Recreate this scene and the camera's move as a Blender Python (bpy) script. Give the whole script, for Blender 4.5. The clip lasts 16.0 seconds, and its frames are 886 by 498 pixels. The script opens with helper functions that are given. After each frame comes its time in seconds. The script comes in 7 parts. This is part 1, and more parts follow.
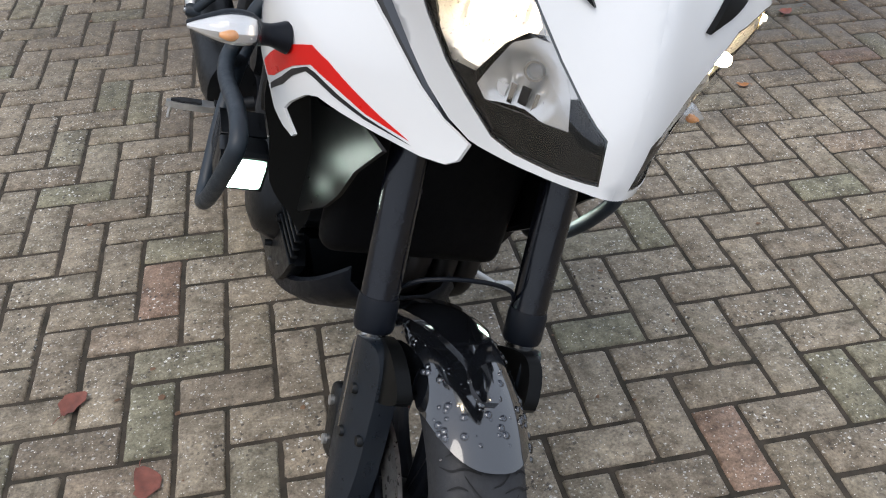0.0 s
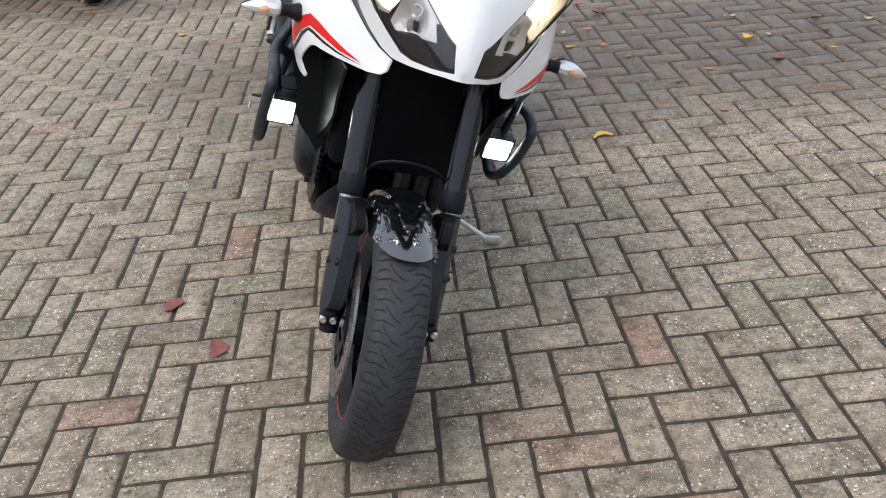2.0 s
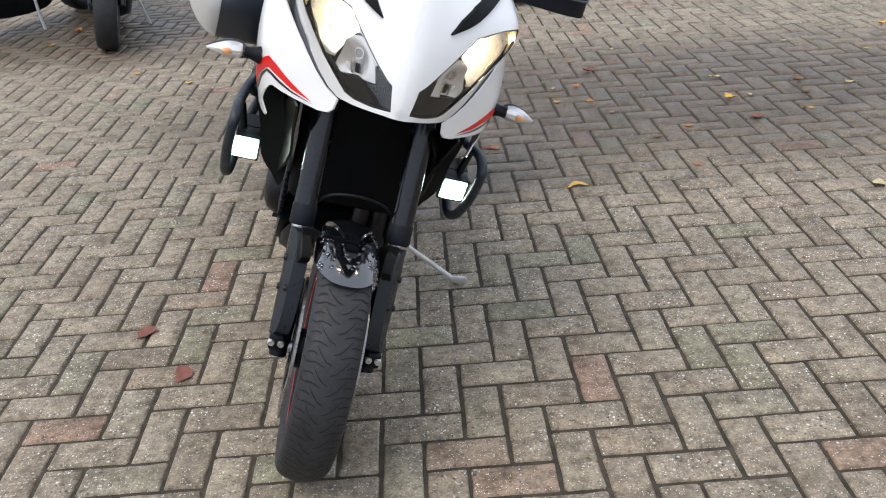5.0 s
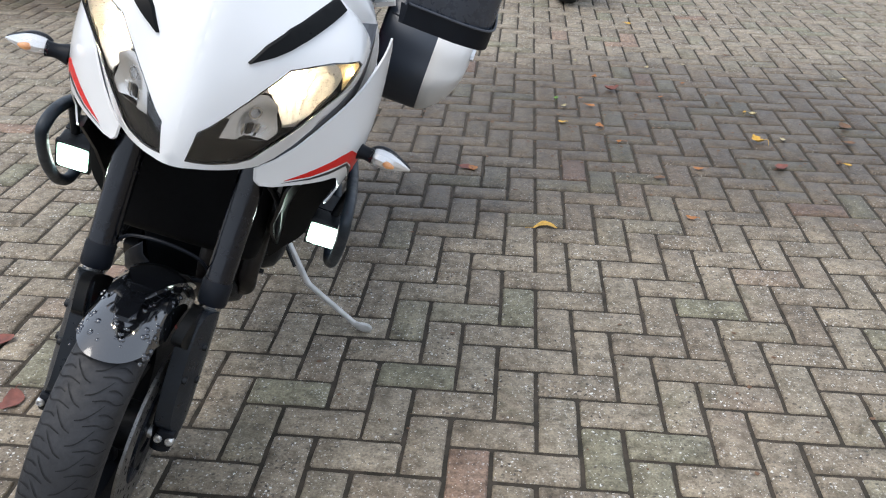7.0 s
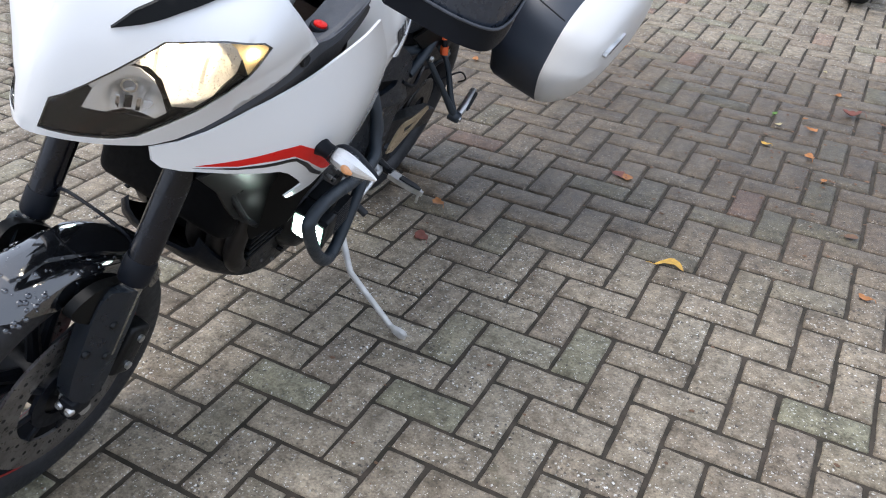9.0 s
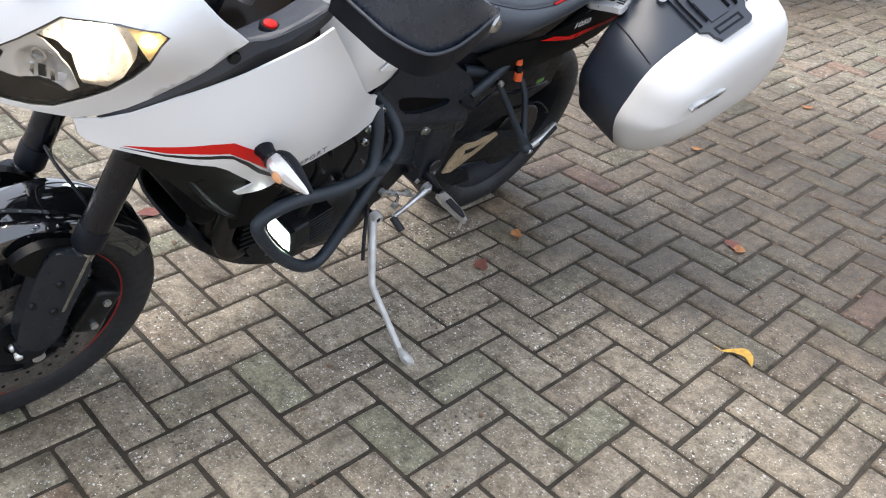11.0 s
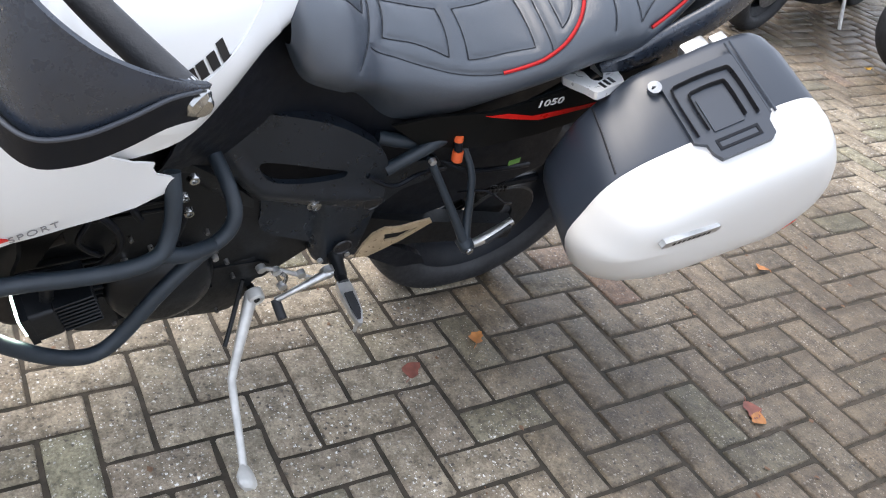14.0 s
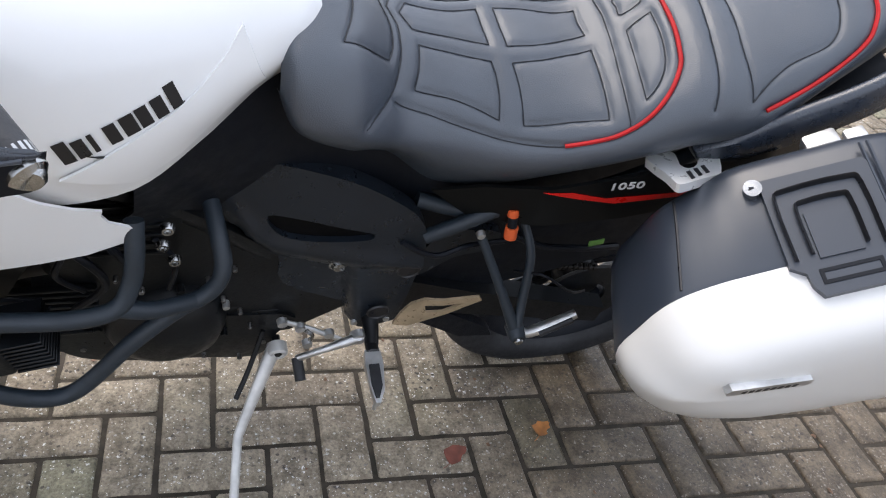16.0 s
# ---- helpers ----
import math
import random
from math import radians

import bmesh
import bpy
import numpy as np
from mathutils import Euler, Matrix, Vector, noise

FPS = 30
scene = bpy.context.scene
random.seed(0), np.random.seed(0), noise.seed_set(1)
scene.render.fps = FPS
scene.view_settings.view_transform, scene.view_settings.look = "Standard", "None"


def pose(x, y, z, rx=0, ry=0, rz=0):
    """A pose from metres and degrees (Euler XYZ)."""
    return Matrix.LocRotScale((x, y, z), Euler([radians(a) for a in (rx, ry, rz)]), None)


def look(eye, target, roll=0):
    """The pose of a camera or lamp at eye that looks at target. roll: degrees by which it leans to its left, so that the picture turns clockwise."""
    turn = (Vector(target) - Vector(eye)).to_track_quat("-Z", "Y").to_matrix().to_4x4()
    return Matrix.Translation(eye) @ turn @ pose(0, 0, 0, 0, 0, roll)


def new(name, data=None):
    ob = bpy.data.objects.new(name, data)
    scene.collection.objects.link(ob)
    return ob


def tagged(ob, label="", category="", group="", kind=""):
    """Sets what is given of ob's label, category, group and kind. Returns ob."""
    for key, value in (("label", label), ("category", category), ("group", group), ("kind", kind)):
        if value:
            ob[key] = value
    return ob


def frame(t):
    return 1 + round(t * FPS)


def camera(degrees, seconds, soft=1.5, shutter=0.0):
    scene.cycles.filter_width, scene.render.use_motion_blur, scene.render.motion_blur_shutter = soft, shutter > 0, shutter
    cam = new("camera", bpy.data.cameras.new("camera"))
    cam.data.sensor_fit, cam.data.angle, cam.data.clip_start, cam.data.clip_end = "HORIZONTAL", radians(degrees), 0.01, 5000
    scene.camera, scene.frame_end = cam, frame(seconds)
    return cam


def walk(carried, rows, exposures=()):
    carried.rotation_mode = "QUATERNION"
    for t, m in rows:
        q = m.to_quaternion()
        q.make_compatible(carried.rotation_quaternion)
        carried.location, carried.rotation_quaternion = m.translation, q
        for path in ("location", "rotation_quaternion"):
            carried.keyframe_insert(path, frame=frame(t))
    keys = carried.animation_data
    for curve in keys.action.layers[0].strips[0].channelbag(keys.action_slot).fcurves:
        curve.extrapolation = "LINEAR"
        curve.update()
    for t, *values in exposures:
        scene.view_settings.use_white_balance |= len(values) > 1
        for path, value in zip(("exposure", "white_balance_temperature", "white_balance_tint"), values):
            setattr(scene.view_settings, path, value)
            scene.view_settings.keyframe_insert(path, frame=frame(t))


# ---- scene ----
from mathutils.geometry import delaunay_2d_cdt

cam = camera(55.3, 16.0, 1.1)
PATH = [
    (0, (-0.83, -1.356, 1.374), (-0.527, 0.172, 0.12), -0.6),
    (0.5, (-0.772, -1.512, 1.393), (-0.563, 0.07, 0.186), -4.6),
    (1, (-0.654, -1.726, 1.391), (-0.53, -0.083, 0.256), -3.7),
    (1.5, (-0.611, -1.931, 1.412), (-0.547, -0.254, 0.325), -4.6),
    (2, (-0.633, -2.152, 1.415), (-0.57, -0.453, 0.362), -4.9),
    (2.5, (-0.595, -2.318, 1.439), (-0.523, -0.577, 0.458), -4.8),
    (3, (-0.519, -2.515, 1.43), (-0.44, -0.766, 0.462), -3.8),
    (3.2, (-0.5, -2.557, 1.434), (-0.427, -0.807, 0.468), -3.7),
    (5.3, (-0.459, -2.216, 1.402), (-0.442, -0.446, 0.47), -3.5),
    (5.5, (-0.379, -2.183, 1.402), (-0.368, -0.417, 0.463), -2.9),
    (6, (-0.175, -2.131, 1.405), (-0.18, -0.366, 0.465), 0.0),
    (6.5, (-0.076, -2.02, 1.381), (-0.138, -0.26, 0.434), 0.1),
    (7, (0.006, -1.837, 1.378), (-0.142, -0.094, 0.408), 0.9),
    (7.5, (0.1, -1.723, 1.377), (-0.268, -0.028, 0.381), -0.8),
    (8, (0.289, -1.621, 1.387), (-0.288, -0.002, 0.364), 1.3),
    (8.5, (0.42, -1.518, 1.384), (-0.285, 0.031, 0.334), 1.9),
    (9, (0.461, -1.361, 1.356), (-0.282, 0.157, 0.287), 3.2),
    (9.2, (0.48, -1.289, 1.36), (-0.293, 0.213, 0.288), 4.1),
    (11.3, (0.788, -0.925, 1.354), (-0.418, 0.26, 0.284), 6.5),
    (11.5, (0.77, -0.88, 1.343), (-0.449, 0.296, 0.28), 7.6),
    (12, (0.723, -0.745, 1.346), (-0.544, 0.375, 0.278), 9.2),
    (12.5, (0.735, -0.618, 1.349), (-0.588, 0.419, 0.265), 8.4),
    (13, (0.777, -0.453, 1.356), (-0.58, 0.534, 0.269), 10.3),
    (13.5, (0.793, -0.333, 1.355), (-0.585, 0.63, 0.272), 9.9),
    (14, (0.698, -0.238, 1.332), (-0.696, 0.7, 0.248), 10.5),
    (14.5, (0.588, -0.13, 1.329), (-0.814, 0.8, 0.247), 11.2),
    (15, (0.55, -0.006, 1.324), (-0.887, 0.867, 0.241), 12.0),
    (15.5, (0.552, 0.088, 1.331), (-0.971, 0.756, 0.22), 11.5),
    (16, (0.553, 0.105, 1.341), (-1.013, 0.629, 0.213), 10.8),
]
EXPOSURES = [(0, 0.50, 6500, 11), (1, 0.76, 6550, 12), (2, 0.76, 6620, 12), (3, 0.80, 6620, 12), (6, 0.72, 6620, 11), (7.0, 0.74, 6420, 10), (7.5, 0.51, 6280, 9), (8.2, 0.55, 6170, 9), (8.5, 0.74, 6200, 11), (9.2, 0.93, 6300, 12), (11.5, 1.26, 6650, 12), (13, 1.34, 6650, 12), (14, 1.52, 6650, 12), (16, 1.12, 6700, 13)]
walk(cam, [(t, look(eye, target, roll)) for t, eye, target, roll in PATH], EXPOSURES)

# ---- daylight under an overcast sky ----
world = bpy.data.worlds.new("sky")
scene.world = world
world.use_nodes = True
wn, wl = world.node_tree.nodes, world.node_tree.links
wn.clear()
sky = wn.new("ShaderNodeTexSky")
sky.sky_type, sky.sun_disc = "NISHITA", False
sky.sun_elevation, sky.sun_rotation = radians(62), radians(232)
sky.air_density, sky.dust_density, sky.ozone_density = 1.6, 6.0, 1.0
cloud = wn.new("ShaderNodeMix")
cloud.data_type = "RGBA"
cloud.inputs[0].default_value = 0.72
cloud.inputs[7].default_value = (9.8, 11.0, 13.1, 1)
wl.new(sky.outputs[0], cloud.inputs[6])
bg = wn.new("ShaderNodeBackground")
bg.inputs[1].default_value = 0.075
wout = wn.new("ShaderNodeOutputWorld")
wl.new(cloud.outputs[2], bg.inputs[0])
wl.new(bg.outputs[0], wout.inputs[0])
sun = new("sun", bpy.data.lights.new("sun", "SUN"))
sun.data.energy, sun.data.angle, sun.data.color = 0.9, radians(38), (1.0, 0.95, 0.88)
sun.matrix_world = look((-2.3, -1.8, 5.4), (0, 0, 0))


# ---- materials ----
def noise_node(nt, scale, detail=4, rough=0.55, coords="Object"):
    tc = nt.nodes.new("ShaderNodeTexCoord")
    n = nt.nodes.new("ShaderNodeTexNoise")
    n.inputs["Scale"].default_value, n.inputs["Detail"].default_value, n.inputs["Roughness"].default_value = scale, detail, rough
    nt.links.new(tc.outputs[coords], n.inputs["Vector"])
    return n


def ramp(nt, src, stops):
    r = nt.nodes.new("ShaderNodeValToRGB")
    el = r.color_ramp.elements
    while len(el) < len(stops):
        el.new(0.5)
    for e, (p, c) in zip(el, stops):
        e.position, e.color = p, (*c, 1) if len(c) == 3 else c
    nt.links.new(src, r.inputs[0])
    return r


def surface(name, colour, rough=0.5, metal=0.0, vary=0.25, scale=9.0, grain=0.0, grain_scale=400.0, coat=0.0, rough_vary=0.12, spec=0.5, tint=None, coat_ior=1.5):
    """A principled surface with mottled colour, uneven gloss and a fine grain."""
    m = bpy.data.materials.new(name)
    m.use_nodes = True
    nt = m.node_tree
    b = nt.nodes["Principled BSDF"]
    b.inputs["Metallic"].default_value, b.inputs["Specular IOR Level"].default_value = metal, spec
    b.inputs["Coat Weight"].default_value, b.inputs["Coat Roughness"].default_value = coat, 0.04
    b.inputs["Coat IOR"].default_value = coat_ior
    n1 = noise_node(nt, scale, 6)
    other = tint or tuple(c * (1 - vary) for c in colour)
    r = ramp(nt, n1.outputs["Fac"], [(0.35, other), (0.65, colour)])
    nt.links.new(r.outputs[0], b.inputs["Base Color"])
    n2 = noise_node(nt, scale * 4.3, 5, 0.65)
    mr = nt.nodes.new("ShaderNodeMapRange")
    mr.inputs[1].default_value, mr.inputs[2].default_value = 0.3, 0.7
    mr.inputs[3].default_value, mr.inputs[4].default_value = max(rough - rough_vary, 0.02), min(rough + rough_vary, 1)
    nt.links.new(n2.outputs["Fac"], mr.inputs[0])
    nt.links.new(mr.outputs[0], b.inputs["Roughness"])
    if grain:
        n3 = noise_node(nt, grain_scale, 3)
        bump = nt.nodes.new("ShaderNodeBump")
        bump.inputs["Strength"].default_value, bump.inputs["Distance"].default_value = grain, 0.001
        nt.links.new(n3.outputs["Fac"], bump.inputs["Height"])
        nt.links.new(bump.outputs[0], b.inputs["Normal"])
    return m


def lamp_material(name, colour, strength):
    m = bpy.data.materials.new(name)
    m.use_nodes = True
    b = m.node_tree.nodes["Principled BSDF"]
    b.inputs["Base Color"].default_value = (*colour, 1)
    b.inputs["Emission Color"].default_value, b.inputs["Emission Strength"].default_value = (*colour, 1), strength
    return m


def clear_material(name, tint, gloss=0.12, rough=0.03):
    m = bpy.data.materials.new(name)
    m.use_nodes = True
    nt = m.node_tree
    nt.nodes.clear()
    out, mix = nt.nodes.new("ShaderNodeOutputMaterial"), nt.nodes.new("ShaderNodeMixShader")
    tr, gl = nt.nodes.new("ShaderNodeBsdfTransparent"), nt.nodes.new("ShaderNodeBsdfGlossy")
    tr.inputs[0].default_value = (*tint, 1)
    gl.inputs["Roughness"].default_value, mix.inputs[0].default_value = rough, gloss
    nt.links.new(tr.outputs[0], mix.inputs[1])
    nt.links.new(gl.outputs[0], mix.inputs[2])
    nt.links.new(mix.outputs[0], out.inputs[0])
    return m


def paver_material(name, island):
    """Exposed-aggregate concrete, its tone differing from block to block, with moss, damp, painted-in shade and pale
    stones.
    """
    m = bpy.data.materials.new(name)
    m.use_nodes = True
    nt = m.node_tree
    L = nt.links.new
    b = nt.nodes["Principled BSDF"]
    if island:
        rnd = nt.nodes.new("ShaderNodeNewGeometry").outputs["Random Per Island"]
    else:
        rnd = nt.nodes.new("ShaderNodeObjectInfo").outputs["Random"]
    base = ramp(nt, rnd, [(0.0, (0.219, 0.179, 0.132)), (0.3, (0.303, 0.255, 0.189)), (0.55, (0.254, 0.211, 0.154)), (0.78, (0.283, 0.245, 0.183)),
                          (0.87, (0.216, 0.204, 0.138)), (0.965, (0.260, 0.210, 0.153)), (0.98, (0.281, 0.195, 0.140)), (1.0, (0.267, 0.179, 0.129))])
    geo = nt.nodes.new("ShaderNodeNewGeometry")

    def wnoise(scale, detail=5, rough=0.6):
        n = nt.nodes.new("ShaderNodeTexNoise")
        n.inputs["Scale"].default_value, n.inputs["Detail"].default_value, n.inputs["Roughness"].default_value = scale, detail, rough
        L(geo.outputs["Position"], n.inputs["Vector"])
        return n

    def mixc(kind, fac, a, c):
        x = nt.nodes.new("ShaderNodeMix")
        x.data_type, x.blend_type = "RGBA", kind
        if isinstance(fac, float):
            x.inputs[0].default_value = fac
        else:
            L(fac, x.inputs[0])
        L(a, x.inputs[6])
        if isinstance(c, tuple):
            x.inputs[7].default_value = (*c, 1)
        else:
            L(c, x.inputs[7])
        return x.outputs[2]

    fine = wnoise(150, 4, 0.75)
    grit = ramp(nt, fine.outputs["Fac"], [(0.28, (0.40, 0.38, 0.36)), (0.5, (1, 1, 1)), (0.72, (1.5, 1.48, 1.44))])
    col = mixc("MULTIPLY", 0.9, base.outputs[0], grit.outputs[0])
    stain = wnoise(8.5, 8, 0.72)
    st = ramp(nt, stain.outputs["Fac"], [(0.34, (0.52, 0.49, 0.45)), (0.52, (1.0, 1.0, 1.0)), (0.70, (1.26, 1.24, 1.2))])
    col = mixc("MULTIPLY", 0.85, col, st.outputs[0])
    blot = ramp(nt, wnoise(34, 5, 0.6).outputs["Fac"], [(0.33, (0.66, 0.64, 0.61)), (0.52, (1, 1, 1)), (0.70, (1.22, 1.21, 1.19))])
    col = mixc("MULTIPLY", 0.9, col, blot.outputs[0])
    moss = ramp(nt, wnoise(3.1, 6, 0.7).outputs["Fac"], [(0.56, (0, 0, 0)), (0.74, (0.30, 0.30, 0.30))])
    col = mixc("MIX", moss.outputs[0], col, (0.150, 0.165, 0.090))
    rust = ramp(nt, wnoise(2.3, 6, 0.6).outputs["Fac"], [(0.60, (0, 0, 0)), (0.78, (0.3, 0.3, 0.3))])
    col = mixc("MIX", rust.outputs[0], col, (0.24, 0.14, 0.10))
    vor = nt.nodes.new("ShaderNodeTexVoronoi")
    vor.inputs["Scale"].default_value = 170
    L(geo.outputs["Position"], vor.inputs["Vector"])
    chip = ramp(nt, vor.outputs["Distance"], [(0.12, (1, 1, 1)), (0.26, (0, 0, 0))])
    pick = ramp(nt, vor.outputs["Color"], [(0.62, (0, 0, 0)), (0.66, (1, 1, 1))])
    both = nt.nodes.new("ShaderNodeMath")
    both.operation = "MULTIPLY"
    L(chip.outputs[0], both.inputs[0])
    L(pick.outputs[0], both.inputs[1])
    col = mixc("MIX", both.outputs[0], col, (0.88, 0.86, 0.82))
    patch = ramp(nt, wnoise(5.5, 4, 0.6).outputs["Fac"], [(0.40, (0.12, 0.12, 0.12)), (0.60, (1, 1, 1))])
    jolt = nt.nodes.new("ShaderNodeVectorMath")
    jolt.operation = "SCALE"
    jolt.inputs["Scale"].default_value = 0.012
    L(wnoise(210, 2, 0.7).outputs["Color"], jolt.inputs[0])
    warp = nt.nodes.new("ShaderNodeVectorMath")
    L(geo.outputs["Position"], warp.inputs[0])
    L(jolt.outputs[0], warp.inputs[1])
    for size, low, high, tone, reach in ((95, 0.64, 0.68, (0.80, 0.79, 0.75), 0.30), (85, 0.60, 0.64, (0.060, 0.050, 0.040), 0.36)):
        cell = nt.nodes.new("ShaderNodeTexVoronoi")
        cell.inputs["Scale"].default_value = size
        L(warp.outputs[0], cell.inputs["Vector"])
        spot = ramp(nt, cell.outputs["Distance"], [(reach - 0.12, (1, 1, 1)), (reach + 0.05, (0, 0, 0))])
        some = ramp(nt, cell.outputs["Color"], [(low, (0, 0, 0)), (high, (1, 1, 1))])
        p1, p2 = nt.nodes.new("ShaderNodeMath"), nt.nodes.new("ShaderNodeMath")
        p1.operation = p2.operation = "MULTIPLY"
        L(spot.outputs[0], p1.inputs[0])
        L(some.outputs[0], p1.inputs[1])
        L(p1.outputs[0], p2.inputs[0])
        L(patch.outputs[0], p2.inputs[1])
        col = mixc("MIX", p2.outputs[0], col, tone)
    # dark blots with broken edges: a large damp one behind the motorcycle, a fainter one of damp and painted shade
    # beside its rear wheel, one that paints in the shade under the parked row
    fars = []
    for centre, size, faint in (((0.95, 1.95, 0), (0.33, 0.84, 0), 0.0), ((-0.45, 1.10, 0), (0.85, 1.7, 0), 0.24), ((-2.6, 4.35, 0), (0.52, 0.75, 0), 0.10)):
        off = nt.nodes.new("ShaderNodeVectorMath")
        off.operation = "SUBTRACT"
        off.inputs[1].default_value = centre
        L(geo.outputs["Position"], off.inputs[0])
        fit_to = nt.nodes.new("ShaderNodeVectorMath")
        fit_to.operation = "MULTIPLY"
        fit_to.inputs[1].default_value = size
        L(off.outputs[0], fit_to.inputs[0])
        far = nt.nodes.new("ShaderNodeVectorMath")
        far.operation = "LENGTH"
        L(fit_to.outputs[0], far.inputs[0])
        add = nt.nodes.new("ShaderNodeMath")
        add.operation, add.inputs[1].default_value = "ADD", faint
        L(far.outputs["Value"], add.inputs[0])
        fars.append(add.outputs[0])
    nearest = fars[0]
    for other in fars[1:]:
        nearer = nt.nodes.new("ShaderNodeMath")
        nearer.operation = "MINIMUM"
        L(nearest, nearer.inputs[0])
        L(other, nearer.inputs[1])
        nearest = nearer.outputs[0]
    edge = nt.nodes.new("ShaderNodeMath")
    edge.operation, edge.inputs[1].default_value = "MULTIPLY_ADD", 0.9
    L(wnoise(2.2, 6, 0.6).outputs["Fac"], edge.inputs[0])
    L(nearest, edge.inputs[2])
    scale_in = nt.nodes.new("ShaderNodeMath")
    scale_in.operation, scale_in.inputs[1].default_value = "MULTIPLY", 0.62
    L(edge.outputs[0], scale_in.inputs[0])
    damp_shade = ramp(nt, scale_in.outputs[0], [(0.52, (0.36, 0.315, 0.265)), (0.72, (0.56, 0.515, 0.465)), (0.95, (1, 1, 1))])
    col = mixc("MULTIPLY", 1.0, col, damp_shade.outputs[0])
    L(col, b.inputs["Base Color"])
    rr = ramp(nt, damp_shade.outputs[0], [(0.4, (0.46, 0.46, 0.46)), (1.0, (0.72, 0.72, 0.72))])
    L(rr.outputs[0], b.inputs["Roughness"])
    bump = nt.nodes.new("ShaderNodeBump")
    bump.inputs["Strength"].default_value, bump.inputs["Distance"].default_value = 0.75, 0.003
    L(fine.outputs["Fac"], bump.inputs["Height"])
    bump2 = nt.nodes.new("ShaderNodeBump")
    bump2.inputs["Strength"].default_value, bump2.inputs["Distance"].default_value = 0.4, 0.004
    L(wnoise(38, 4).outputs["Fac"], bump2.inputs["Height"])
    L(bump.outputs[0], bump2.inputs["Normal"])
    L(bump2.outputs[0], b.inputs["Normal"])
    return m


WHITE = surface("pearl_white_paint", (0.815, 0.818, 0.812), 0.22, vary=0.03, coat=0.6, scale=3, rough_vary=0.05)
WHITE_CASE = surface("pearl_white_case", (0.72, 0.71, 0.685), 0.30, vary=0.025, coat=0.3, scale=2, rough_vary=0.012)
MOUNT = surface("polished_cast_alloy", (0.80, 0.80, 0.79), 0.34, metal=0.45, vary=0.08, scale=12)
BLACK_GLOSS = surface("black_gloss_paint", (0.006, 0.007, 0.009), 0.08, vary=0.3, coat=1.0, scale=20, rough_vary=0.05, spec=0.8, coat_ior=1.75)
BLACK_PLASTIC = surface("black_moulded_plastic", (0.005, 0.007, 0.0115), 0.46, spec=0.22, vary=0.35, grain=0.25, grain_scale=900)
GUARD_BLACK = surface("moulded_guard_plastic", (0.022, 0.030, 0.045), 0.30, spec=0.85, vary=0.2, grain=0.25, grain_scale=800, scale=14)
CASE_BLACK = surface("grained_case_plastic", (0.025, 0.032, 0.045), 0.36, spec=0.7, rough_vary=0.02, vary=0.05, grain=0.03, grain_scale=700, scale=14)
DARK_METAL = surface("dark_engine_metal", (0.0055, 0.007, 0.009), 0.38, metal=0.1, spec=0.34, vary=0.5, scale=18, grain=0.3, grain_scale=300)
FORK_TUBE = surface("black_anodised_tube", (0.005, 0.006, 0.010), 0.20, metal=0.1, spec=0.5, vary=0.25, scale=12)
CRASH_TUBE = surface("powder_coated_tube", (0.015, 0.024, 0.034), 0.5, vary=0.2, grain=0.2, grain_scale=800)
CHROME = surface("worn_chrome", (0.55, 0.55, 0.54), 0.2, metal=1.0, vary=0.35, scale=25)
ALLOY = surface("brushed_alloy", (0.72, 0.72, 0.71), 0.42, metal=0.9, vary=0.3, scale=30)
STAND_PAINT = surface("silver_stand_paint", (0.66, 0.65, 0.62), 0.42, metal=0.35, vary=0.3, scale=22)
BRONZE = surface("bronze_anodised_plate", (0.56, 0.43, 0.28), 0.34, metal=0.4, vary=0.3, scale=25)
DISC_STEEL = surface("scored_disc_steel", (0.33, 0.32, 0.31), 0.34, metal=0.9, vary=0.4, scale=40)
RUBBER = surface("tyre_rubber", (0.019, 0.020, 0.023), 0.62, vary=0.4, scale=16, grain=0.3, grain_scale=500)
GROOVE = surface("tread_groove", (0.006, 0.006, 0.007), 0.8, vary=0.3)
VINYL = surface("seat_vinyl", (0.042, 0.053, 0.070), 0.36, spec=0.9, vary=0.2, scale=7, grain=0.55, grain_scale=650, rough_vary=0.06)
THREAD = surface("grey_thread", (0.016, 0.019, 0.025), 0.7, vary=0.3, scale=60)
RED = surface("red_decal", (0.70, 0.014, 0.010), 0.35, vary=0.12, spec=0.3)
RED_CORD = surface("red_piping", (0.46, 0.018, 0.020), 0.6, spec=0.2, vary=0.2, scale=40)
INK = surface("black_decal", (0.012, 0.012, 0.014), 0.35, vary=0.2)
PRINT = surface("white_print", (0.75, 0.75, 0.75), 0.45, vary=0.1)
GREY_INK = surface("grey_decal", (0.24, 0.24, 0.25), 0.4, vary=0.2)
# near-black copy of the dark metal: the shade of recessed parts is in its colour
SHADED_METAL = surface("shadowed_dark_metal", (0.003, 0.003, 0.0035), 0.6, spec=0.1, vary=0.3, scale=18)
BROWN = surface("sooty_header_steel", (0.022, 0.018, 0.016), 0.5, metal=0.4, vary=0.6, scale=14)
ORANGE = surface("orange_rubber", (0.75, 0.12, 0.03), 0.45, vary=0.2, scale=40)
GREEN = surface("green_label", (0.16, 0.36, 0.08), 0.5, vary=0.2, scale=40)
AMBER = surface("amber_bulb", (0.80, 0.38, 0.16), 0.25, vary=0.2, scale=30)
LENS = clear_material("clear_lens", (0.96, 0.96, 0.96), 0.05)
DROP = clear_material("water_drop", (0.45, 0.47, 0.52), 0.14)
BULB = lamp_material("headlight_glow", (1.0, 0.83, 0.57), 105.0)
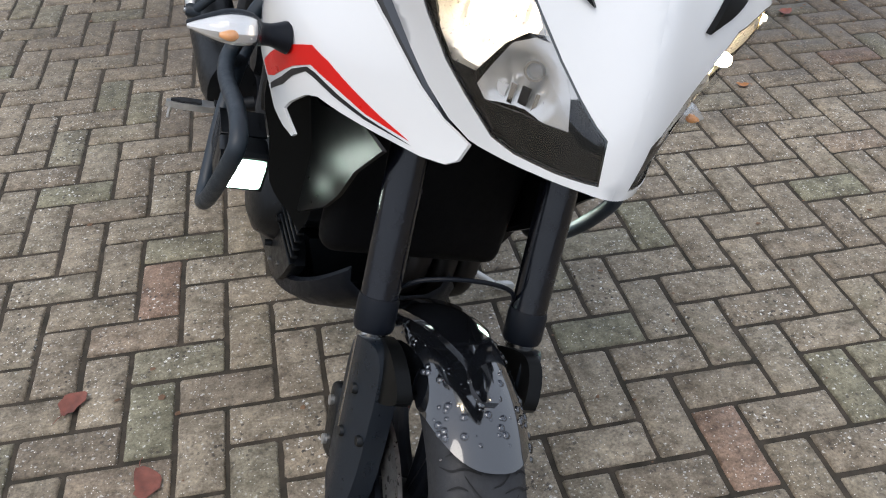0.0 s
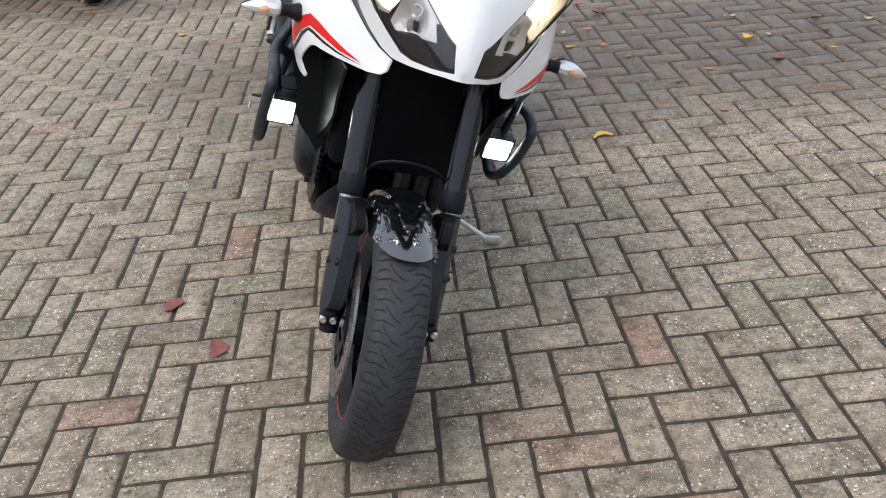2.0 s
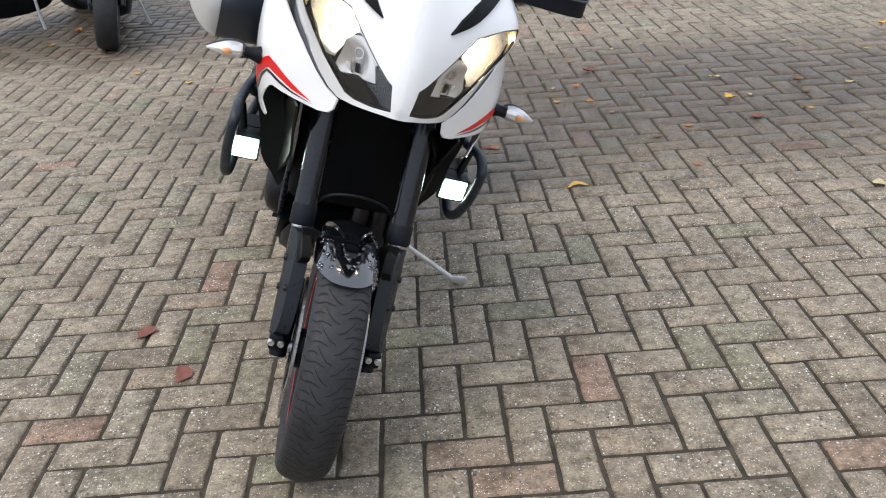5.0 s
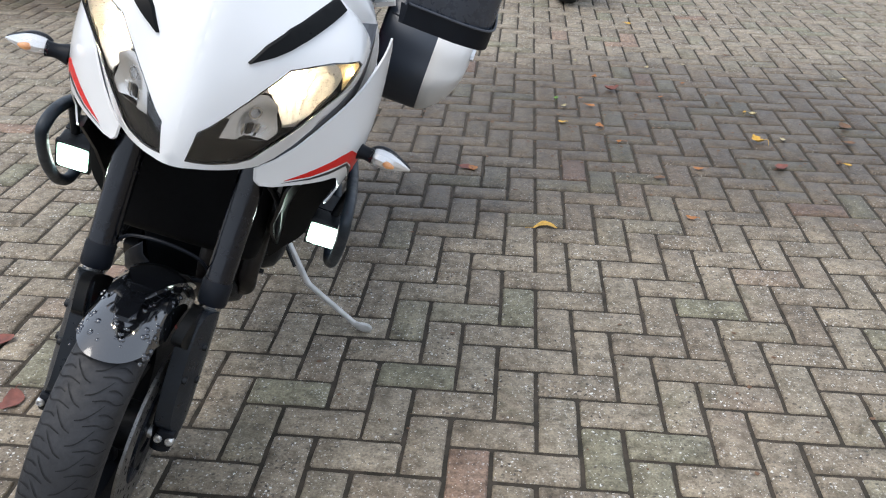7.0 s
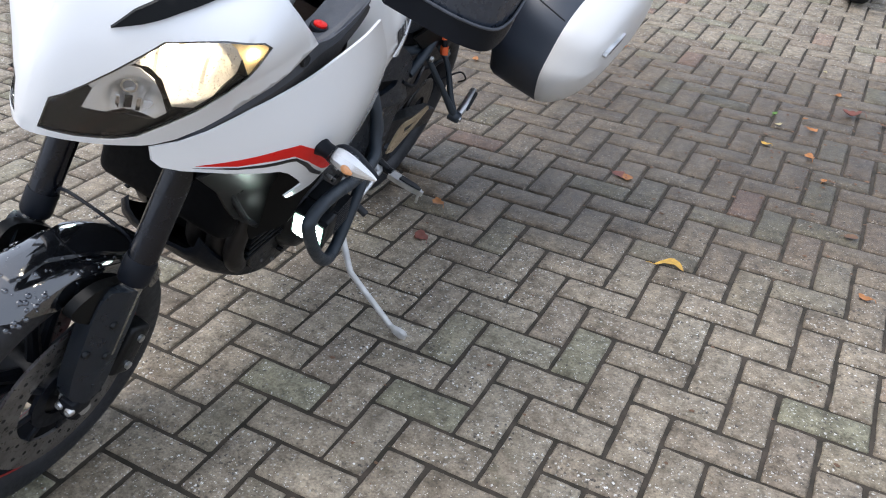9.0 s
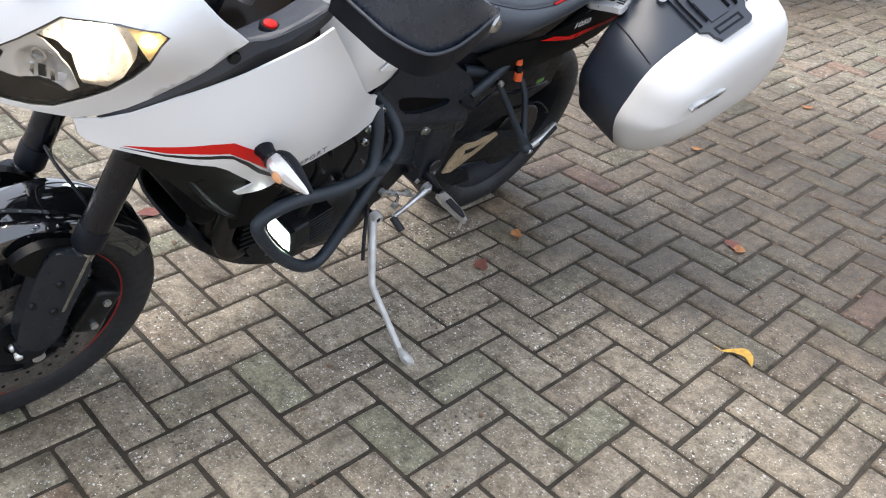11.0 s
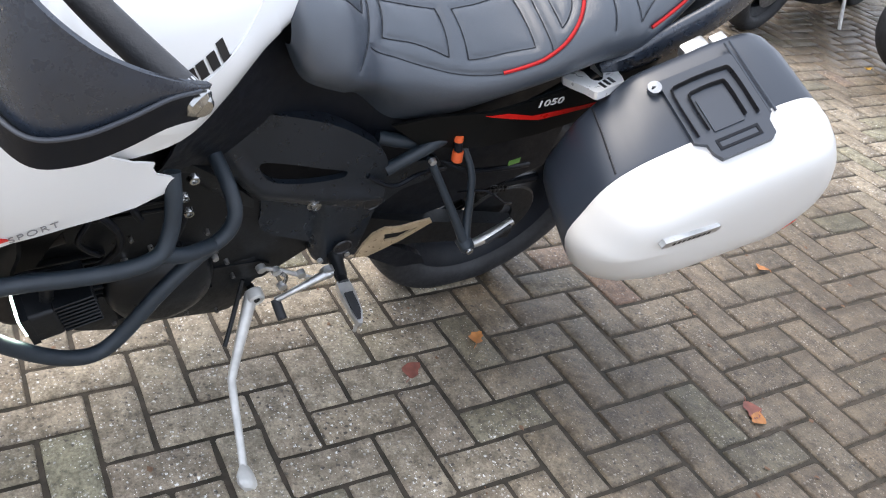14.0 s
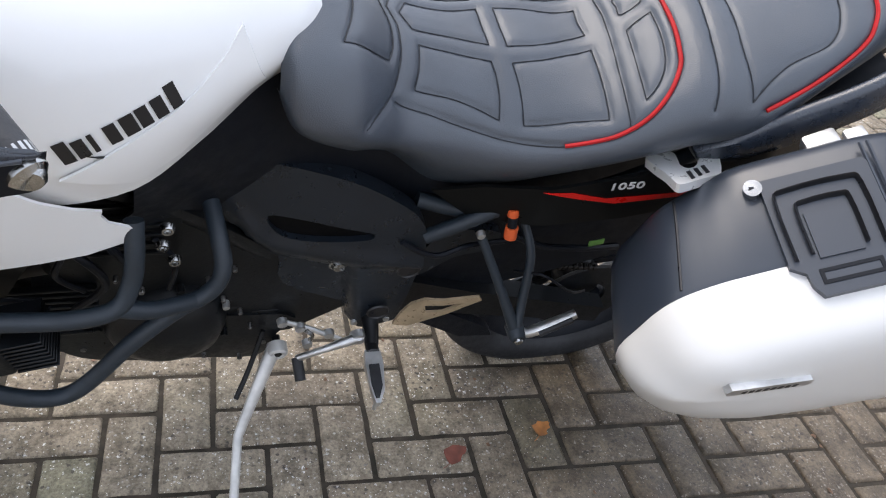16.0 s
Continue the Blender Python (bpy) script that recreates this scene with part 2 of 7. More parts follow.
SHELL = surface("bright_lamp_shell", (0.88, 0.87, 0.85), 0.2, metal=0.6, vary=0.12, scale=12, rough_vary=0.08)
RIBBED = surface("chromed_lamp_ribs", (0.80, 0.80, 0.80), 0.16, metal=1.0, vary=0.25, scale=60)
BOWL = surface("bright_lamp_bowl", (0.90, 0.86, 0.78), 0.34, metal=0.85, vary=0.12, scale=60)
RED_RIM = surface("dull_red_tape", (0.34, 0.02, 0.016), 0.5, vary=0.3, scale=30)
SATIN = surface("satin_black_panel", (0.0050, 0.0054, 0.0056), 0.30, vary=0.1, scale=6, spec=0.12, rough_vary=0.03)
COVER = surface("moulded_cover_plastic", (0.010, 0.0145, 0.021), 0.34, spec=0.42, vary=0.3, grain=0.3, grain_scale=600)
AMBER_SHELL = surface("amber_lamp_corner", (0.95, 0.70, 0.34), 0.3, vary=0.3, scale=70)
GREY_TRIM = surface("grey_trim_plastic", (0.055, 0.062, 0.076), 0.45, vary=0.15, grain=0.3, grain_scale=900)
GREY_UNDER = surface("dark_trim_plastic", (0.030, 0.030, 0.031), 0.5, vary=0.2, grain=0.3, grain_scale=900)
DIODE = lamp_material("work_light_glow", (0.90, 1.0, 0.93), 7.0)
DIODE_HALO = lamp_material("work_light_halo", (0.50, 0.80, 0.66), 0.55)
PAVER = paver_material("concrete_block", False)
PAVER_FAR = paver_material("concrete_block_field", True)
SAND = surface("dark_joint_sand", (0.062, 0.048, 0.035), 0.9, vary=0.5, scale=22, grain=0.8, grain_scale=250, tint=(0.024, 0.021, 0.013))


# ---- mesh builders, all in metres ----
def crom(points, steps, closed=False):
    """A smooth curve through the points."""
    p = [np.array(q, float) for q in points]
    n, out = len(p), []
    for i in range(n if closed else n - 1):
        if closed:
            a, b, c, d = p[(i - 1) % n], p[i], p[(i + 1) % n], p[(i + 2) % n]
        else:
            a, b, c, d = p[max(i - 1, 0)], p[i], p[i + 1], p[min(i + 2, n - 1)]
        for k in range(steps):
            t = k / steps
            out.append(0.5 * (2 * b + (c - a) * t + (2 * a - 5 * b + 4 * c - d) * t * t + (3 * b - a - 3 * c + d) * t**3))
    if not closed:
        out.append(p[-1])
    return out


def grid_faces(rows, cols, wrap):
    return [(r * cols + c, r * cols + (c + 1) % cols, (r + 1) * cols + (c + 1) % cols, (r + 1) * cols + c)
            for r in range(rows - 1) for c in range(cols if wrap else cols - 1)]


def loft(rings, wrap=True, caps=True, steps=0):
    """A skin over rings of equal count; steps > 0 rounds the way from ring to ring."""
    if steps:
        rings = [list(q.reshape(-1, 3)) for q in crom([np.array(r, float).ravel() for r in rings], steps)]
    cols = len(rings[0])
    v = [tuple(p) for r in rings for p in r]
    f = grid_faces(len(rings), cols, wrap)
    if caps and wrap:
        f += [tuple(range(cols))[::-1], tuple(range((len(rings) - 1) * cols, len(rings) * cols))]
    return v, f


def tube(points, radius, seg=12, smooth=6, caps=True, flat=1.0):
    """A round bar along a smooth path; radius may be one number or one per point."""
    rad = [radius] * len(points) if isinstance(radius, (int, float)) else list(radius)
    path = crom([(*p, r) for p, r in zip(points, rad)], smooth) if smooth > 1 else [np.array((*p, r), float) for p, r in zip(points, rad)]
    rings, up = [], None
    for i, q in enumerate(path):
        d = Vector(path[min(i + 1, len(path) - 1)][:3] - path[max(i - 1, 0)][:3]).normalized()
        if up is None:
            up = d.orthogonal().normalized()
        up = (up - d * up.dot(d)).normalized()
        side = d.cross(up)
        rings.append([Vector(q[:3]) + float(q[3]) * (math.cos(a) * up + flat * math.sin(a) * side) for a in (2 * math.pi * k / seg for k in range(seg))])
    return loft(rings, True, caps)


def lathe(profile, centre, axis="y", seg=48, closed=False):
    """Turns a profile of (radius, offset along the axis) about the axis."""
    pts = list(profile) + ([profile[0]] if closed else [])
    rings = []
    for r, o in pts:
        ring = []
        for k in range(seg):
            a = 2 * math.pi * k / seg
            c, s = r * math.cos(a), r * math.sin(a)
            off = {"y": (c, o, s), "x": (o, c, s), "z": (c, s, o)}[axis]
            ring.append(Vector(centre) + Vector(off))
        rings.append(ring)
    return loft(rings, True, not closed)


def block(size, bevel=0.004, m=None, segments=2):
    bm = bmesh.new()
    bmesh.ops.create_cube(bm, size=1.0)
    bmesh.ops.scale(bm, vec=size, verts=bm.verts)
    if bevel:
        bmesh.ops.bevel(bm, geom=bm.edges, offset=bevel, segments=segments, affect="EDGES", profile=0.5)
    if m is not None:
        bm.transform(m)
    return from_bm(bm)


def from_bm(bm):
    bm.verts.index_update()
    out = [tuple(v.co) for v in bm.verts], [tuple(v.index for v in f.verts) for f in bm.faces]
    bm.free()
    return out


def plate(outline, thick, place, bevel=0.0015, holes=()):
    """A flat plate of an (a, b) outline; place(a, b, h) gives its points, h running from 0 to thick."""
    bm = bmesh.new()
    edges = []
    for loop in (outline, *holes):
        vs = [bm.verts.new((a, b, 0)) for a, b in loop]
        edges += [bm.edges.new((vs[i], vs[(i + 1) % len(vs)])) for i in range(len(vs))]
    bmesh.ops.triangle_fill(bm, use_beauty=True, use_dissolve=False, edges=edges)
    if bm.faces and sum(f.normal.z for f in bm.faces) < 0:
        bmesh.ops.reverse_faces(bm, faces=bm.faces)
    got = bmesh.ops.extrude_face_region(bm, geom=list(bm.faces))
    for v in got["geom"]:
        if isinstance(v, bmesh.types.BMVert):
            v.co.z = thick
    v, f = from_bm(bm)
    return [tuple(place(*p)) for p in v], f


def inside(loop, x, y):
    hit = False
    for i in range(len(loop)):
        a, b = loop[i], loop[i - 1]
        if (a[1] > y) != (b[1] > y) and x < (b[0] - a[0]) * (y - a[1]) / (b[1] - a[1]) + a[0]:
            hit = not hit
    return hit


def sheet(outline, place, step=0.012, thick=0.003, holes=()):
    """A curved panel: an (a, b) outline, with holes, filled with a fine net and laid on place(a, b, depth)."""
    xs, ys = [p[0] for p in outline], [p[1] for p in outline]

    def within(x, y):
        return inside(outline, x, y) and not any(inside(h, x, y) for h in holes)

    dense, edges = [], []
    for loop in (outline, *holes):
        first = len(dense)
        for i in range(len(loop)):
            a, b = Vector(loop[i]), Vector(loop[(i + 1) % len(loop)])
            k = max(1, int((b - a).length / step))
            dense += [a.lerp(b, j / k) for j in range(k)]
        m = len(dense) - first
        edges += [(first + i, first + (i + 1) % m) for i in range(m)]
    rim, extra = np.array([tuple(p) for p in dense]), []
    gx, gy = int((max(xs) - min(xs)) / step) + 1, int((max(ys) - min(ys)) / step) + 1
    for i in range(gx):
        for j in range(gy):
            q = Vector((min(xs) + (i + 0.5 + 0.25 * (j % 2)) * step, min(ys) + (j + 0.5) * step))
            if within(q.x, q.y) and np.hypot(rim[:, 0] - q.x, rim[:, 1] - q.y).min() > step * 0.5:
                extra.append(q)
    verts, _, faces = delaunay_2d_cdt(dense + extra, edges, [], 0, 1e-7)[:3]
    faces = [q for q in faces if within(sum(verts[i].x for i in q) / len(q), sum(verts[i].y for i in q) / len(q))]
    k = len(verts)
    top = [tuple(place(p.x, p.y, 0.0)) for p in verts]
    low = [tuple(place(p.x, p.y, thick)) for p in verts]
    f = [tuple(q) for q in faces] + [tuple(i + k for i in reversed(q)) for q in faces]
    count = {}
    for q in faces:
        for i in range(len(q)):
            e = (q[i], q[(i + 1) % len(q)])
            count[tuple(sorted(e))] = None if tuple(sorted(e)) in count else e
    f += [(e[1], e[0], e[0] + k, e[1] + k) for e in count.values() if e]
    return top + low, f


def shrunk(loop, d):
    """The loop drawn in by d along its corners' bisectors."""
    area = sum(a[0] * b[1] - b[0] * a[1] for a, b in zip(loop, loop[1:] + loop[:1]))
    out = []
    for i in range(len(loop)):
        a, p, b = (Vector(loop[j % len(loop)]) for j in (i - 1, i, i + 1))
        t = ((p - a).normalized() + (b - p).normalized())
        n = Vector((-t.y, t.x)).normalized() * (d if area > 0 else -d)
        out.append((p.x + n.x, p.y + n.y))
    return out


def smooth_outline(points, steps=5):
    return [tuple(p) for p in crom(points, steps, True)]


def join(*meshes):
    v, f = [], []
    for mv, mf in meshes:
        o = len(v)
        v += list(mv)
        f += [tuple(i + o for i in q) for q in mf]
    return v, f


def mirror(mesh):
    v, f = mesh
    return [(p[0], -p[1], p[2]) for p in v], [tuple(reversed(q)) for q in f]


def make_mesh(name, mesh, material, sharp=38):
    me = bpy.data.meshes.new(name)
    me.from_pydata([tuple(p) for p in mesh[0]], [], mesh[1])
    me.validate()
    bm = bmesh.new()
    bm.from_mesh(me)
    bmesh.ops.recalc_face_normals(bm, faces=bm.faces)
    bm.to_mesh(me)
    bm.free()
    me.materials.append(material)
    me.shade_smooth()
    me.set_sharp_from_angle(angle=radians(sharp))
    return me


def steered(p):
    """The front end stands turned a few degrees to the right."""
    c, q = math.cos(STEER), math.sin(STEER)
    return (STEER_X + (p[0] - STEER_X) * c - p[1] * q, (p[0] - STEER_X) * q + p[1] * c, p[2])


def part(name, mesh, material, parent, label="", sharp=38):
    top, below = name, parent
    while below.parent:
        top, below = below.name.split(".")[0], below.parent
    if below.name == "motorcycle" and top in STEERED:
        mesh = [steered(p) for p in mesh[0]], mesh[1]
    ob = new(name, make_mesh(name, mesh, material, sharp))
    ob.parent = parent
    if label:
        tagged(ob, label)
    return ob


def thin_plate(points):
    """The smooth height field w(u, v) through points (u, v, w)."""
    c = np.array(points, float)
    P, m = c[:, :2], len(c)

    def k(r):
        return np.where(r > 1e-12, r * np.log(np.maximum(r, 1e-12)), 0)

    A = np.zeros((m + 3, m + 3))
    A[:m, :m] = k(((P[:, None] - P[None]) ** 2).sum(-1)) + 1e-4 * np.eye(m)
    A[:m, m], A[:m, m + 1:], A[m, :m], A[m + 1:, :m] = 1, P, 1, P.T
    s = np.linalg.solve(A, np.r_[c[:, 2], 0, 0, 0])
    return lambda u, v: float(k((u - P[:, 0]) ** 2 + (v - P[:, 1]) ** 2) @ s[:m] + s[m] + s[m + 1] * u + s[m + 2] * v)


# ---- paved yard: herringbone of 210 x 105 mm blocks ----
UNIT = 0.105
ground = tagged(new("ground", make_mesh("ground", ([(-60, -60, -0.006), (60, -60, -0.006), (60, 60, -0.006), (-60, 60, -0.006)], [(0, 1, 2, 3)]), SAND)),
                "dark mossy sand in the joints of a paved yard", "ground", kind="structure")

# ---- the motorcycle, leaning on its side stand: x ahead, y to its left, z up in its own upright plane ----
LEAN, HEADING = radians(19.0), radians(5.0)
AHEAD = Vector((math.sin(HEADING), -math.cos(HEADING), 0))
LEFT = Vector((math.cos(HEADING) * math.cos(LEAN), math.sin(HEADING) * math.cos(LEAN), -math.sin(LEAN)))
ABOVE = Vector((math.cos(HEADING) * math.sin(LEAN), math.sin(HEADING) * math.sin(LEAN), math.cos(LEAN)))
bike = tagged(new("motorcycle"), "white and black touring motorcycle leaning on its side stand, lights on", "motorcycle")
bike.matrix_world = Matrix((
    (AHEAD.x, LEFT.x, ABOVE.x, -0.825), (AHEAD.y, LEFT.y, ABOVE.y, -0.63), (AHEAD.z, LEFT.z, ABOVE.z, 0.0), (0, 0, 0, 1)))
AXLE_F, AXLE_R = Vector((-0.003, 0, 0.292)), Vector((-1.50, 0, 0.315))
STEER, STEER_X = radians(-3.4), -0.19
STEERED = {"front_wheel", "brake_disc", "fork_leg", "fork_guard", "axle_clamp", "clamp_bolt", "brake_caliper", "front_axle", "front_fender", "brake_hose"}
SIDES = (1, -1)


def torus_profile(outer, half, depth, crown=0.55):
    """Half-round tyre section: (radius, offset) round the tread and back along the bead."""
    out, mid = [], outer - depth * 0.66
    for k in range(21):
        a = radians(-122 + 244 * k / 20)
        c = math.cos(a)
        out.append((mid + depth * 0.66 * (max(c, 0) ** crown if c > 0 else c), half * math.sin(a)))
    return out + [(outer - depth - 0.012, half * 0.62), (outer - depth - 0.012, -half * 0.62)]


def wheel(name, centre, outer, half, depth, label):
    holder = part(name, lathe(torus_profile(outer, half, depth), centre, "y", 72, True), RUBBER, bike, label)
    rim_r = outer - depth
    rim = part("rim", lathe([(rim_r + 0.004, -half * 0.78), (rim_r + 0.006, -half * 0.62), (rim_r - 0.02, -half * 0.5), (rim_r - 0.03, 0), (rim_r - 0.02, half * 0.5),
                             (rim_r + 0.006, half * 0.62), (rim_r + 0.004, half * 0.78), (rim_r - 0.008, half * 0.74), (rim_r - 0.045, 0.02), (rim_r - 0.045, -0.02),
                             (rim_r - 0.008, -half * 0.74)], centre, "y", 64, True), BLACK_PLASTIC, holder, "black cast rim")
    for s in SIDES if centre.x > -1 else ():
        part("rim_stripe", lathe([(rim_r - 0.007, s * (half * 0.76)), (rim_r - 0.002, s * (half * 0.80)), (rim_r - 0.002, s * (half * 0.70)), (rim_r - 0.007, s * (half * 0.70))],
                                 centre, "y", 64, True), RED_RIM, holder, "thin red rim stripe")
    for k in range(5):
        for d in (-0.13, 0.13):
            a = 2 * math.pi * k / 5 + 0.4
            c = Vector(centre)
            p0 = c + Vector((0.045 * math.cos(a + d), 0, 0.045 * math.sin(a + d)))
            p1 = c + Vector(((rim_r - 0.04) * math.cos(a + d * 1.3), 0, (rim_r - 0.04) * math.sin(a + d * 1.3)))
            part("spoke", tube([p0, (p0 + p1) / 2, p1], [0.016, 0.012, 0.014], 8, 3), BLACK_PLASTIC, holder)
    part("hub", lathe([(0.02, -0.075), (0.045, -0.07), (0.05, -0.03), (0.045, 0), (0.05, 0.03), (0.045, 0.07), (0.02, 0.075)], centre, "y", 28), DARK_METAL, holder)
    return holder


def tread(holder, centre, outer, half, depth, n, start, stop):
    """Slanting sipes cut across the crown, laid as narrow dark channels just proud of the rubber."""
    def on(a, v, lift):
        # v runs over the section from -1 to 1
        b = v * math.pi / 2
        r = outer - depth * 0.66 + depth * 0.66 * max(math.cos(b), 0) ** 0.55 + lift
        return Vector(centre) + Vector((r * math.cos(a), half * math.sin(b), r * math.sin(a)))
    meshes = []
    for k in range(n):
        a0 = start + (stop - start) * k / n
        for sg in SIDES:
            off = 0 if sg > 0 else (stop - start) / n / 2
            for way in ([(0.0, 0.0), (0.14, 0.02), (0.30, 0.075), (0.40, 0.12)], [(0.16, -0.02), (0.4, 0.005), (0.62, 0.0), (0.84, 0.03)], [(0.36, 0.06), (0.5, 0.075), (0.7, 0.065)]):
                path = crom([(a0 + off + da, sg * v) for v, da in way], 4)
                rows = []
                for i, (a, v) in enumerate(path):
                    w = 0.0055 * (0.4 + 0.6 * math.sin(math.pi * (i + 0.6) / (len(path) + 0.2)))
                    rows.append([on(a - w, v, 0.0012), on(a + w, v, 0.0012)])
                meshes.append(loft(rows, False, False))
    part("tread_groove", join(*meshes), GROOVE, holder, "slanting tread grooves")["kind"] = "stuff"


front = wheel("front_wheel", AXLE_F, 0.296, 0.060, 0.080, "worn front tyre on a black rim with a red stripe")
tread(front, AXLE_F, 0.296, 0.060, 0.080, 44, 0, 2 * math.pi)
rear = wheel("rear_wheel", AXLE_R, 0.325, 0.093, 0.09, "wide rear tyre on a black rim")
for s in SIDES:
    y = s * 0.072
    disc = part("brake_disc", lathe([(0.105, y - 0.003), (0.166, y - 0.003), (0.166, y + 0.003), (0.105, y + 0.003)], AXLE_F, "y", 56, True), DISC_STEEL, bike, "scored steel brake disc")
    part("disc_carrier", lathe([(0.045, y - 0.004), (0.075, y - 0.004), (0.075, y + 0.004), (0.045, y + 0.004)], AXLE_F, "y", 32, True), BLACK_PLASTIC, disc)
    for k in range(8):
        a = 2 * math.pi * k / 8
        p = AXLE_F + Vector((math.cos(a), 0, math.sin(a))) * 0.09 + Vector((0, y, 0))
        part("carrier_arm", block((0.045, 0.006, 0.014), 0.002, Matrix.Translation(p) @ Matrix.Rotation(-a, 4, "Y")), BLACK_PLASTIC, disc)
    holes = [lathe([(0.0045, y - 0.0034), (0.0045, y + 0.0034)], AXLE_F + Vector((math.cos(a), 0, math.sin(a))) * (0.118 + 0.013 * (k % 3)), "y", 8) for k, a in
             ((k, 2 * math.pi * k / 36) for k in range(36))]
    part("disc_hole", join(*holes), GROOVE, disc)["kind"] = "stuff"

# fork legs, raked back
def on_fork(s, z, y=0.113, dx=0.0):
    return Vector((-0.095 - 0.3465 * (z - 0.566) + dx, s * y, z))


for s in SIDES:
    leg = part("fork_leg", tube([on_fork(s, 0.585), on_fork(s, 0.62), on_fork(s, 0.9), on_fork(s, 1.08)], [0.0265, 0.0265, 0.0275, 0.0275], 20, 3), FORK_TUBE, bike, "black upside-down fork leg")
    part("fork_collar", tube([on_fork(s, 0.562), on_fork(s, 0.568), on_fork(s, 0.602), on_fork(s, 0.608)], [0.0265, 0.0288, 0.0288, 0.0275], 20, 1), BLACK_PLASTIC, leg)
    part("stanchion", tube([on_fork(s, 0.42), on_fork(s, 0.585)], 0.0215, 18, 1), CHROME, leg, "bright fork stanchion")
    part("fork_foot", tube([on_fork(s, 0.27, 0.104), on_fork(s, 0.33, 0.104), on_fork(s, 0.44, 0.106), on_fork(s, 0.5, 0.11)], [0.020, 0.025, 0.024, 0.024], 16, 3), BLACK_PLASTIC, leg)
    # moulded guard in front of the fork foot, with two bolts
    def guard(a, b, h, s=s):
        return (a, s * (0.130 - 0.9 * max(0, a + 0.031 + (b - 0.45) * 0.3) ** 1.2 + h), b)
    edge = [(-0.095, 0.535), (-0.050, 0.572), (-0.020, 0.552), (0.008, 0.465), (0.030, 0.375), (0.027, 0.338), (-0.006, 0.325), (-0.036, 0.345), (-0.062, 0.42)]
    shield = part("fork_guard", sheet(smooth_outline(edge, 3), lambda a, b, d, s=s: guard(a, b, 0.004 - d, s), 0.012, 0.03), COVER, bike, "moulded black fork guard")
    for a, b in ((-0.040, 0.50), (0.004, 0.446), (-0.028, 0.430)):
        p = guard(a, b, 0.004, s)
        part("bolt", lathe([(0.0, 0.004 * s), (0.007, 0.004 * s), (0.0085, 0.0), (0.0085, -0.004 * s)], p, "y", 14), DARK_METAL, shield)
    part("axle_clamp", block((0.05, 0.035, 0.042), 0.008, Matrix.Translation(AXLE_F + Vector((0.014, s * 0.113, 0.024)))), BLACK_PLASTIC, bike, "black axle clamp")
    for dx in (-0.011, 0.011):
        part("clamp_bolt", lathe([(0.0, 0.001), (0.0035, 0.001), (0.004, 0.004), (0.007, 0.004), (0.0085, 0), (0.0085, -0.008)], AXLE_F + Vector((0.040, s * 0.113 + dx, 0.026)), "x", 12), ALLOY, bike, "bright clamp bolt")
    caliper = part("brake_caliper", block((0.062, 0.05, 0.115), 0.012, Matrix.Translation((-0.125, s * 0.092, 0.345)) @ Matrix.Rotation(radians(-26), 4, "Y"), 3), DARK_METAL, bike, "dark brake caliper")
    for dz in (-0.03, 0.03):
        part("caliper_bolt", lathe([(0.0, s * 0.003), (0.008, s * 0.003), (0.008, -s * 0.006)], (-0.128 - dz * 0.4, s * 0.12, 0.345 + dz), "y", 12), ALLOY, caliper)
part("front_axle", tube([AXLE_F + Vector((0, 0.128, 0)), AXLE_F - Vector((0, 0.128, 0))], 0.013, 16, 1), ALLOY, bike)

# front fender
FEND_R, FEND_W = 0.307, 0.073


def fender_at(a, v, lift=0.0):
    """a: angle over the wheel, from straight ahead upward; v from -1 to 1 across."""
    b = v * math.pi / 2 * 0.93
    r = FEND_R - 0.075 + 0.078 * max(math.cos(b), 0) ** 0.6 + lift
    w = FEND_W * (0.80 + 0.20 * math.sin(min(max(a, 0.3), math.pi - 0.2)))
    return AXLE_F + Vector((r * math.cos(a), (w + lift) * math.sin(b), r * math.sin(a)))


def fender_edge(v):
    """Where the front lip and the rear end run across the fender."""
    return radians(60 + 22 * abs(v) ** 2.4), radians(158 - 8 * abs(v))


rows, rows_in = [], []
for i in range(31):
    t = i / 30
    row, row_in = [], []
    for j in range(25):
        v = -1 + 2 * j / 24
        lo, hi = fender_edge(v)
        row.append(fender_at(lo + (hi - lo) * t, v))
        row_in.append(fender_at(lo + (hi - lo) * t, v, -0.003))
    rows.append(row + row_in[::-1])
fender = part("front_fender", loft(rows, True, True), BLACK_GLOSS, bike, "glossy black front fender beaded with rain", 50)
crest = [(76, 0.10), (80, 0.17), (88, 0.15), (96, 0.30), (112, 0.52), (128, 0.62), (140, 0.55)]
part("fender_crest", sheet([(radians(a), v) for a, v in crest] + [(radians(a), -v) for a, v in crest[::-1]], lambda a, v, d: fender_at(a, v, 0.0065 - d * 6), 0.06, 0.0016), BLACK_GLOSS, fender, "raised black V over the crown", 30)
for s in SIDES:
    wing = [(-0.115, 0.525), (-0.045, 0.580), (0.0, 0.580), (0.03, 0.545), (-0.012, 0.505), (-0.07, 0.48)]
    part("fender_wing", sheet(smooth_outline(wing, 4), lambda a, b, d, s=s: (a, s * (0.092 + 0.018 * math.sin((a + 0.12) * 18) - d), b), 0.012, 0.02), SATIN, fender, "glossy side wing")
rng = random.Random(4)
beads = []
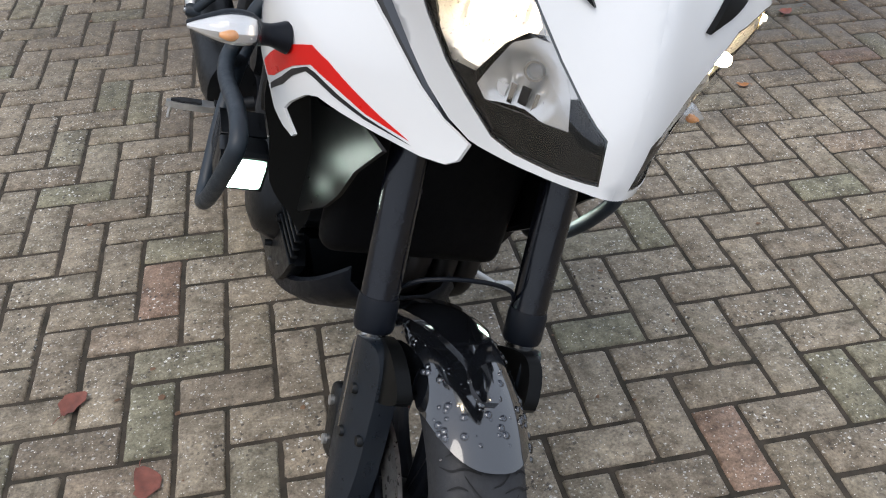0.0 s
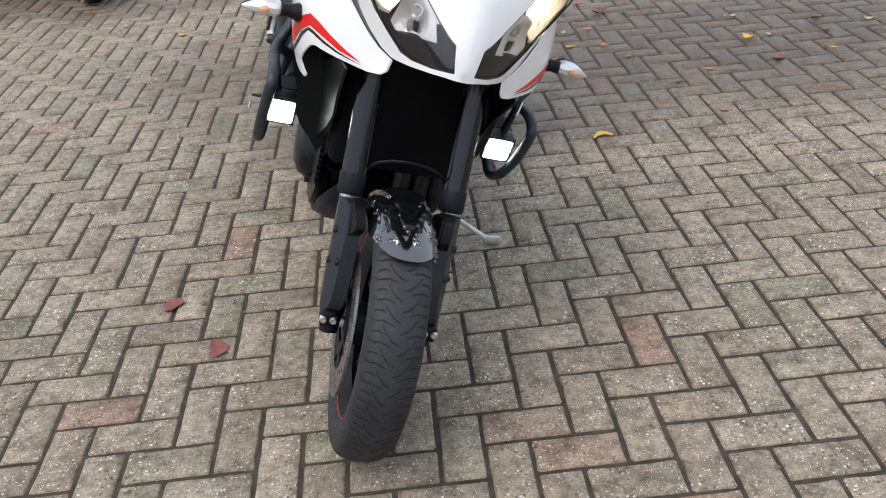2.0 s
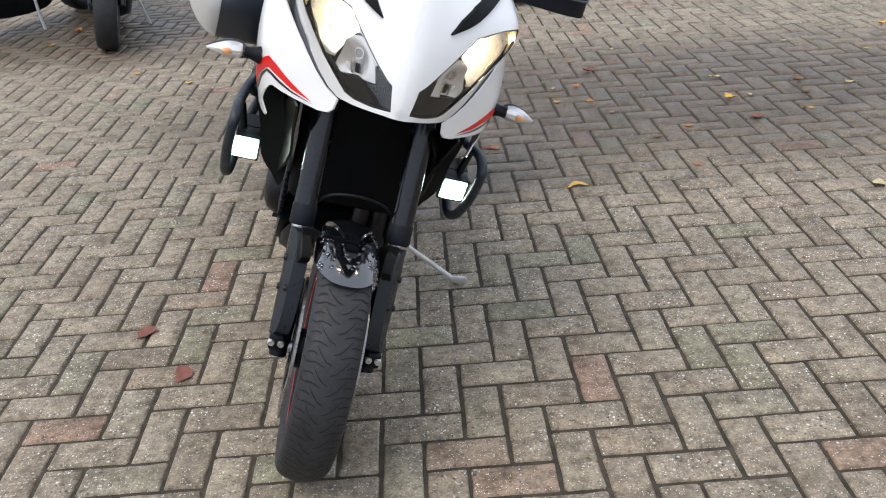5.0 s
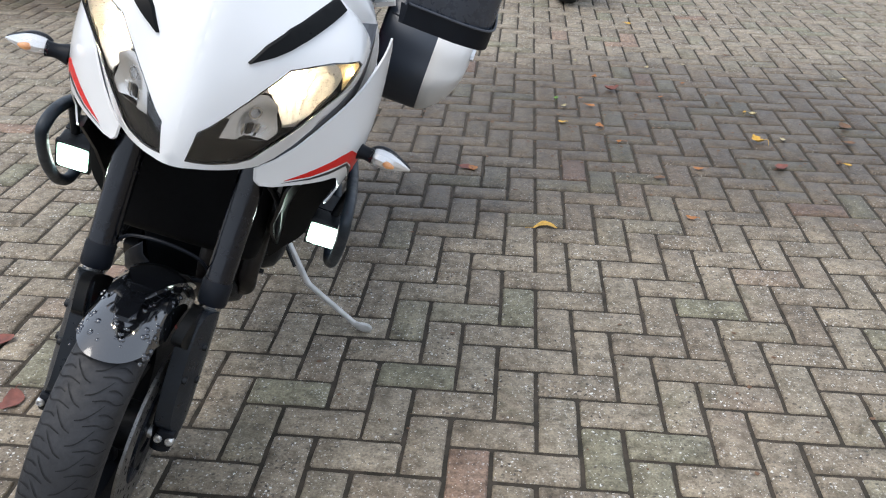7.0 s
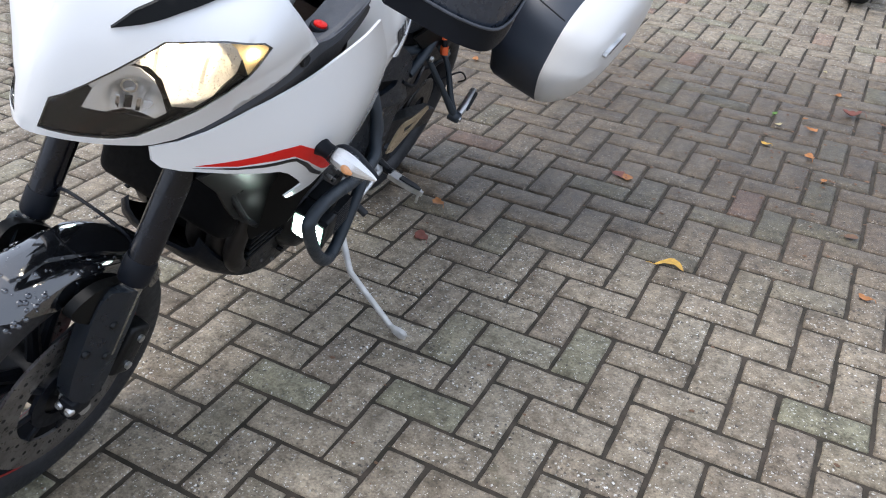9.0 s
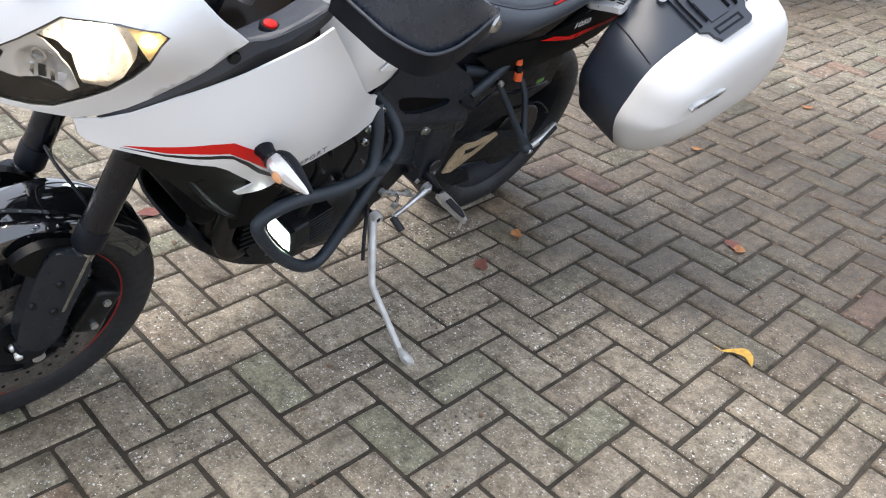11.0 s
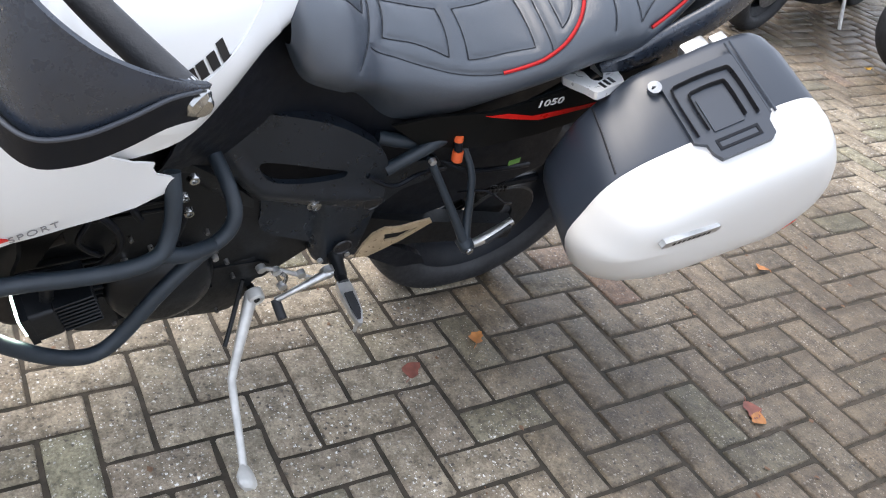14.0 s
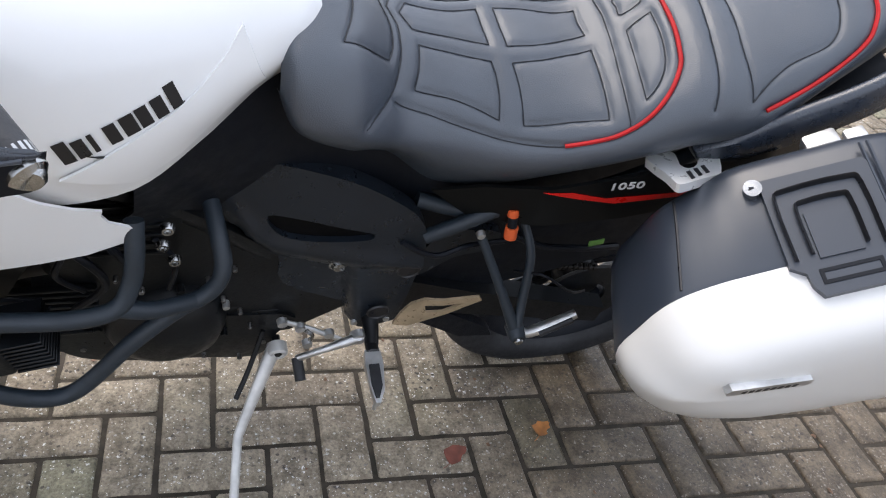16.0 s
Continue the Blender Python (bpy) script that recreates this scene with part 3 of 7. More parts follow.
for k in range(150):
    a, v = radians(rng.uniform(64, 120)), rng.uniform(-0.8, 0.8)
    r = rng.choice((0.0012, 0.0016, 0.0022, 0.0032, 0.0046, 0.0055))
    p, q = fender_at(a, v), fender_at(a, v, 0.01)
    nrm = (q - p).normalized()
    t1 = nrm.orthogonal().normalized()
    t2 = nrm.cross(t1)
    rings = [[p + nrm * (r * 0.55 * math.sin(e) - 0.0003) + (t1 * math.cos(w) + t2 * math.sin(w)) * r * math.cos(e) for w in (2 * math.pi * n / 8 for n in range(8))] for e in (0, 0.5, 1.0, 1.4)]
    beads.append(loft(rings))
part("rain_bead", join(*beads), DROP, fender, "clear beads of rain")["kind"] = "stuff"

# brake hose arching over the fender
part("brake_hose", tube([(-0.13, -0.10, 0.585), (-0.105, -0.07, 0.640), (-0.092, 0.0, 0.660), (-0.105, 0.07, 0.640), (-0.13, 0.10, 0.585)], 0.0034, 8, 6), BLACK_PLASTIC, bike)
part("lower_yoke", block((0.07, 0.24, 0.045), 0.014, pose(-0.225, 0, 0.875, 0, 26, 0)), SHADED_METAL, bike)

# ---- fairing: the flanks are laid on y = flank(x, z) ----
flank = thin_plate([(-0.047, 0.872, 0.125), (-0.059, 0.845, 0.136), (-0.14, 0.965, 0.205), (-0.209, 0.891, 0.262), (-0.284, 0.755, 0.262), (-0.376, 1.09, 0.285),
                    (-0.242, 1.06, 0.25), (-0.599, 0.911, 0.251), (-0.60, 0.82, 0.248), (-0.285, 0.888, 0.292), (-0.35, 0.98, 0.298), (-0.45, 0.86, 0.285), (-0.15, 0.86, 0.215)])


MID = 0.0085  # the nose and flanks stand a little to the left of the wheel plane


def on_flank(s, lift=0.0):
    return lambda a, b, d: (a, flank(a, b) + lift - d if s > 0 else -flank(a, b) - lift + d + 2 * MID * min(1, max(0, (a + 0.5) / 0.3)), b)


# the nose is laid on slanting planes left and right of the ridge
R2 = math.sqrt(2)
NOSE = [(0.092, 0, 0.92), (0.085, 0, 0.97), (0.075, 0.03, 0.91), (0.070, 0.033, 0.963), (-0.099, 0.24, 1.10), (-0.242, 0.249, 1.06), (-0.047, 0.122, 0.872), (0.014, 0.072, 1.083),
        (0.045, 0, 1.09), (-0.02, 0.13, 1.11), (-0.13, 0.21, 0.99), (0.0, 0.115, 0.95), (-0.02, 0, 1.20), (-0.12, 0.12, 1.2), (-0.2, 0.2, 1.2)]
nose_field = thin_plate([((y - x) / R2, z, (x + y) / R2) for x, y, z in NOSE])


def ridge(z):
    """Where the nose crosses the middle of the motorcycle at height z, as its (a, z)."""
    lo, hi = -0.2, 0.2
    for _ in range(40):
        a = (lo + hi) / 2
        lo, hi = (a, hi) if (nose_field(a, z) + a) / R2 < MID else (lo, a)
    return a, z


def on_nose(s, lift=0.0):
    def place(a, b, d):
        k = nose_field(a, b) + lift - d
        y = (k + a) / R2
        # the two halves meet in a rounded ridge
        c = y - MID
        return ((k - a) / R2 - 0.5 * (math.sqrt(c * c + 0.0009) - abs(c)) + 0.006 * math.exp(-(c / 0.05) ** 2), y if s > 0 else 2 * MID - y, b)
    return place


def welded(mesh, on_seam):
    """The mesh with its doubled points merged and the faces that lie in the seam taken out."""
    index, keep, order = {}, [], []
    for p in mesh[0]:
        key = tuple(round(c, 5) for c in p)
        if key not in index:
            index[key] = len(keep)
            keep.append(p)
        order.append(index[key])
    faces = [tuple(order[i] for i in f) for f in mesh[1]]
    return keep, [f for f in faces if not all(on_seam(keep[i]) for i in f)]


def nose_ab(*pts):
    """Outline points (x, y, z) of the nose as (a, z)."""
    return [((y - x) / R2, z) for x, y, z in pts]


FLANK_EDGE = [(-0.046, 0.885), (-0.051, 0.860), (-0.061, 0.848), (-0.085, 0.841), (-0.139, 0.837), (-0.180, 0.835), (-0.214, 0.835), (-0.234, 0.826), (-0.274, 0.793), (-0.292, 0.775),
              (-0.266, 0.752), (-0.276, 0.743), (-0.303, 0.744), (-0.332, 0.753), (-0.352, 0.778), (-0.377, 0.790), (-0.416, 0.794), (-0.447, 0.796), (-0.493, 0.792), (-0.541, 0.791),
              (-0.586, 0.803), (-0.608, 0.823), (-0.569, 0.851), (-0.561, 0.869), (-0.563, 0.877), (-0.532, 0.894), (-0.500, 0.920), (-0.466, 0.959), (-0.430, 1.005), (-0.391, 1.056),
              (-0.369, 1.087), (-0.337, 1.068), (-0.304, 1.052), (-0.272, 1.035), (-0.240, 1.016), (-0.210, 0.999), (-0.180, 0.980), (-0.154, 0.962), (-0.129, 0.940), (-0.106, 0.918), (-0.078, 0.897)]
RED_EDGE = [(-0.100, 0.851), (-0.135, 0.861), (-0.167, 0.873), (-0.202, 0.888), (-0.229, 0.894), (-0.262, 0.877), (-0.290, 0.859), (-0.317, 0.843), (-0.350, 0.820), (-0.375, 0.801),
            (-0.350, 0.792), (-0.320, 0.806), (-0.292, 0.826), (-0.260, 0.850), (-0.226, 0.870), (-0.184, 0.862), (-0.149, 0.853)]
LINE_EDGE = [(-0.097, 0.847), (-0.150, 0.8495), (-0.186, 0.856), (-0.218, 0.864), (-0.232, 0.864), (-0.262, 0.845), (-0.290, 0.820), (-0.338, 0.786),
             (-0.338, 0.778), (-0.287, 0.811), (-0.260, 0.837), (-0.234, 0.857), (-0.220, 0.857), (-0.188, 0.850), (-0.150, 0.8455)]
for s in SIDES:
    panel = part("side_fairing", sheet(FLANK_EDGE, on_flank(s), 0.014, 0.004), WHITE, bike, "white side fairing with red flash", 50)
    part("red_flash", sheet(RED_EDGE, on_flank(s, 0.0012), 0.012, 0.0008), RED, panel, "red flash", 50)
    part("pinstripe", sheet(LINE_EDGE, on_flank(s, 0.0012), 0.012, 0.0008), INK, panel, "thin black line", 50)
    word = bpy.data.curves.new("printed_word", "FONT")
    word.body, word.size, word.extrude, word.align_x, word.space_character = "SPORT", 0.0185, 0.0003, "LEFT", 1.25
    word.materials.append(GREY_INK)
    wob = new("printed_word", word)
    wob.parent = panel
    ends = [Vector((x, s * (flank(x, z) + 0.0045), z)) for x, z in ((-0.372, 0.7985), (-0.455, 0.815))]
    if s < 0:
        ends.reverse()
    ax = (ends[1] - ends[0]).normalized()
    out = Vector((0.0, s, -0.1))
    out = (out - ax * out.dot(ax)).normalized()
    ay = out.cross(ax)
    wob.matrix_basis = Matrix(((ax.x, ay.x, out.x, ends[0].x), (ax.y, ay.y, out.y, ends[0].y), (ax.z, ay.z, out.z, ends[0].z), (0, 0, 0, 1)))
    # indicator on its stalk
    stalk = part("indicator", tube([(-0.280, s * 0.278, 0.877), (-0.276, s * 0.300, 0.878), (-0.273, s * 0.318, 0.878)], [0.021, 0.014, 0.016], 14, 3), BLACK_PLASTIC, bike, "clear-lensed indicator on a short rubber stalk")
    spine = [(-0.276, s * 0.312, 0.879), (-0.273, s * 0.324, 0.879), (-0.273, s * 0.347, 0.877), (-0.278, s * 0.372, 0.872), (-0.284, s * 0.396, 0.867)]
    part("lamp_shell", tube([(x - 0.011, y, z) for x, y, z in spine], [0.011, 0.0175, 0.0185, 0.0120, 0.003], 16, 5, True, 1.15), BLACK_PLASTIC, stalk)
    part("reflector", tube([(x - 0.003, y, z) for x, y, z in spine], [0.010, 0.0165, 0.0175, 0.0110, 0.002], 10, 3, True, 1.1), SHELL, stalk, "bright faceted reflector", 15)
    part("lens", tube([(x + 0.003, y, z) for x, y, z in spine], [0.012, 0.0195, 0.0205, 0.0135, 0.003], 16, 5, True, 1.1), LENS, stalk, "clear ribbed lens")
    part("bulb", tube([(-0.266, s * 0.338, 0.876), (-0.259, s * 0.345, 0.876), (-0.256, s * 0.352, 0.8755), (-0.256, s * 0.362, 0.875)], [0.003, 0.0065, 0.0065, 0.0025], 12, 3), AMBER, stalk, "amber bulb")

    # nose half with the opening for the headlight
    RIM = [(-0.020, 0.906), (0.027, 0.900), (0.065, 0.895), (0.105, 0.891), (0.121, 0.891), (0.153, 0.901), (0.191, 0.925), (0.224, 0.953), (0.257, 0.985), (0.290, 1.016), (0.321, 1.048), (0.344, 1.066),
           (0.328, 1.087), (0.311, 1.106), (0.289, 1.130), (0.262, 1.155), (0.198, 1.20)]
    outer = [ridge(z) for z in (1.205, 1.175, 1.15, 1.12, 1.09, 1.06, 1.035, 1.01, 0.985, 0.96, 0.935, 0.918, 0.907)] + RIM
    lamp_loop = [(-0.035, 0.918), (-0.023, 0.968), (-0.006, 0.978), (0.019, 0.997), (0.051, 1.025), (0.083, 1.057), (0.108, 1.083), (0.148, 1.094), (0.183, 1.102), (0.235, 1.107), (0.249, 1.099),
                 (0.240, 1.084), (0.226, 1.044), (0.204, 1.007), (0.172, 0.968), (0.137, 0.940), (0.095, 0.911), (0.064, 0.907), (0.012, 0.911)]
    if s > 0:
        skin = join(sheet(outer, on_nose(1), 0.011, 0.004, [lamp_loop]), sheet(outer, on_nose(-1), 0.011, 0.004, [lamp_loop]))
        cone = part("nose_fairing", welded(skin, lambda p: abs(p[1] - MID) < 2e-4), WHITE, bike, "white nose fairing", 60)
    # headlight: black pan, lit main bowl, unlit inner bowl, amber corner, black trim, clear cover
    lamp = part("headlight", sheet(lamp_loop, on_nose(s, -0.062), 0.02, 0.004), SHADED_METAL, bike, "twin headlight with a clear cover, lit", 60)
    wall = [[on_nose(s, -0.0045)(a, b, 0) for a, b in lamp_loop], [on_nose(s, -0.062)(a, b, 0) for a, b in lamp_loop]]
    part("lamp_wall", loft(wall, True, False), BLACK_PLASTIC, lamp, "", 60)
    pane = shrunk(lamp_loop, 0.0028)
    part("bezel", sheet(lamp_loop, on_nose(s, -0.001), 0.012, 0.003, [pane]), BLACK_GLOSS, lamp, "thin gloss black bezel", 60)
    chin = [(-0.021, 0.965), (-0.006, 0.974), (0.017, 0.992), (0.029, 0.990), (0.018, 0.957), (0.044, 0.954), (0.073, 0.953), (0.116, 0.946), (0.131, 0.959), (0.135, 0.972), (0.167, 0.970), (0.189, 0.999), (0.208, 1.052), (0.222, 1.042),
            (0.202, 1.008), (0.170, 0.970), (0.135, 0.943), (0.094, 0.914), (0.064, 0.910), (0.012, 0.914), (-0.031, 0.921)]
    part("chin_trim", sheet(chin, on_nose(s, -0.007), 0.006, 0.003), SATIN, lamp, "gloss black lower trim", 80)

    def hollow(loop, mid, size, deep, rim, wave=0.0):
        """A dished reflector over the loop, deepest at mid."""
        def place(a, b, d):
            q = min(((a - mid[0]) ** 2 + (b - mid[1]) ** 2) / size ** 2, 1)
            return on_nose(s, -rim - deep * (1 - q) + wave * (1 - q) * math.sin(a * 420))(a, b, d)
        return sheet(loop, place, 0.006, 0.002)

    main = [(0.074, 1.040), (0.092, 1.062), (0.114, 1.082), (0.183, 1.101), (0.199, 1.093), (0.209, 1.078), (0.208, 1.052), (0.189, 0.999), (0.167, 0.970), (0.135, 0.973), (0.117, 1.011), (0.095, 1.034)]
    mid = nose_ab((-0.034, 0.170, 1.040))[0]
    part("main_bowl", hollow(main, mid, 0.060, 0.030, 0.008, 0.0030), BOWL, lamp, "bright main reflector", 30)
    aim = Vector((0.80, s * 0.58, 0.1)).normalized()
    t1 = aim.orthogonal().normalized()
    t2 = aim.cross(t1)
    seat_of_bulb = Vector(on_nose(s, -0.028)(mid[0], mid[1], 0))
    hot = [[seat_of_bulb + aim * h + (t1 * math.cos(w) + t2 * math.sin(w)) * g for w in (2 * math.pi * n / 16 for n in range(16))] for g, h in ((0.006, 0.0), (0.0085, 0.006), (0.0085, 0.016), (0.006, 0.022), (0.002, 0.024))]
    part("bulb", loft(hot), BULB, lamp, "glowing headlight bulb")
    small = [(0.018, 0.958), (0.030, 0.991), (0.045, 1.014), (0.064, 1.034), (0.085, 1.034), (0.104, 1.021), (0.119, 0.990), (0.130, 0.960), (0.116, 0.947), (0.073, 0.954), (0.044, 0.955)]
    part("small_bowl", hollow(small, nose_ab((-0.002, 0.118, 0.978))[0], 0.042, 0.022, 0.007, 0.0022), SHELL, lamp, "fluted unlit inner reflector", 50)
    a, b = nose_ab((0.006, 0.112, 1.000))[0]
    for r0, r1, stuff in ((0.0115, 0.0085, RIBBED),):
        ring = [(a + r0 * math.cos(w), b + r0 * math.sin(w)) for w in (2 * math.pi * n / 20 for n in range(20))]
        hole = [(a + r1 * math.cos(w), b + r1 * math.sin(w)) for w in (2 * math.pi * n / 20 for n in range(20))]
        part("lamp_ring", sheet(ring, on_nose(s, -0.013), 0.01, 0.008, [hole]), stuff, lamp)
    for k, (p, q) in enumerate((((0.004, 0.114, 0.968), (0.010, 0.020)), ((-0.016, 0.132, 0.964), (0.012, 0.014)), ((0.022, 0.095, 0.964), (0.009, 0.016)), ((-0.006, 0.124, 0.965), (0.006, 0.024)), ((0.014, 0.104, 0.966), (0.005, 0.022)))):
        a, b = nose_ab(p)[0]
        part("lamp_facet", sheet([(a - q[0] / 2, b - q[1] / 2), (a + q[0] / 2, b - q[1] / 2), (a + q[0] / 2, b + q[1] / 2), (a - q[0] / 2, b + q[1] / 2)], on_nose(s, -0.018), 0.01, 0.004), (DARK_METAL, PRINT, DARK_METAL, RIBBED, RIBBED)[k], lamp)
    corner = [(0.187, 1.100), (0.234, 1.105), (0.244, 1.097), (0.225, 1.048), (0.210, 1.077), (0.200, 1.092)]
    part("amber_corner", hollow(corner, (0.222, 1.08), 0.03, 0.003, 0.005, 0.0008), AMBER_SHELL, lamp, "amber-tinted outer corner", 20)
    tip = Vector(on_nose(s, -0.005)(*nose_ab((-0.088, 0.229, 1.086))[0], 0))
    part("position_bulb", loft([[tip + Vector((0.0035 * math.cos(w) * q, 0.0035 * math.sin(w) * q, h)) for w in (2 * math.pi * n / 10 for n in range(10))] for q, h in ((0.3, -0.004), (1, -0.002), (1, 0.002), (0.3, 0.004))]), BULB, lamp, "small lit position bulb")
    edge_strip = [(0.019, 0.995), (0.051, 1.023), (0.083, 1.055), (0.108, 1.081), (0.148, 1.092), (0.183, 1.1005), (0.182, 1.098), (0.114, 1.079), (0.093, 1.059), (0.076, 1.037), (0.064, 1.031), (0.046, 1.011), (0.031, 0.988)]
    part("upper_shell", sheet(edge_strip, on_nose(s, -0.008), 0.008, 0.002), SHELL, lamp, "", 30)
    part("cover", sheet(pane, on_nose(s, -0.0015), 0.014, 0.002), LENS, lamp, "clear headlight cover", 60)
    # black blade between the nose and the screen
    blade = nose_ab((0.014, 0.076, 1.081), (-0.005, 0.094, 1.110), (-0.036, 0.117, 1.137), (-0.09, 0.150, 1.165), (-0.13, 0.175, 1.185), (-0.13, 0.19, 1.172), (-0.080, 0.163, 1.146), (-0.035, 0.135, 1.121), (-0.004, 0.106, 1.097))
    part("nose_blade", sheet(blade, on_nose(s, 0.007), 0.01, 0.006), SATIN, cone, "gloss black blade", 50)
    # grey trim strip between nose and flank, with screw and clip
    low = [(-0.085, 0.150, 0.875), (-0.120, 0.186, 0.915), (-0.160, 0.217, 0.948), (-0.208, 0.240, 0.982), (-0.272, 0.252, 1.014), (-0.340, 0.254, 1.044), (-0.385, 0.252, 1.070), (-0.402, 0.248, 1.082)]
    mid = [(-0.080, 0.148, 0.884), (-0.118, 0.183, 0.932), (-0.158, 0.214, 0.970), (-0.208, 0.238, 1.008), (-0.262, 0.248, 1.040), (-0.318, 0.250, 1.050), (-0.368, 0.249, 1.072), (-0.395, 0.246, 1.088)]
    top = [(-0.078, 0.145, 0.889), (-0.120, 0.180, 0.945), (-0.160, 0.211, 0.988), (-0.205, 0.234, 1.030), (-0.240, 0.243, 1.0615), (-0.285, 0.245, 1.0595), (-0.345, 0.246, 1.0745), (-0.390, 0.244, 1.094)]
    skew = 0 if s > 0 else 2 * MID
    band = [[(x, s * y + skew, z) for x, y, z in r] for r in (low, mid, top)]
    rows = [[q for q in crom(r, 4)] for r in band]
    back = [[q - np.array((0, s * 0.012, 0.002)) for q in r] for r in rows]
    strip = part("cockpit_trim", loft([list(a) + list(b[::-1]) for a, b in ((rows[1], back[1]), (rows[2], back[2]))], True, True), GREY_TRIM, bike, "grey moulded cockpit trim", 40)
    part("trim_lower_band", loft([list(a) + list(b[::-1]) for a, b in ((rows[0], back[0]), (rows[1], back[1]))], True, True), GREY_UNDER, strip, "darker lower band", 40)
    ledge_out = crom([(-0.205, s * 0.238, 1.045), (-0.240, s * 0.247, 1.0645), (-0.285, s * 0.249, 1.0625), (-0.345, s * 0.250, 1.0775), (-0.395, s * 0.248, 1.097)], 4)
    ledge_in = crom([(-0.205, s * 0.19, 1.036), (-0.245, s * 0.188, 1.036), (-0.288, s * 0.184, 1.041), (-0.350, s * 0.180, 1.052), (-0.410, s * 0.172, 1.070)], 4)
    under = [q - np.array((0, 0, 0.006)) for q in ledge_out], [q - np.array((0, 0, 0.03)) for q in ledge_in]
    part("trim_ledge", loft([list(q) for q in zip(ledge_out, ledge_in, under[1], under[0])], True, True), GREY_TRIM, strip, "smooth upper ledge", 40)
    part("trim_screw", lathe([(0.0, 0.003 * s), (0.009, 0.003 * s), (0.0105, 0.0), (0.0105, -0.004 * s)], (-0.225, s * 0.2425, 1.037), "y", 14), DARK_METAL, strip, "", 38)
button = part("red_button", lathe([(0.0, 0.005), (0.008, 0.0046), (0.0108, 0.003), (0.0112, 0.0), (0.0112, -0.006)], (-0.306, 0.214, 1.0595), "z", 22), RED, bike, "red push button", 38)
part("button_ring", lathe([(0.0112, 0.002), (0.0150, 0.002), (0.0165, 0.0), (0.0165, -0.008), (0.0112, -0.008)], (-0.306, 0.214, 1.0575), "z", 22, True), BLACK_PLASTIC, button, "", 38)

# cockpit: dark tray, instrument dials, handlebar
part("cockpit_tray", loft([[(-0.10, -0.16, 1.03), (-0.10, 0.16, 1.03), (-0.12, 0.13, 1.10), (-0.12, -0.13, 1.10)], [(-0.24, -0.225, 0.99), (-0.24, 0.225, 0.99), (-0.22, 0.20, 1.03), (-0.22, -0.20, 1.03)],
                           [(-0.34, -0.225, 0.97), (-0.34, 0.225, 0.97), (-0.34, 0.205, 1.02), (-0.34, -0.205, 1.02)], [(-0.425, -0.215, 0.97), (-0.425, 0.215, 0.97), (-0.425, 0.21, 1.02), (-0.425, -0.21, 1.02)]], True, True), surface("brown_black_plastic", (0.022, 0.015, 0.012), 0.4, vary=0.4), bike)
for y, r in ((0.118, 0.036), (-0.0, 0.052)):
    dial = part("dial", lathe([(0.0, 0.0), (r - 0.006, 0.0), (r - 0.004, 0.008), (r, 0.010), (r + 0.003, 0.004), (r + 0.003, -0.02)], (0, 0, 0), "z", 36), ALLOY, bike, "round dial with a bright ring")
    dial.matrix_basis = pose(-0.312, y, 1.075, 0, -30, 0)
    part("dial_face", lathe([(0.0, 0.002), (r - 0.007, 0.002), (r - 0.007, 0.001)], (0, 0, 0), "z", 30), INK, dial)
BAR = [(-0.39, 0.05, 1.16), (-0.40, 0.15, 1.195), (-0.42, 0.26, 1.225), (-0.46, 0.35, 1.206), (-0.520, 0.436, 1.174)]
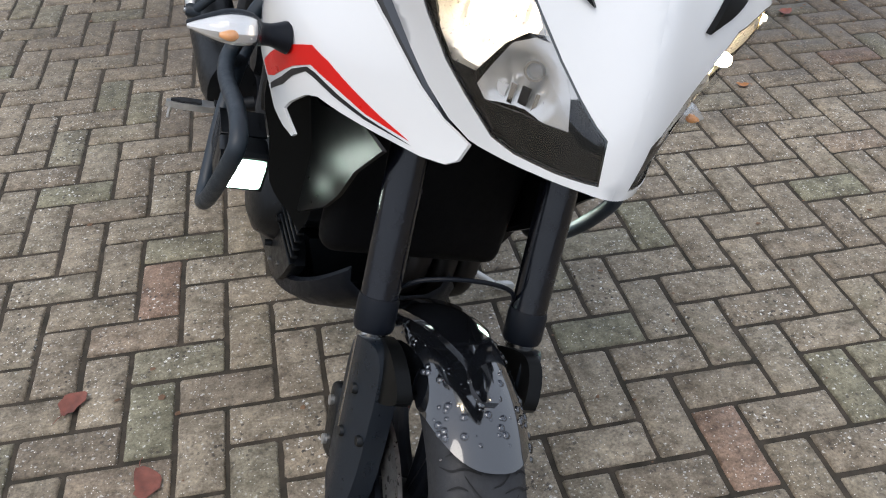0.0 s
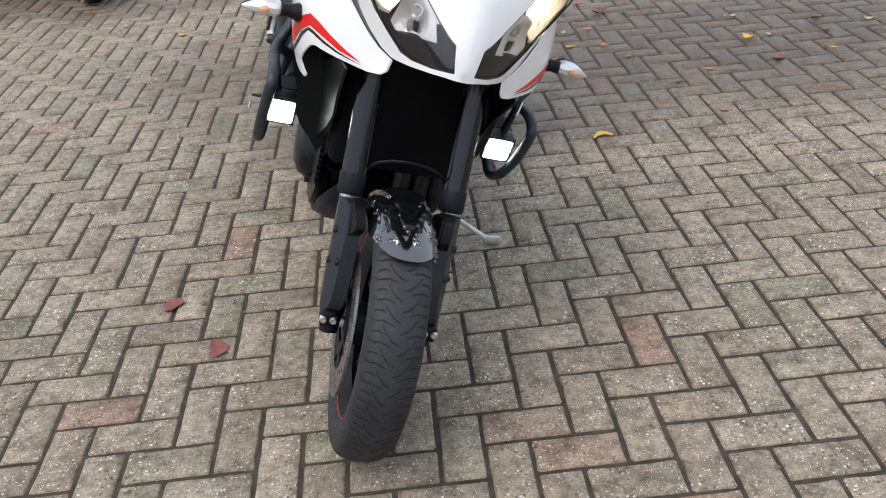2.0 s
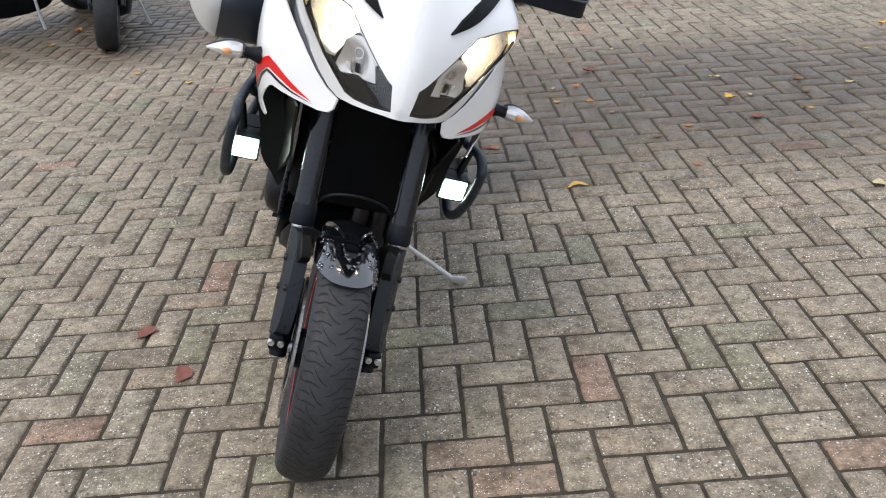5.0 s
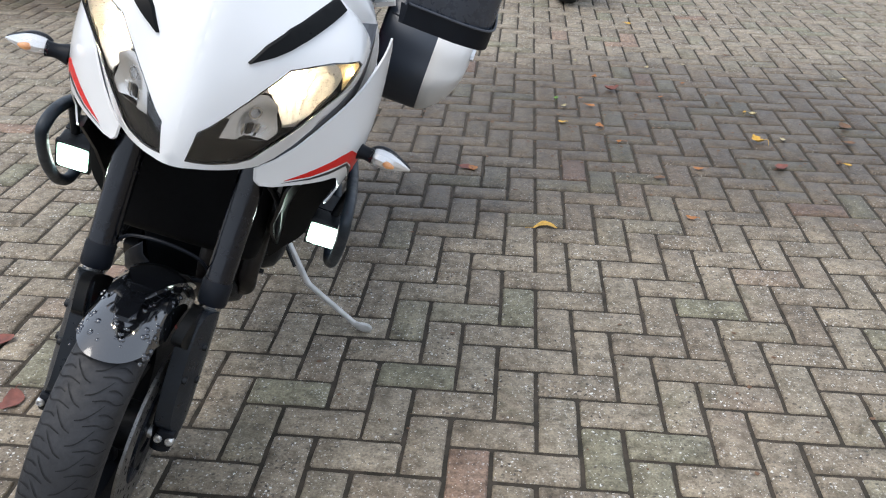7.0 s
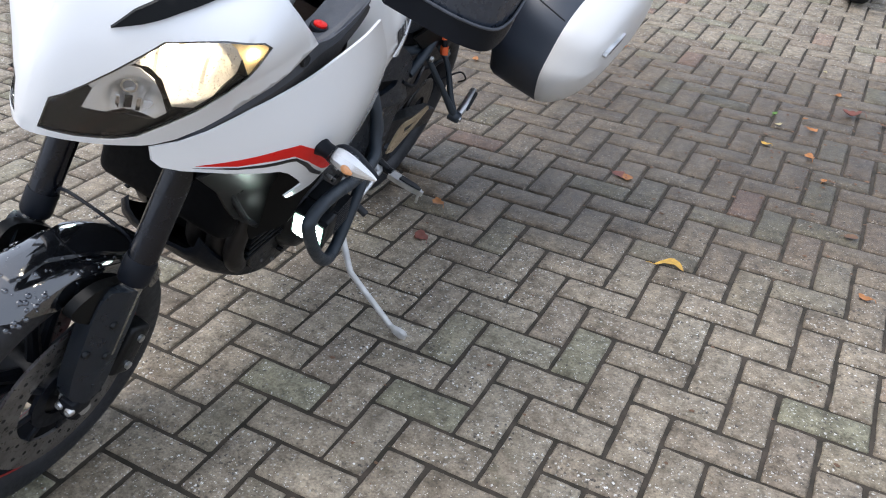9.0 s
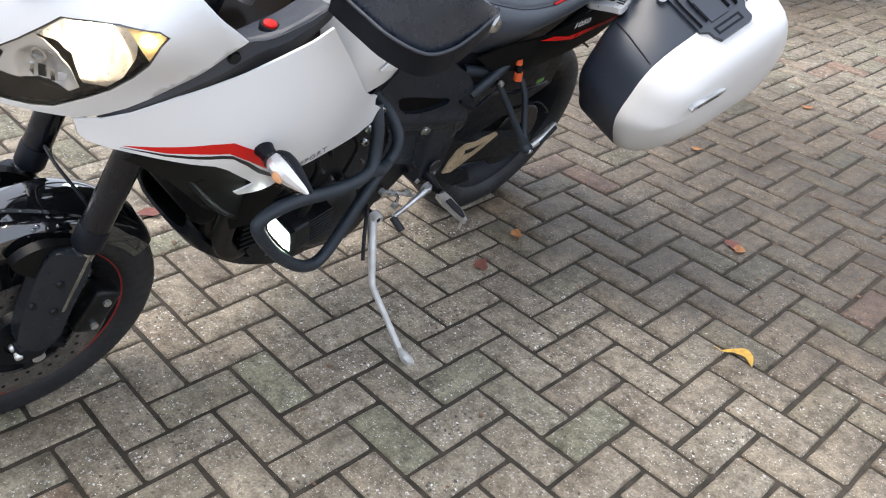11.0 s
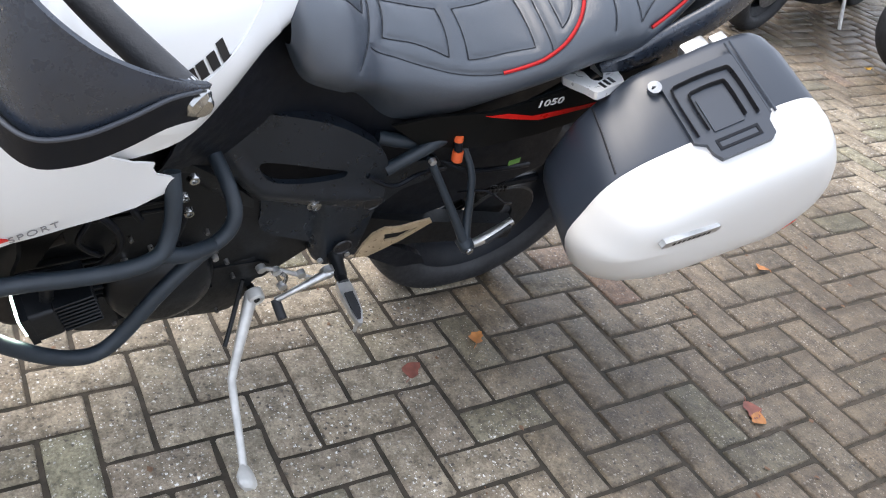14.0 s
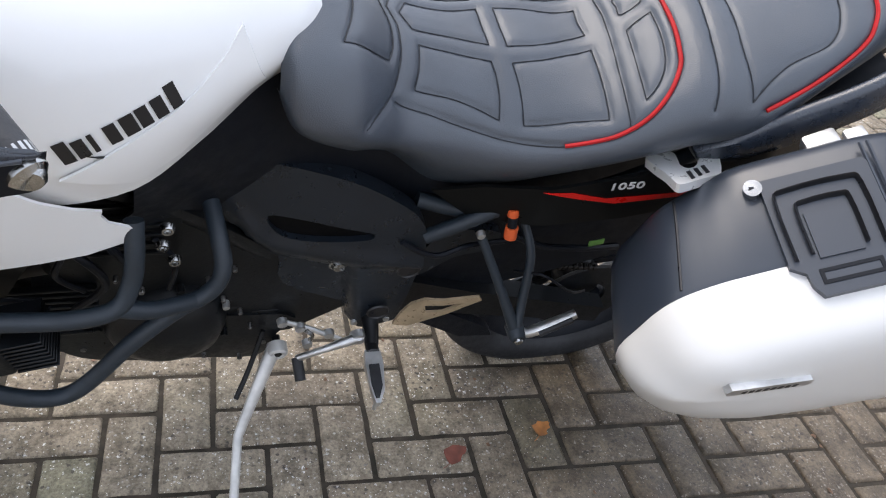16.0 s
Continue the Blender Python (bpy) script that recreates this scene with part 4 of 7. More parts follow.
for s in SIDES:
    grip_path = [(x, s * y, z) for x, y, z in BAR]
    bar = part("handlebar", tube(grip_path, 0.011, 14, 5), DARK_METAL, bike)
    part("grip", tube(grip_path[2:], [0.017, 0.0175, 0.0175], 18, 8), surface("ribbed_grip_rubber", (0.030, 0.032, 0.037), 0.6, vary=0.3, grain=0.6, grain_scale=260), bar, "black rubber grip")
    tip = Vector(grip_path[-1])
    d = (tip - Vector(grip_path[-2])).normalized()
    part("bar_end", tube([tip - d * 0.012, tip - d * 0.010, tip + d * 0.012, tip + d * 0.018], [0.015, 0.0175, 0.0175, 0.012], 20, 1), CHROME, bar, "bright bar-end weight")
    # hand guard: a broad shell in front of the grip, held at the bar end
    ways = [[(-0.529, 0.444, 1.186), (-0.495, 0.456, 1.191), (-0.455, 0.463, 1.178), (-0.412, 0.464, 1.164), (-0.372, 0.452, 1.158), (-0.348, 0.405, 1.159), (-0.343, 0.345, 1.161), (-0.341, 0.287, 1.163)],
            [(-0.534, 0.445, 1.191), (-0.500, 0.458, 1.202), (-0.460, 0.464, 1.208), (-0.415, 0.464, 1.217), (-0.375, 0.450, 1.229), (-0.352, 0.405, 1.240), (-0.345, 0.345, 1.250), (-0.340, 0.287, 1.253)],
            [(-0.529, 0.444, 1.196), (-0.495, 0.455, 1.214), (-0.460, 0.458, 1.232), (-0.420, 0.455, 1.258), (-0.385, 0.435, 1.287), (-0.365, 0.395, 1.307), (-0.358, 0.345, 1.315), (-0.352, 0.280, 1.310)]]
    rows = [crom([(x, s * y, z) for x, y, z in w], 5) for w in ways]
    rows = [list(q.reshape(-1, 3)) for q in crom([np.array(r).ravel() for r in rows], 6)]
    back = [[p + np.array((-0.004, -s * 0.003, 0.0)) for p in r] for r in rows]
    ring = [np.concatenate([a, b[::-1]]) for a, b in zip(rows, back)]
    hand_guard = part("hand_guard", loft(ring, True, True), GUARD_BLACK, bike, "black moulded hand guard", 45)
    low = rows[0]
    part("guard_rim", loft([[p + np.array(o) for o in ((0.004, s * 0.004, 0.004), (0.004, s * 0.004, -0.034), (-0.006, -s * 0.004, -0.036), (-0.012, -s * 0.010, 0.0))] for p in low], True, True), BLACK_PLASTIC, hand_guard, "stiff lower rim", 45)
    # the lip's grey carries the highlight that runs along the black rim
    part("guard_lip", tube([p + np.array((0.005, s * 0.005, 0.006)) for p in low], 0.0026, 8, 1), GREY_TRIM, hand_guard, "raised lip along the rim")
    part("guard_bolt", lathe([(0.0, 0.005 * s), (0.011, 0.004 * s), (0.0135, 0.0), (0.0135, -0.004 * s)], (-0.527, s * 0.449, 1.171), "y", 20), CHROME, hand_guard, "bright bolt")
    part("lever", tube([(-0.39, s * 0.20, 1.215), (-0.385, s * 0.28, 1.205), (-0.41, s * 0.40, 1.19)], [0.008, 0.007, 0.006], 10, 5, True, 0.6), DARK_METAL, bike)

# ---- tank ----
def arch(x, pts, steps=4):
    """A cross-section from the lower left edge over the top to the lower right, from (y, z) points of its left half."""
    half = [tuple(p) for p in crom([(y, z) for y, z in pts] + [(-pts[-2][0], pts[-2][1])], steps)][:steps * (len(pts) - 1) + 1]
    return [(x, y, z) for y, z in half] + [(x, -y, z) for y, z in half[-2::-1]]


TANK = [(-0.415, [(0.20, 0.92), (0.225, 0.99), (0.19, 1.06), (0.10, 1.10), (0, 1.11)]),
        (-0.45, [(0.24, 0.90), (0.262, 0.99), (0.235, 1.085), (0.13, 1.145), (0, 1.16)]),
        (-0.50, [(0.252, 0.885), (0.272, 0.99), (0.235, 1.09), (0.14, 1.155), (0, 1.17)]),
        (-0.60, [(0.247, 0.905), (0.258, 0.99), (0.215, 1.095), (0.13, 1.15), (0, 1.168)]),
        (-0.68, [(0.205, 0.945), (0.222, 1.01), (0.185, 1.09), (0.115, 1.135), (0, 1.15)]),
        (-0.75, [(0.155, 0.985), (0.175, 1.03), (0.15, 1.08), (0.10, 1.115), (0, 1.125)]),
        (-0.80, [(0.125, 1.00), (0.138, 1.03), (0.125, 1.065), (0.085, 1.09), (0, 1.10)]),
        (-0.83, [(0.105, 1.01), (0.112, 1.03), (0.10, 1.05), (0.07, 1.065), (0, 1.07)])]
tank = part("fuel_tank", loft([arch(x, p) for x, p in TANK], False, False, 5), WHITE, bike, "white fuel tank with black lettering bars", 60)
tank_side = thin_plate([(x, z, y) for x, p in TANK for y, z in p[:3]])
part("filler_cap", lathe([(0.0, 0.012), (0.038, 0.012), (0.042, 0.008), (0.044, 0.0), (0.044, -0.01)], (-0.50, 0, 1.172), "z", 32), ALLOY, tank)
TANK_BAND = [(-0.525, 0.958), (-0.582, 0.992), (-0.642, 1.023), (-0.673, 1.042), (-0.705, 1.067), (-0.725, 1.09), (-0.755, 1.016), (-0.707, 0.995), (-0.655, 0.949), (-0.603, 0.93), (-0.555, 0.948)]
for s in SIDES:
    part("tank_fold", sheet(TANK_BAND, lambda a, b, d, s=s: (a, s * (tank_side(a, b) + 0.0035 - d), b), 0.012, 0.004), WHITE, tank, "raised lower fold of the tank", 25)
# the maker's name as plain slanting bars with an underline sweep
for k in range(8):
    a, b = -0.529 - 0.0163 * k, 0.9815 + 0.0066 * k
    h = 0.029 if k in (0, 7) else 0.024
    w = (0.013, 0.012, 0.005, 0.012, 0.014, 0.012, 0.012, 0.011)[k]
    bar = [(a - 0.004, b), (a - 0.004 - w, b + 0.38 * w), (a - 0.004 - w + h * 0.42, b + 0.38 * w + h * 0.9), (a - 0.004 + h * 0.42, b + h * 0.9)]
    part("lettering_bar", plate(bar, 0.0008, lambda p, q, d: (p, tank_side(p, q) + 0.0006 + d, q)), INK, tank)
sweep = crom([(-0.555, 0.990), (-0.578, 0.985), (-0.609, 0.991), (-0.634, 1.006), (-0.659, 1.034)], 8)
part("underline_sweep", tube([(a, tank_side(a, b) + 0.0004, b) for a, b in sweep], [0.0006 + 0.0016 * math.sin(math.pi * i / (len(sweep) - 1)) for i in range(len(sweep))], 6, 1), INK, tank)

# dark side panels below the tank
BELOW = [(-0.56, 0.735), (-0.597, 0.80), (-0.60, 0.90), (-0.64, 0.925), (-0.70, 0.962), (-0.76, 0.995), (-0.80, 1.02), (-0.815, 1.0), (-0.80, 0.93), (-0.87, 0.90), (-0.96, 0.855), (-1.04, 0.775),
         (-1.05, 0.68), (-0.98, 0.70), (-0.86, 0.74), (-0.75, 0.73), (-0.64, 0.70)]
below = thin_plate([(-0.60, 0.90, 0.238), (-0.70, 0.96, 0.185), (-0.80, 1.01, 0.118), (-0.56, 0.74, 0.185), (-0.64, 0.71, 0.155), (-0.75, 0.75, 0.135), (-0.87, 0.88, 0.122), (-1.0, 0.80, 0.12), (-1.04, 0.70, 0.115), (-0.86, 0.74, 0.122)])
for s in SIDES:
    part("side_cover", sheet(BELOW, lambda a, b, d, s=s: (a, s * (below(a, b) - d), b), 0.016, 0.006), BLACK_PLASTIC, bike, "matt black side cover", 50)

# ---- seat ----
SEAT = [(-0.775, [(0.155, 0.985), (0.17, 1.0), (0.14, 1.04), (0.07, 1.05), (0, 1.055)]),
        (-0.80, [(0.185, 0.94), (0.205, 0.975), (0.165, 1.04), (0.08, 1.062), (0, 1.066)]),
        (-0.87, [(0.185, 0.905), (0.208, 0.955), (0.150, 1.022), (0.075, 1.045), (0, 1.05)]),
        (-0.95, [(0.125, 0.835), (0.175, 0.90), (0.118, 0.952), (0.06, 0.985), (0, 0.99)]),
        (-1.04, [(0.125, 0.765), (0.172, 0.86), (0.128, 0.928), (0.06, 0.962), (0, 0.968)]),
        (-1.14, [(0.150, 0.785), (0.192, 0.865), (0.150, 0.922), (0.07, 0.962), (0, 0.968)]),
        (-1.24, [(0.170, 0.835), (0.215, 0.905), (0.185, 0.950), (0.09, 0.972), (0, 0.976)]),
        (-1.31, [(0.180, 0.87), (0.228, 0.945), (0.195, 1.000), (0.10, 1.018), (0, 1.02)]),
        (-1.37, [(0.185, 0.90), (0.232, 0.97), (0.205, 1.03), (0.11, 1.058), (0, 1.062)]),
        (-1.46, [(0.190, 0.935), (0.232, 1.0), (0.200, 1.052), (0.11, 1.078), (0, 1.082)]),
        (-1.58, [(0.150, 1.01), (0.192, 1.06), (0.165, 1.098), (0.09, 1.112), (0, 1.115)]),
        (-1.68, [(0.110, 1.06), (0.145, 1.09), (0.12, 1.12), (0.07, 1.128), (0, 1.13)]),
        (-1.73, [(0.07, 1.09), (0.10, 1.105), (0.08, 1.12), (0.04, 1.125), (0, 1.126)])]
seat_rows = [np.array(r).reshape(-1, 3) for r in crom([np.array(arch(x, p)).ravel() for x, p in SEAT], 10)]


def seat_row(x):
    """The seat's cross-section at x, between the two nearest rings."""
    xs = [r[0, 0] for r in seat_rows]
    i = max(0, min(len(xs) - 2, sum(1 for v in xs if v > x) - 1))
    t = min(max((xs[i] - x) / max(xs[i] - xs[i + 1], 1e-6), 0), 1)
    return seat_rows[i] * (1 - t) + seat_rows[i + 1] * t


def seat_top(x, y):
    """Height of the seat's upper face at (x, y)."""
    r = seat_row(x)
    r = r[np.argmax(r[:, 1]):len(r) - np.argmax(r[::-1, 1] * 0 - r[::-1, 1])]
    up = r[r[:, 1].argsort()]
    return float(np.interp(y, up[:, 1], up[:, 2]))


def seat_half(x):
    """Half the seat's greatest width at x."""
    return float(seat_row(x)[:, 1].max())


def seam(points, radius, material, name="stitch_line", lift=0.0):
    for s in SIDES:
        way = [(x, math.copysign(min(abs(y), 0.975 * seat_half(x)), s)) for x, y in crom([(x, s * y) for x, y in points], 6)]
        part(name, tube([(x, y, seat_top(x, y) + lift) for x, y in way], radius, 6, 1), material, seat, "red piping" if material is RED_CORD else "")


PIPING = [[(-1.188, 0.191), (-1.224, 0.199), (-1.258, 0.204), (-1.291, 0.200), (-1.317, 0.181), (-1.336, 0.151), (-1.342, 0.126), (-1.347, 0.076), (-1.348, 0.0)],
          [(-1.452, 0.227), (-1.480, 0.220), (-1.523, 0.207), (-1.568, 0.189), (-1.608, 0.167), (-1.630, 0.145), (-1.654, 0.096), (-1.665, 0.0)]]
STITCHES = [
    [(-0.943, 0.0), (-0.953, 0.03), (-0.953, 0.058), (-0.951, 0.082), (-0.938, 0.121), (-0.914, 0.161), (-0.885, 0.200)],
    [(-0.880, 0.0), (-0.877, 0.054), (-0.870, 0.087), (-0.854, 0.129)], [(-0.854, 0.129), (-0.888, 0.117), (-0.930, 0.097)], [(-0.930, 0.097), (-0.939, 0.073), (-0.940, 0.037), (-0.930, 0.0)],
    [(-0.936, 0.140), (-0.982, 0.137), (-1.026, 0.145), (-1.069, 0.155), (-1.111, 0.167), (-1.151, 0.179), (-1.188, 0.191)],
    [(-0.983, 0.054), (-1.034, 0.057), (-1.093, 0.067)], [(-1.093, 0.067), (-1.097, 0.086), (-1.099, 0.116), (-1.097, 0.144)], [(-1.097, 0.144), (-1.060, 0.129), (-1.017, 0.118), (-0.970, 0.114)], [(-0.970, 0.114), (-0.979, 0.087), (-0.983, 0.054)],
    [(-0.963, 0.0), (-0.978, 0.028)], [(-0.978, 0.028), (-1.039, 0.029), (-1.095, 0.039)], [(-1.095, 0.039), (-1.094, 0.0)],
    [(-1.125, 0.071), (-1.172, 0.068), (-1.209, 0.062), (-1.250, 0.059)], [(-1.250, 0.059), (-1.250, 0.105), (-1.248, 0.153), (-1.246, 0.179)], [(-1.246, 0.179), (-1.203, 0.167), (-1.170, 0.161), (-1.133, 0.154)], [(-1.133, 0.154), (-1.131, 0.111), (-1.125, 0.071)],
    [(-1.122, 0.0), (-1.123, 0.042)], [(-1.123, 0.042), (-1.170, 0.040), (-1.219, 0.031), (-1.250, 0.028)], [(-1.250, 0.028), (-1.248, 0.0)],
    [(-1.281, 0.0), (-1.279, 0.032), (-1.273, 0.108), (-1.270, 0.165), (-1.270, 0.199)],
    [(-1.298, 0.051), (-1.316, 0.042), (-1.332, 0.038)], [(-1.332, 0.038), (-1.331, 0.085), (-1.326, 0.124), (-1.317, 0.149), (-1.303, 0.167), (-1.291, 0.175)], [(-1.291, 0.175), (-1.293, 0.123), (-1.298, 0.051)],
    [(-1.300, 0.0), (-1.300, 0.018), (-1.325, 0.012), (-1.330, 0.0)],
    [(-1.400, 0.0), (-1.395, 0.048), (-1.387, 0.114), (-1.383, 0.161), (-1.379, 0.193), (-1.373, 0.220)],
    [(-1.434, 0.0), (-1.434, 0.075), (-1.428, 0.140), (-1.428, 0.184), (-1.429, 0.218)], [(-1.429, 0.218), (-1.460, 0.195), (-1.493, 0.178), (-1.542, 0.166), (-1.564, 0.152), (-1.579, 0.131), (-1.594, 0.089), (-1.600, 0.0)]]


def padded(rows):
    """The seat's skin, drawn in along the seams and puffed up between them."""
    grid = np.array(rows)
    du, dv = np.gradient(grid, axis=0), np.gradient(grid, axis=1)
    normal = np.cross(dv, du)
    normal /= np.linalg.norm(normal, axis=2, keepdims=True) + 1e-12
    if normal[len(grid) // 2, grid.shape[1] // 2, 2] < 0:
        normal = -normal
    line = np.array([(x, s * y, seat_top(x, s * y)) for way in STITCHES + PIPING for x, y in crom([(x, min(y, 0.97 * seat_half(x))) for x, y in way], 10) for s in SIDES])
    flat = grid.reshape(-1, 3)
    near = np.concatenate([np.sqrt(((q[:, None] - line[None]) ** 2).sum(-1)).min(1) for q in np.array_split(flat, 60)]).reshape(grid.shape[:2])
    lift = 0.0022 * (1 - np.exp(-(near / 0.02) ** 2)) - 0.0036 * np.exp(-(near / 0.0042) ** 2)
    return grid + normal * lift[..., None]


skin = [np.array(q).reshape(-1, 3) for q in crom([np.array(arch(x, p, 14)).ravel() for x, p in SEAT], 22)]
seat = part("seat", loft([list(r) for r in padded(skin)], False, False), VINYL, bike, "stepped dark vinyl seat with red piping", 60)
for way in PIPING:
    seam(way, 0.0034, RED_CORD, "piping", 0.0005)
for way in STITCHES:
    seam(way, 0.0009, THREAD, "stitch_line", -0.0016)

# ---- tail: black panels with a red line, grab rails, tail unit ----
TAIL = [(-1.03, 0.765), (-1.10, 0.80), (-1.196, 0.825), (-1.277, 0.86), (-1.36, 0.90), (-1.46, 0.935), (-1.60, 1.02), (-1.72, 1.08), (-1.73, 1.05), (-1.60, 0.96), (-1.49, 0.85), (-1.42, 0.79), (-1.34, 0.755), (-1.22, 0.72), (-1.10, 0.715)]


def on_tail(s, lift=0.0):
    return lambda a, b, d: (a, s * (0.185 + 0.05 * math.sin((a + 1.03) * -2.6) - 0.26 * max(0, -a - 1.5) + 0.12 * (b - 0.85) + lift - d - 0.03 * max(0, a + 1.2) * 5), b)


TAIL_RED = [(-1.186, 0.815), (-1.232, 0.822), (-1.290, 0.813), (-1.355, 0.828), (-1.510, 0.865), (-1.51, 0.857), (-1.359, 0.814), (-1.310, 0.800), (-1.25, 0.806)]
for s in SIDES:
    panel = part("tail_panel", sheet(TAIL, on_tail(s), 0.014, 0.006), SATIN, bike, "satin black tail panel with a red line", 50)
    part("red_line", sheet(TAIL_RED, on_tail(s, 0.0012), 0.01, 0.0008), RED, panel)
    text = bpy.data.curves.new("model_number", "FONT")
    text.body, text.size, text.extrude, text.align_x, text.space_character = "1050", 0.027, 0.0004, "LEFT", 1.04
    text.offset = 0.0005
    text.materials.append(PRINT)
    tob = new("model_number", text)
    tob.parent = panel
    p0, p1 = on_tail(s, 0.0056)(-1.279, 0.8420, 0), on_tail(s, 0.0056)(-1.336, 0.8560, 0)
    if s < 0:
        p0, p1 = p1, p0
    ax = (Vector(p1) - Vector(p0)).normalized()
    nz = Vector((0, s, -0.12 * s)).normalized()
    nz = (nz - ax * nz.dot(ax)).normalized()
    ay = nz.cross(ax)
    tob.matrix_basis = Matrix(((ax.x, ay.x, nz.x, p0[0]), (ax.y, ay.y, nz.y, p0[1]), (ax.z, ay.z, nz.z, p0[2]), (0, 0, 0, 1)))
    # forked mount: base by the pannier, two prongs reaching in under the seat
    FORK = [(-0.0141, 0.0088), (0.0095, -0.0105), (0.0289, -0.0081), (0.035, 0.0157), (0.0172, 0.0478), (0.022, 0.0625), (0.041, 0.0582), (0.0692, 0.0301), (0.0862, -0.0073), (0.1106, -0.0182), (0.116, 0.0011),
            (0.0855, 0.0577), (0.0560, 0.0930), (0.0480, 0.0965), (0.0099, 0.0960), (-0.0180, 0.0965), (-0.0260, 0.0900), (-0.0194, 0.0614)]

    def on_mount(u, v, h, s=s):
        return (-1.364 + 0.028 - 0.976 * u - 0.1734 * v + 0.132 * h, s * (0.163 + 0.034 - 0.2122 * u + 0.8939 * v - 0.3948 * h), 0.863 + 0.030 + 0.0495 * u + 0.4133 * v + 0.9092 * h)
    rail = part("pannier_mount", plate(smooth_outline(FORK, 2), 0.014, lambda a, b, h: on_mount(a, b, h - 0.010)), MOUNT, bike, "forked bright alloy bracket", 30)
    for k in range(3):
        u = 0.0122 + 0.0155 * k
        part("slot", plate([(u - 0.003, 0.070 - 0.002 * k), (u + 0.004, 0.070 - 0.002 * k), (u - 0.004, 0.091 - 0.002 * k), (u - 0.011, 0.091 - 0.002 * k)], 0.001, lambda a, b, h: on_mount(a, b, h + 0.0042)), INK, rail, "", 38)
    way = crom([(-1.390, s * 0.212, 0.925), (-1.45, s * 0.228, 0.955), (-1.52, s * 0.235, 1.004), (-1.617, s * 0.235, 1.070), (-1.70, s * 0.205, 1.122), (-1.745, s * 0.12, 1.140)], 6)
    wide = [0.010 + 0.026 * min(1, i / len(way) * 3.2) - 0.012 * max(0, i / len(way) - 0.7) for i in range(len(way))]
    part("grab_rail", loft([[p + np.array((0.55 * w * q, s * 0.011 * h, 0.83 * w * q)) for q, h in ((-1, -0.4), (-0.8, -1), (0.8, -1), (1, -0.4), (1, 0.4), (0.8, 1), (-0.8, 1), (-1, 0.4))] for p, w in zip(way, wide)]), GUARD_BLACK, bike, "broad black grab rail", 50)
part("tail_unit", loft([[(-1.42, -0.12, 0.86), (-1.42, 0.12, 0.86), (-1.42, 0.14, 0.96), (-1.42, -0.14, 0.96)], [(-1.62, -0.10, 0.93), (-1.62, 0.10, 0.93), (-1.62, 0.12, 1.05), (-1.62, -0.12, 1.05)],
                        [(-1.82, -0.07, 1.02), (-1.82, 0.07, 1.02), (-1.82, 0.08, 1.10), (-1.82, -0.08, 1.10)]]), BLACK_PLASTIC, bike)
part("tail_bracket", block((0.20, 0.30, 0.03), 0.008, pose(-1.66, 0, 0.975, 0, 24, 0)), BLACK_PLASTIC, bike)
part("inner_mudguard", loft([[(-0.98, -0.11, 0.50), (-0.98, 0.11, 0.50), (-0.98, 0.12, 0.82), (-0.98, -0.12, 0.82)], [(-1.18, -0.12, 0.62), (-1.18, 0.12, 0.62), (-1.18, 0.14, 0.83), (-1.18, -0.14, 0.83)],
                             [(-1.42, -0.12, 0.70), (-1.42, 0.12, 0.70), (-1.42, 0.14, 0.90), (-1.42, -0.14, 0.90)], [(-1.66, -0.11, 0.80), (-1.66, 0.11, 0.80), (-1.66, 0.12, 1.00), (-1.66, -0.12, 1.00)]]), BLACK_PLASTIC, bike, "black inner mudguard")
part("rear_hugger", loft([[AXLE_R + Vector(((0.345 + h) * math.cos(a), y, (0.345 + h) * math.sin(a))) for y, h in ((-0.1, 0), (0.1, 0), (0.1, 0.006), (-0.1, 0.006))] for a in (radians(q) for q in range(20, 131, 8))]), BLACK_PLASTIC, bike, "black rear mudguard")

# ---- panniers ----
CASE = [(-1.258, 0.73), (-1.260, 0.805), (-1.276, 0.875), (-1.314, 0.926), (-1.38, 0.968), (-1.47, 1.018), (-1.575, 1.070), (-1.635, 1.068), (-1.705, 1.0), (-1.728, 0.915), (-1.70, 0.815), (-1.60, 0.705), (-1.50, 0.64), (-1.42, 0.61), (-1.33, 0.635)]
case_c = Vector((-1.49, 0.84))


def case_ring(s, y, grow, low=None):
    """One contour of the case; low draws its under side in, and the case splays outward to the rear."""
    out = []
    for q in smooth_outline(CASE, 4):
        d = Vector(q) - case_c
        g = grow if low is None or d.y > 0 else grow + (low - grow) * min(1, -d.y / 0.12)
        fall = 0.12 * max(0, y - 0.34) * min(1, max(0, d.y * grow) / 0.08)
        tuck = 0.32 * max(0, 0.447 - y) * min(1, max(0, d.x - 0.10) / 0.08)
        out.append((case_c.x + d.x * grow - tuck, s * (y + 0.10 * (-1.36 - case_c.x - d.x * grow)), case_c.y + d.y * g - fall))
    return out


def on_case(s, x, y):
    """A point of the case's upper edge over the front slope."""
    q = smooth_outline(CASE, 4)
    q = q[:len(q) // 2]
    flat = x + 0.32 * max(0, 0.447 - y)
    z = float(np.interp(-flat, [-p[0] for p in q], [p[1] for p in q]))
    return (x, s * (y + 0.10 * (-1.36 - flat)), z - 0.12 * max(0, y - 0.34) * min(1, max(0, z - case_c.y) / 0.08) + 0.0006)


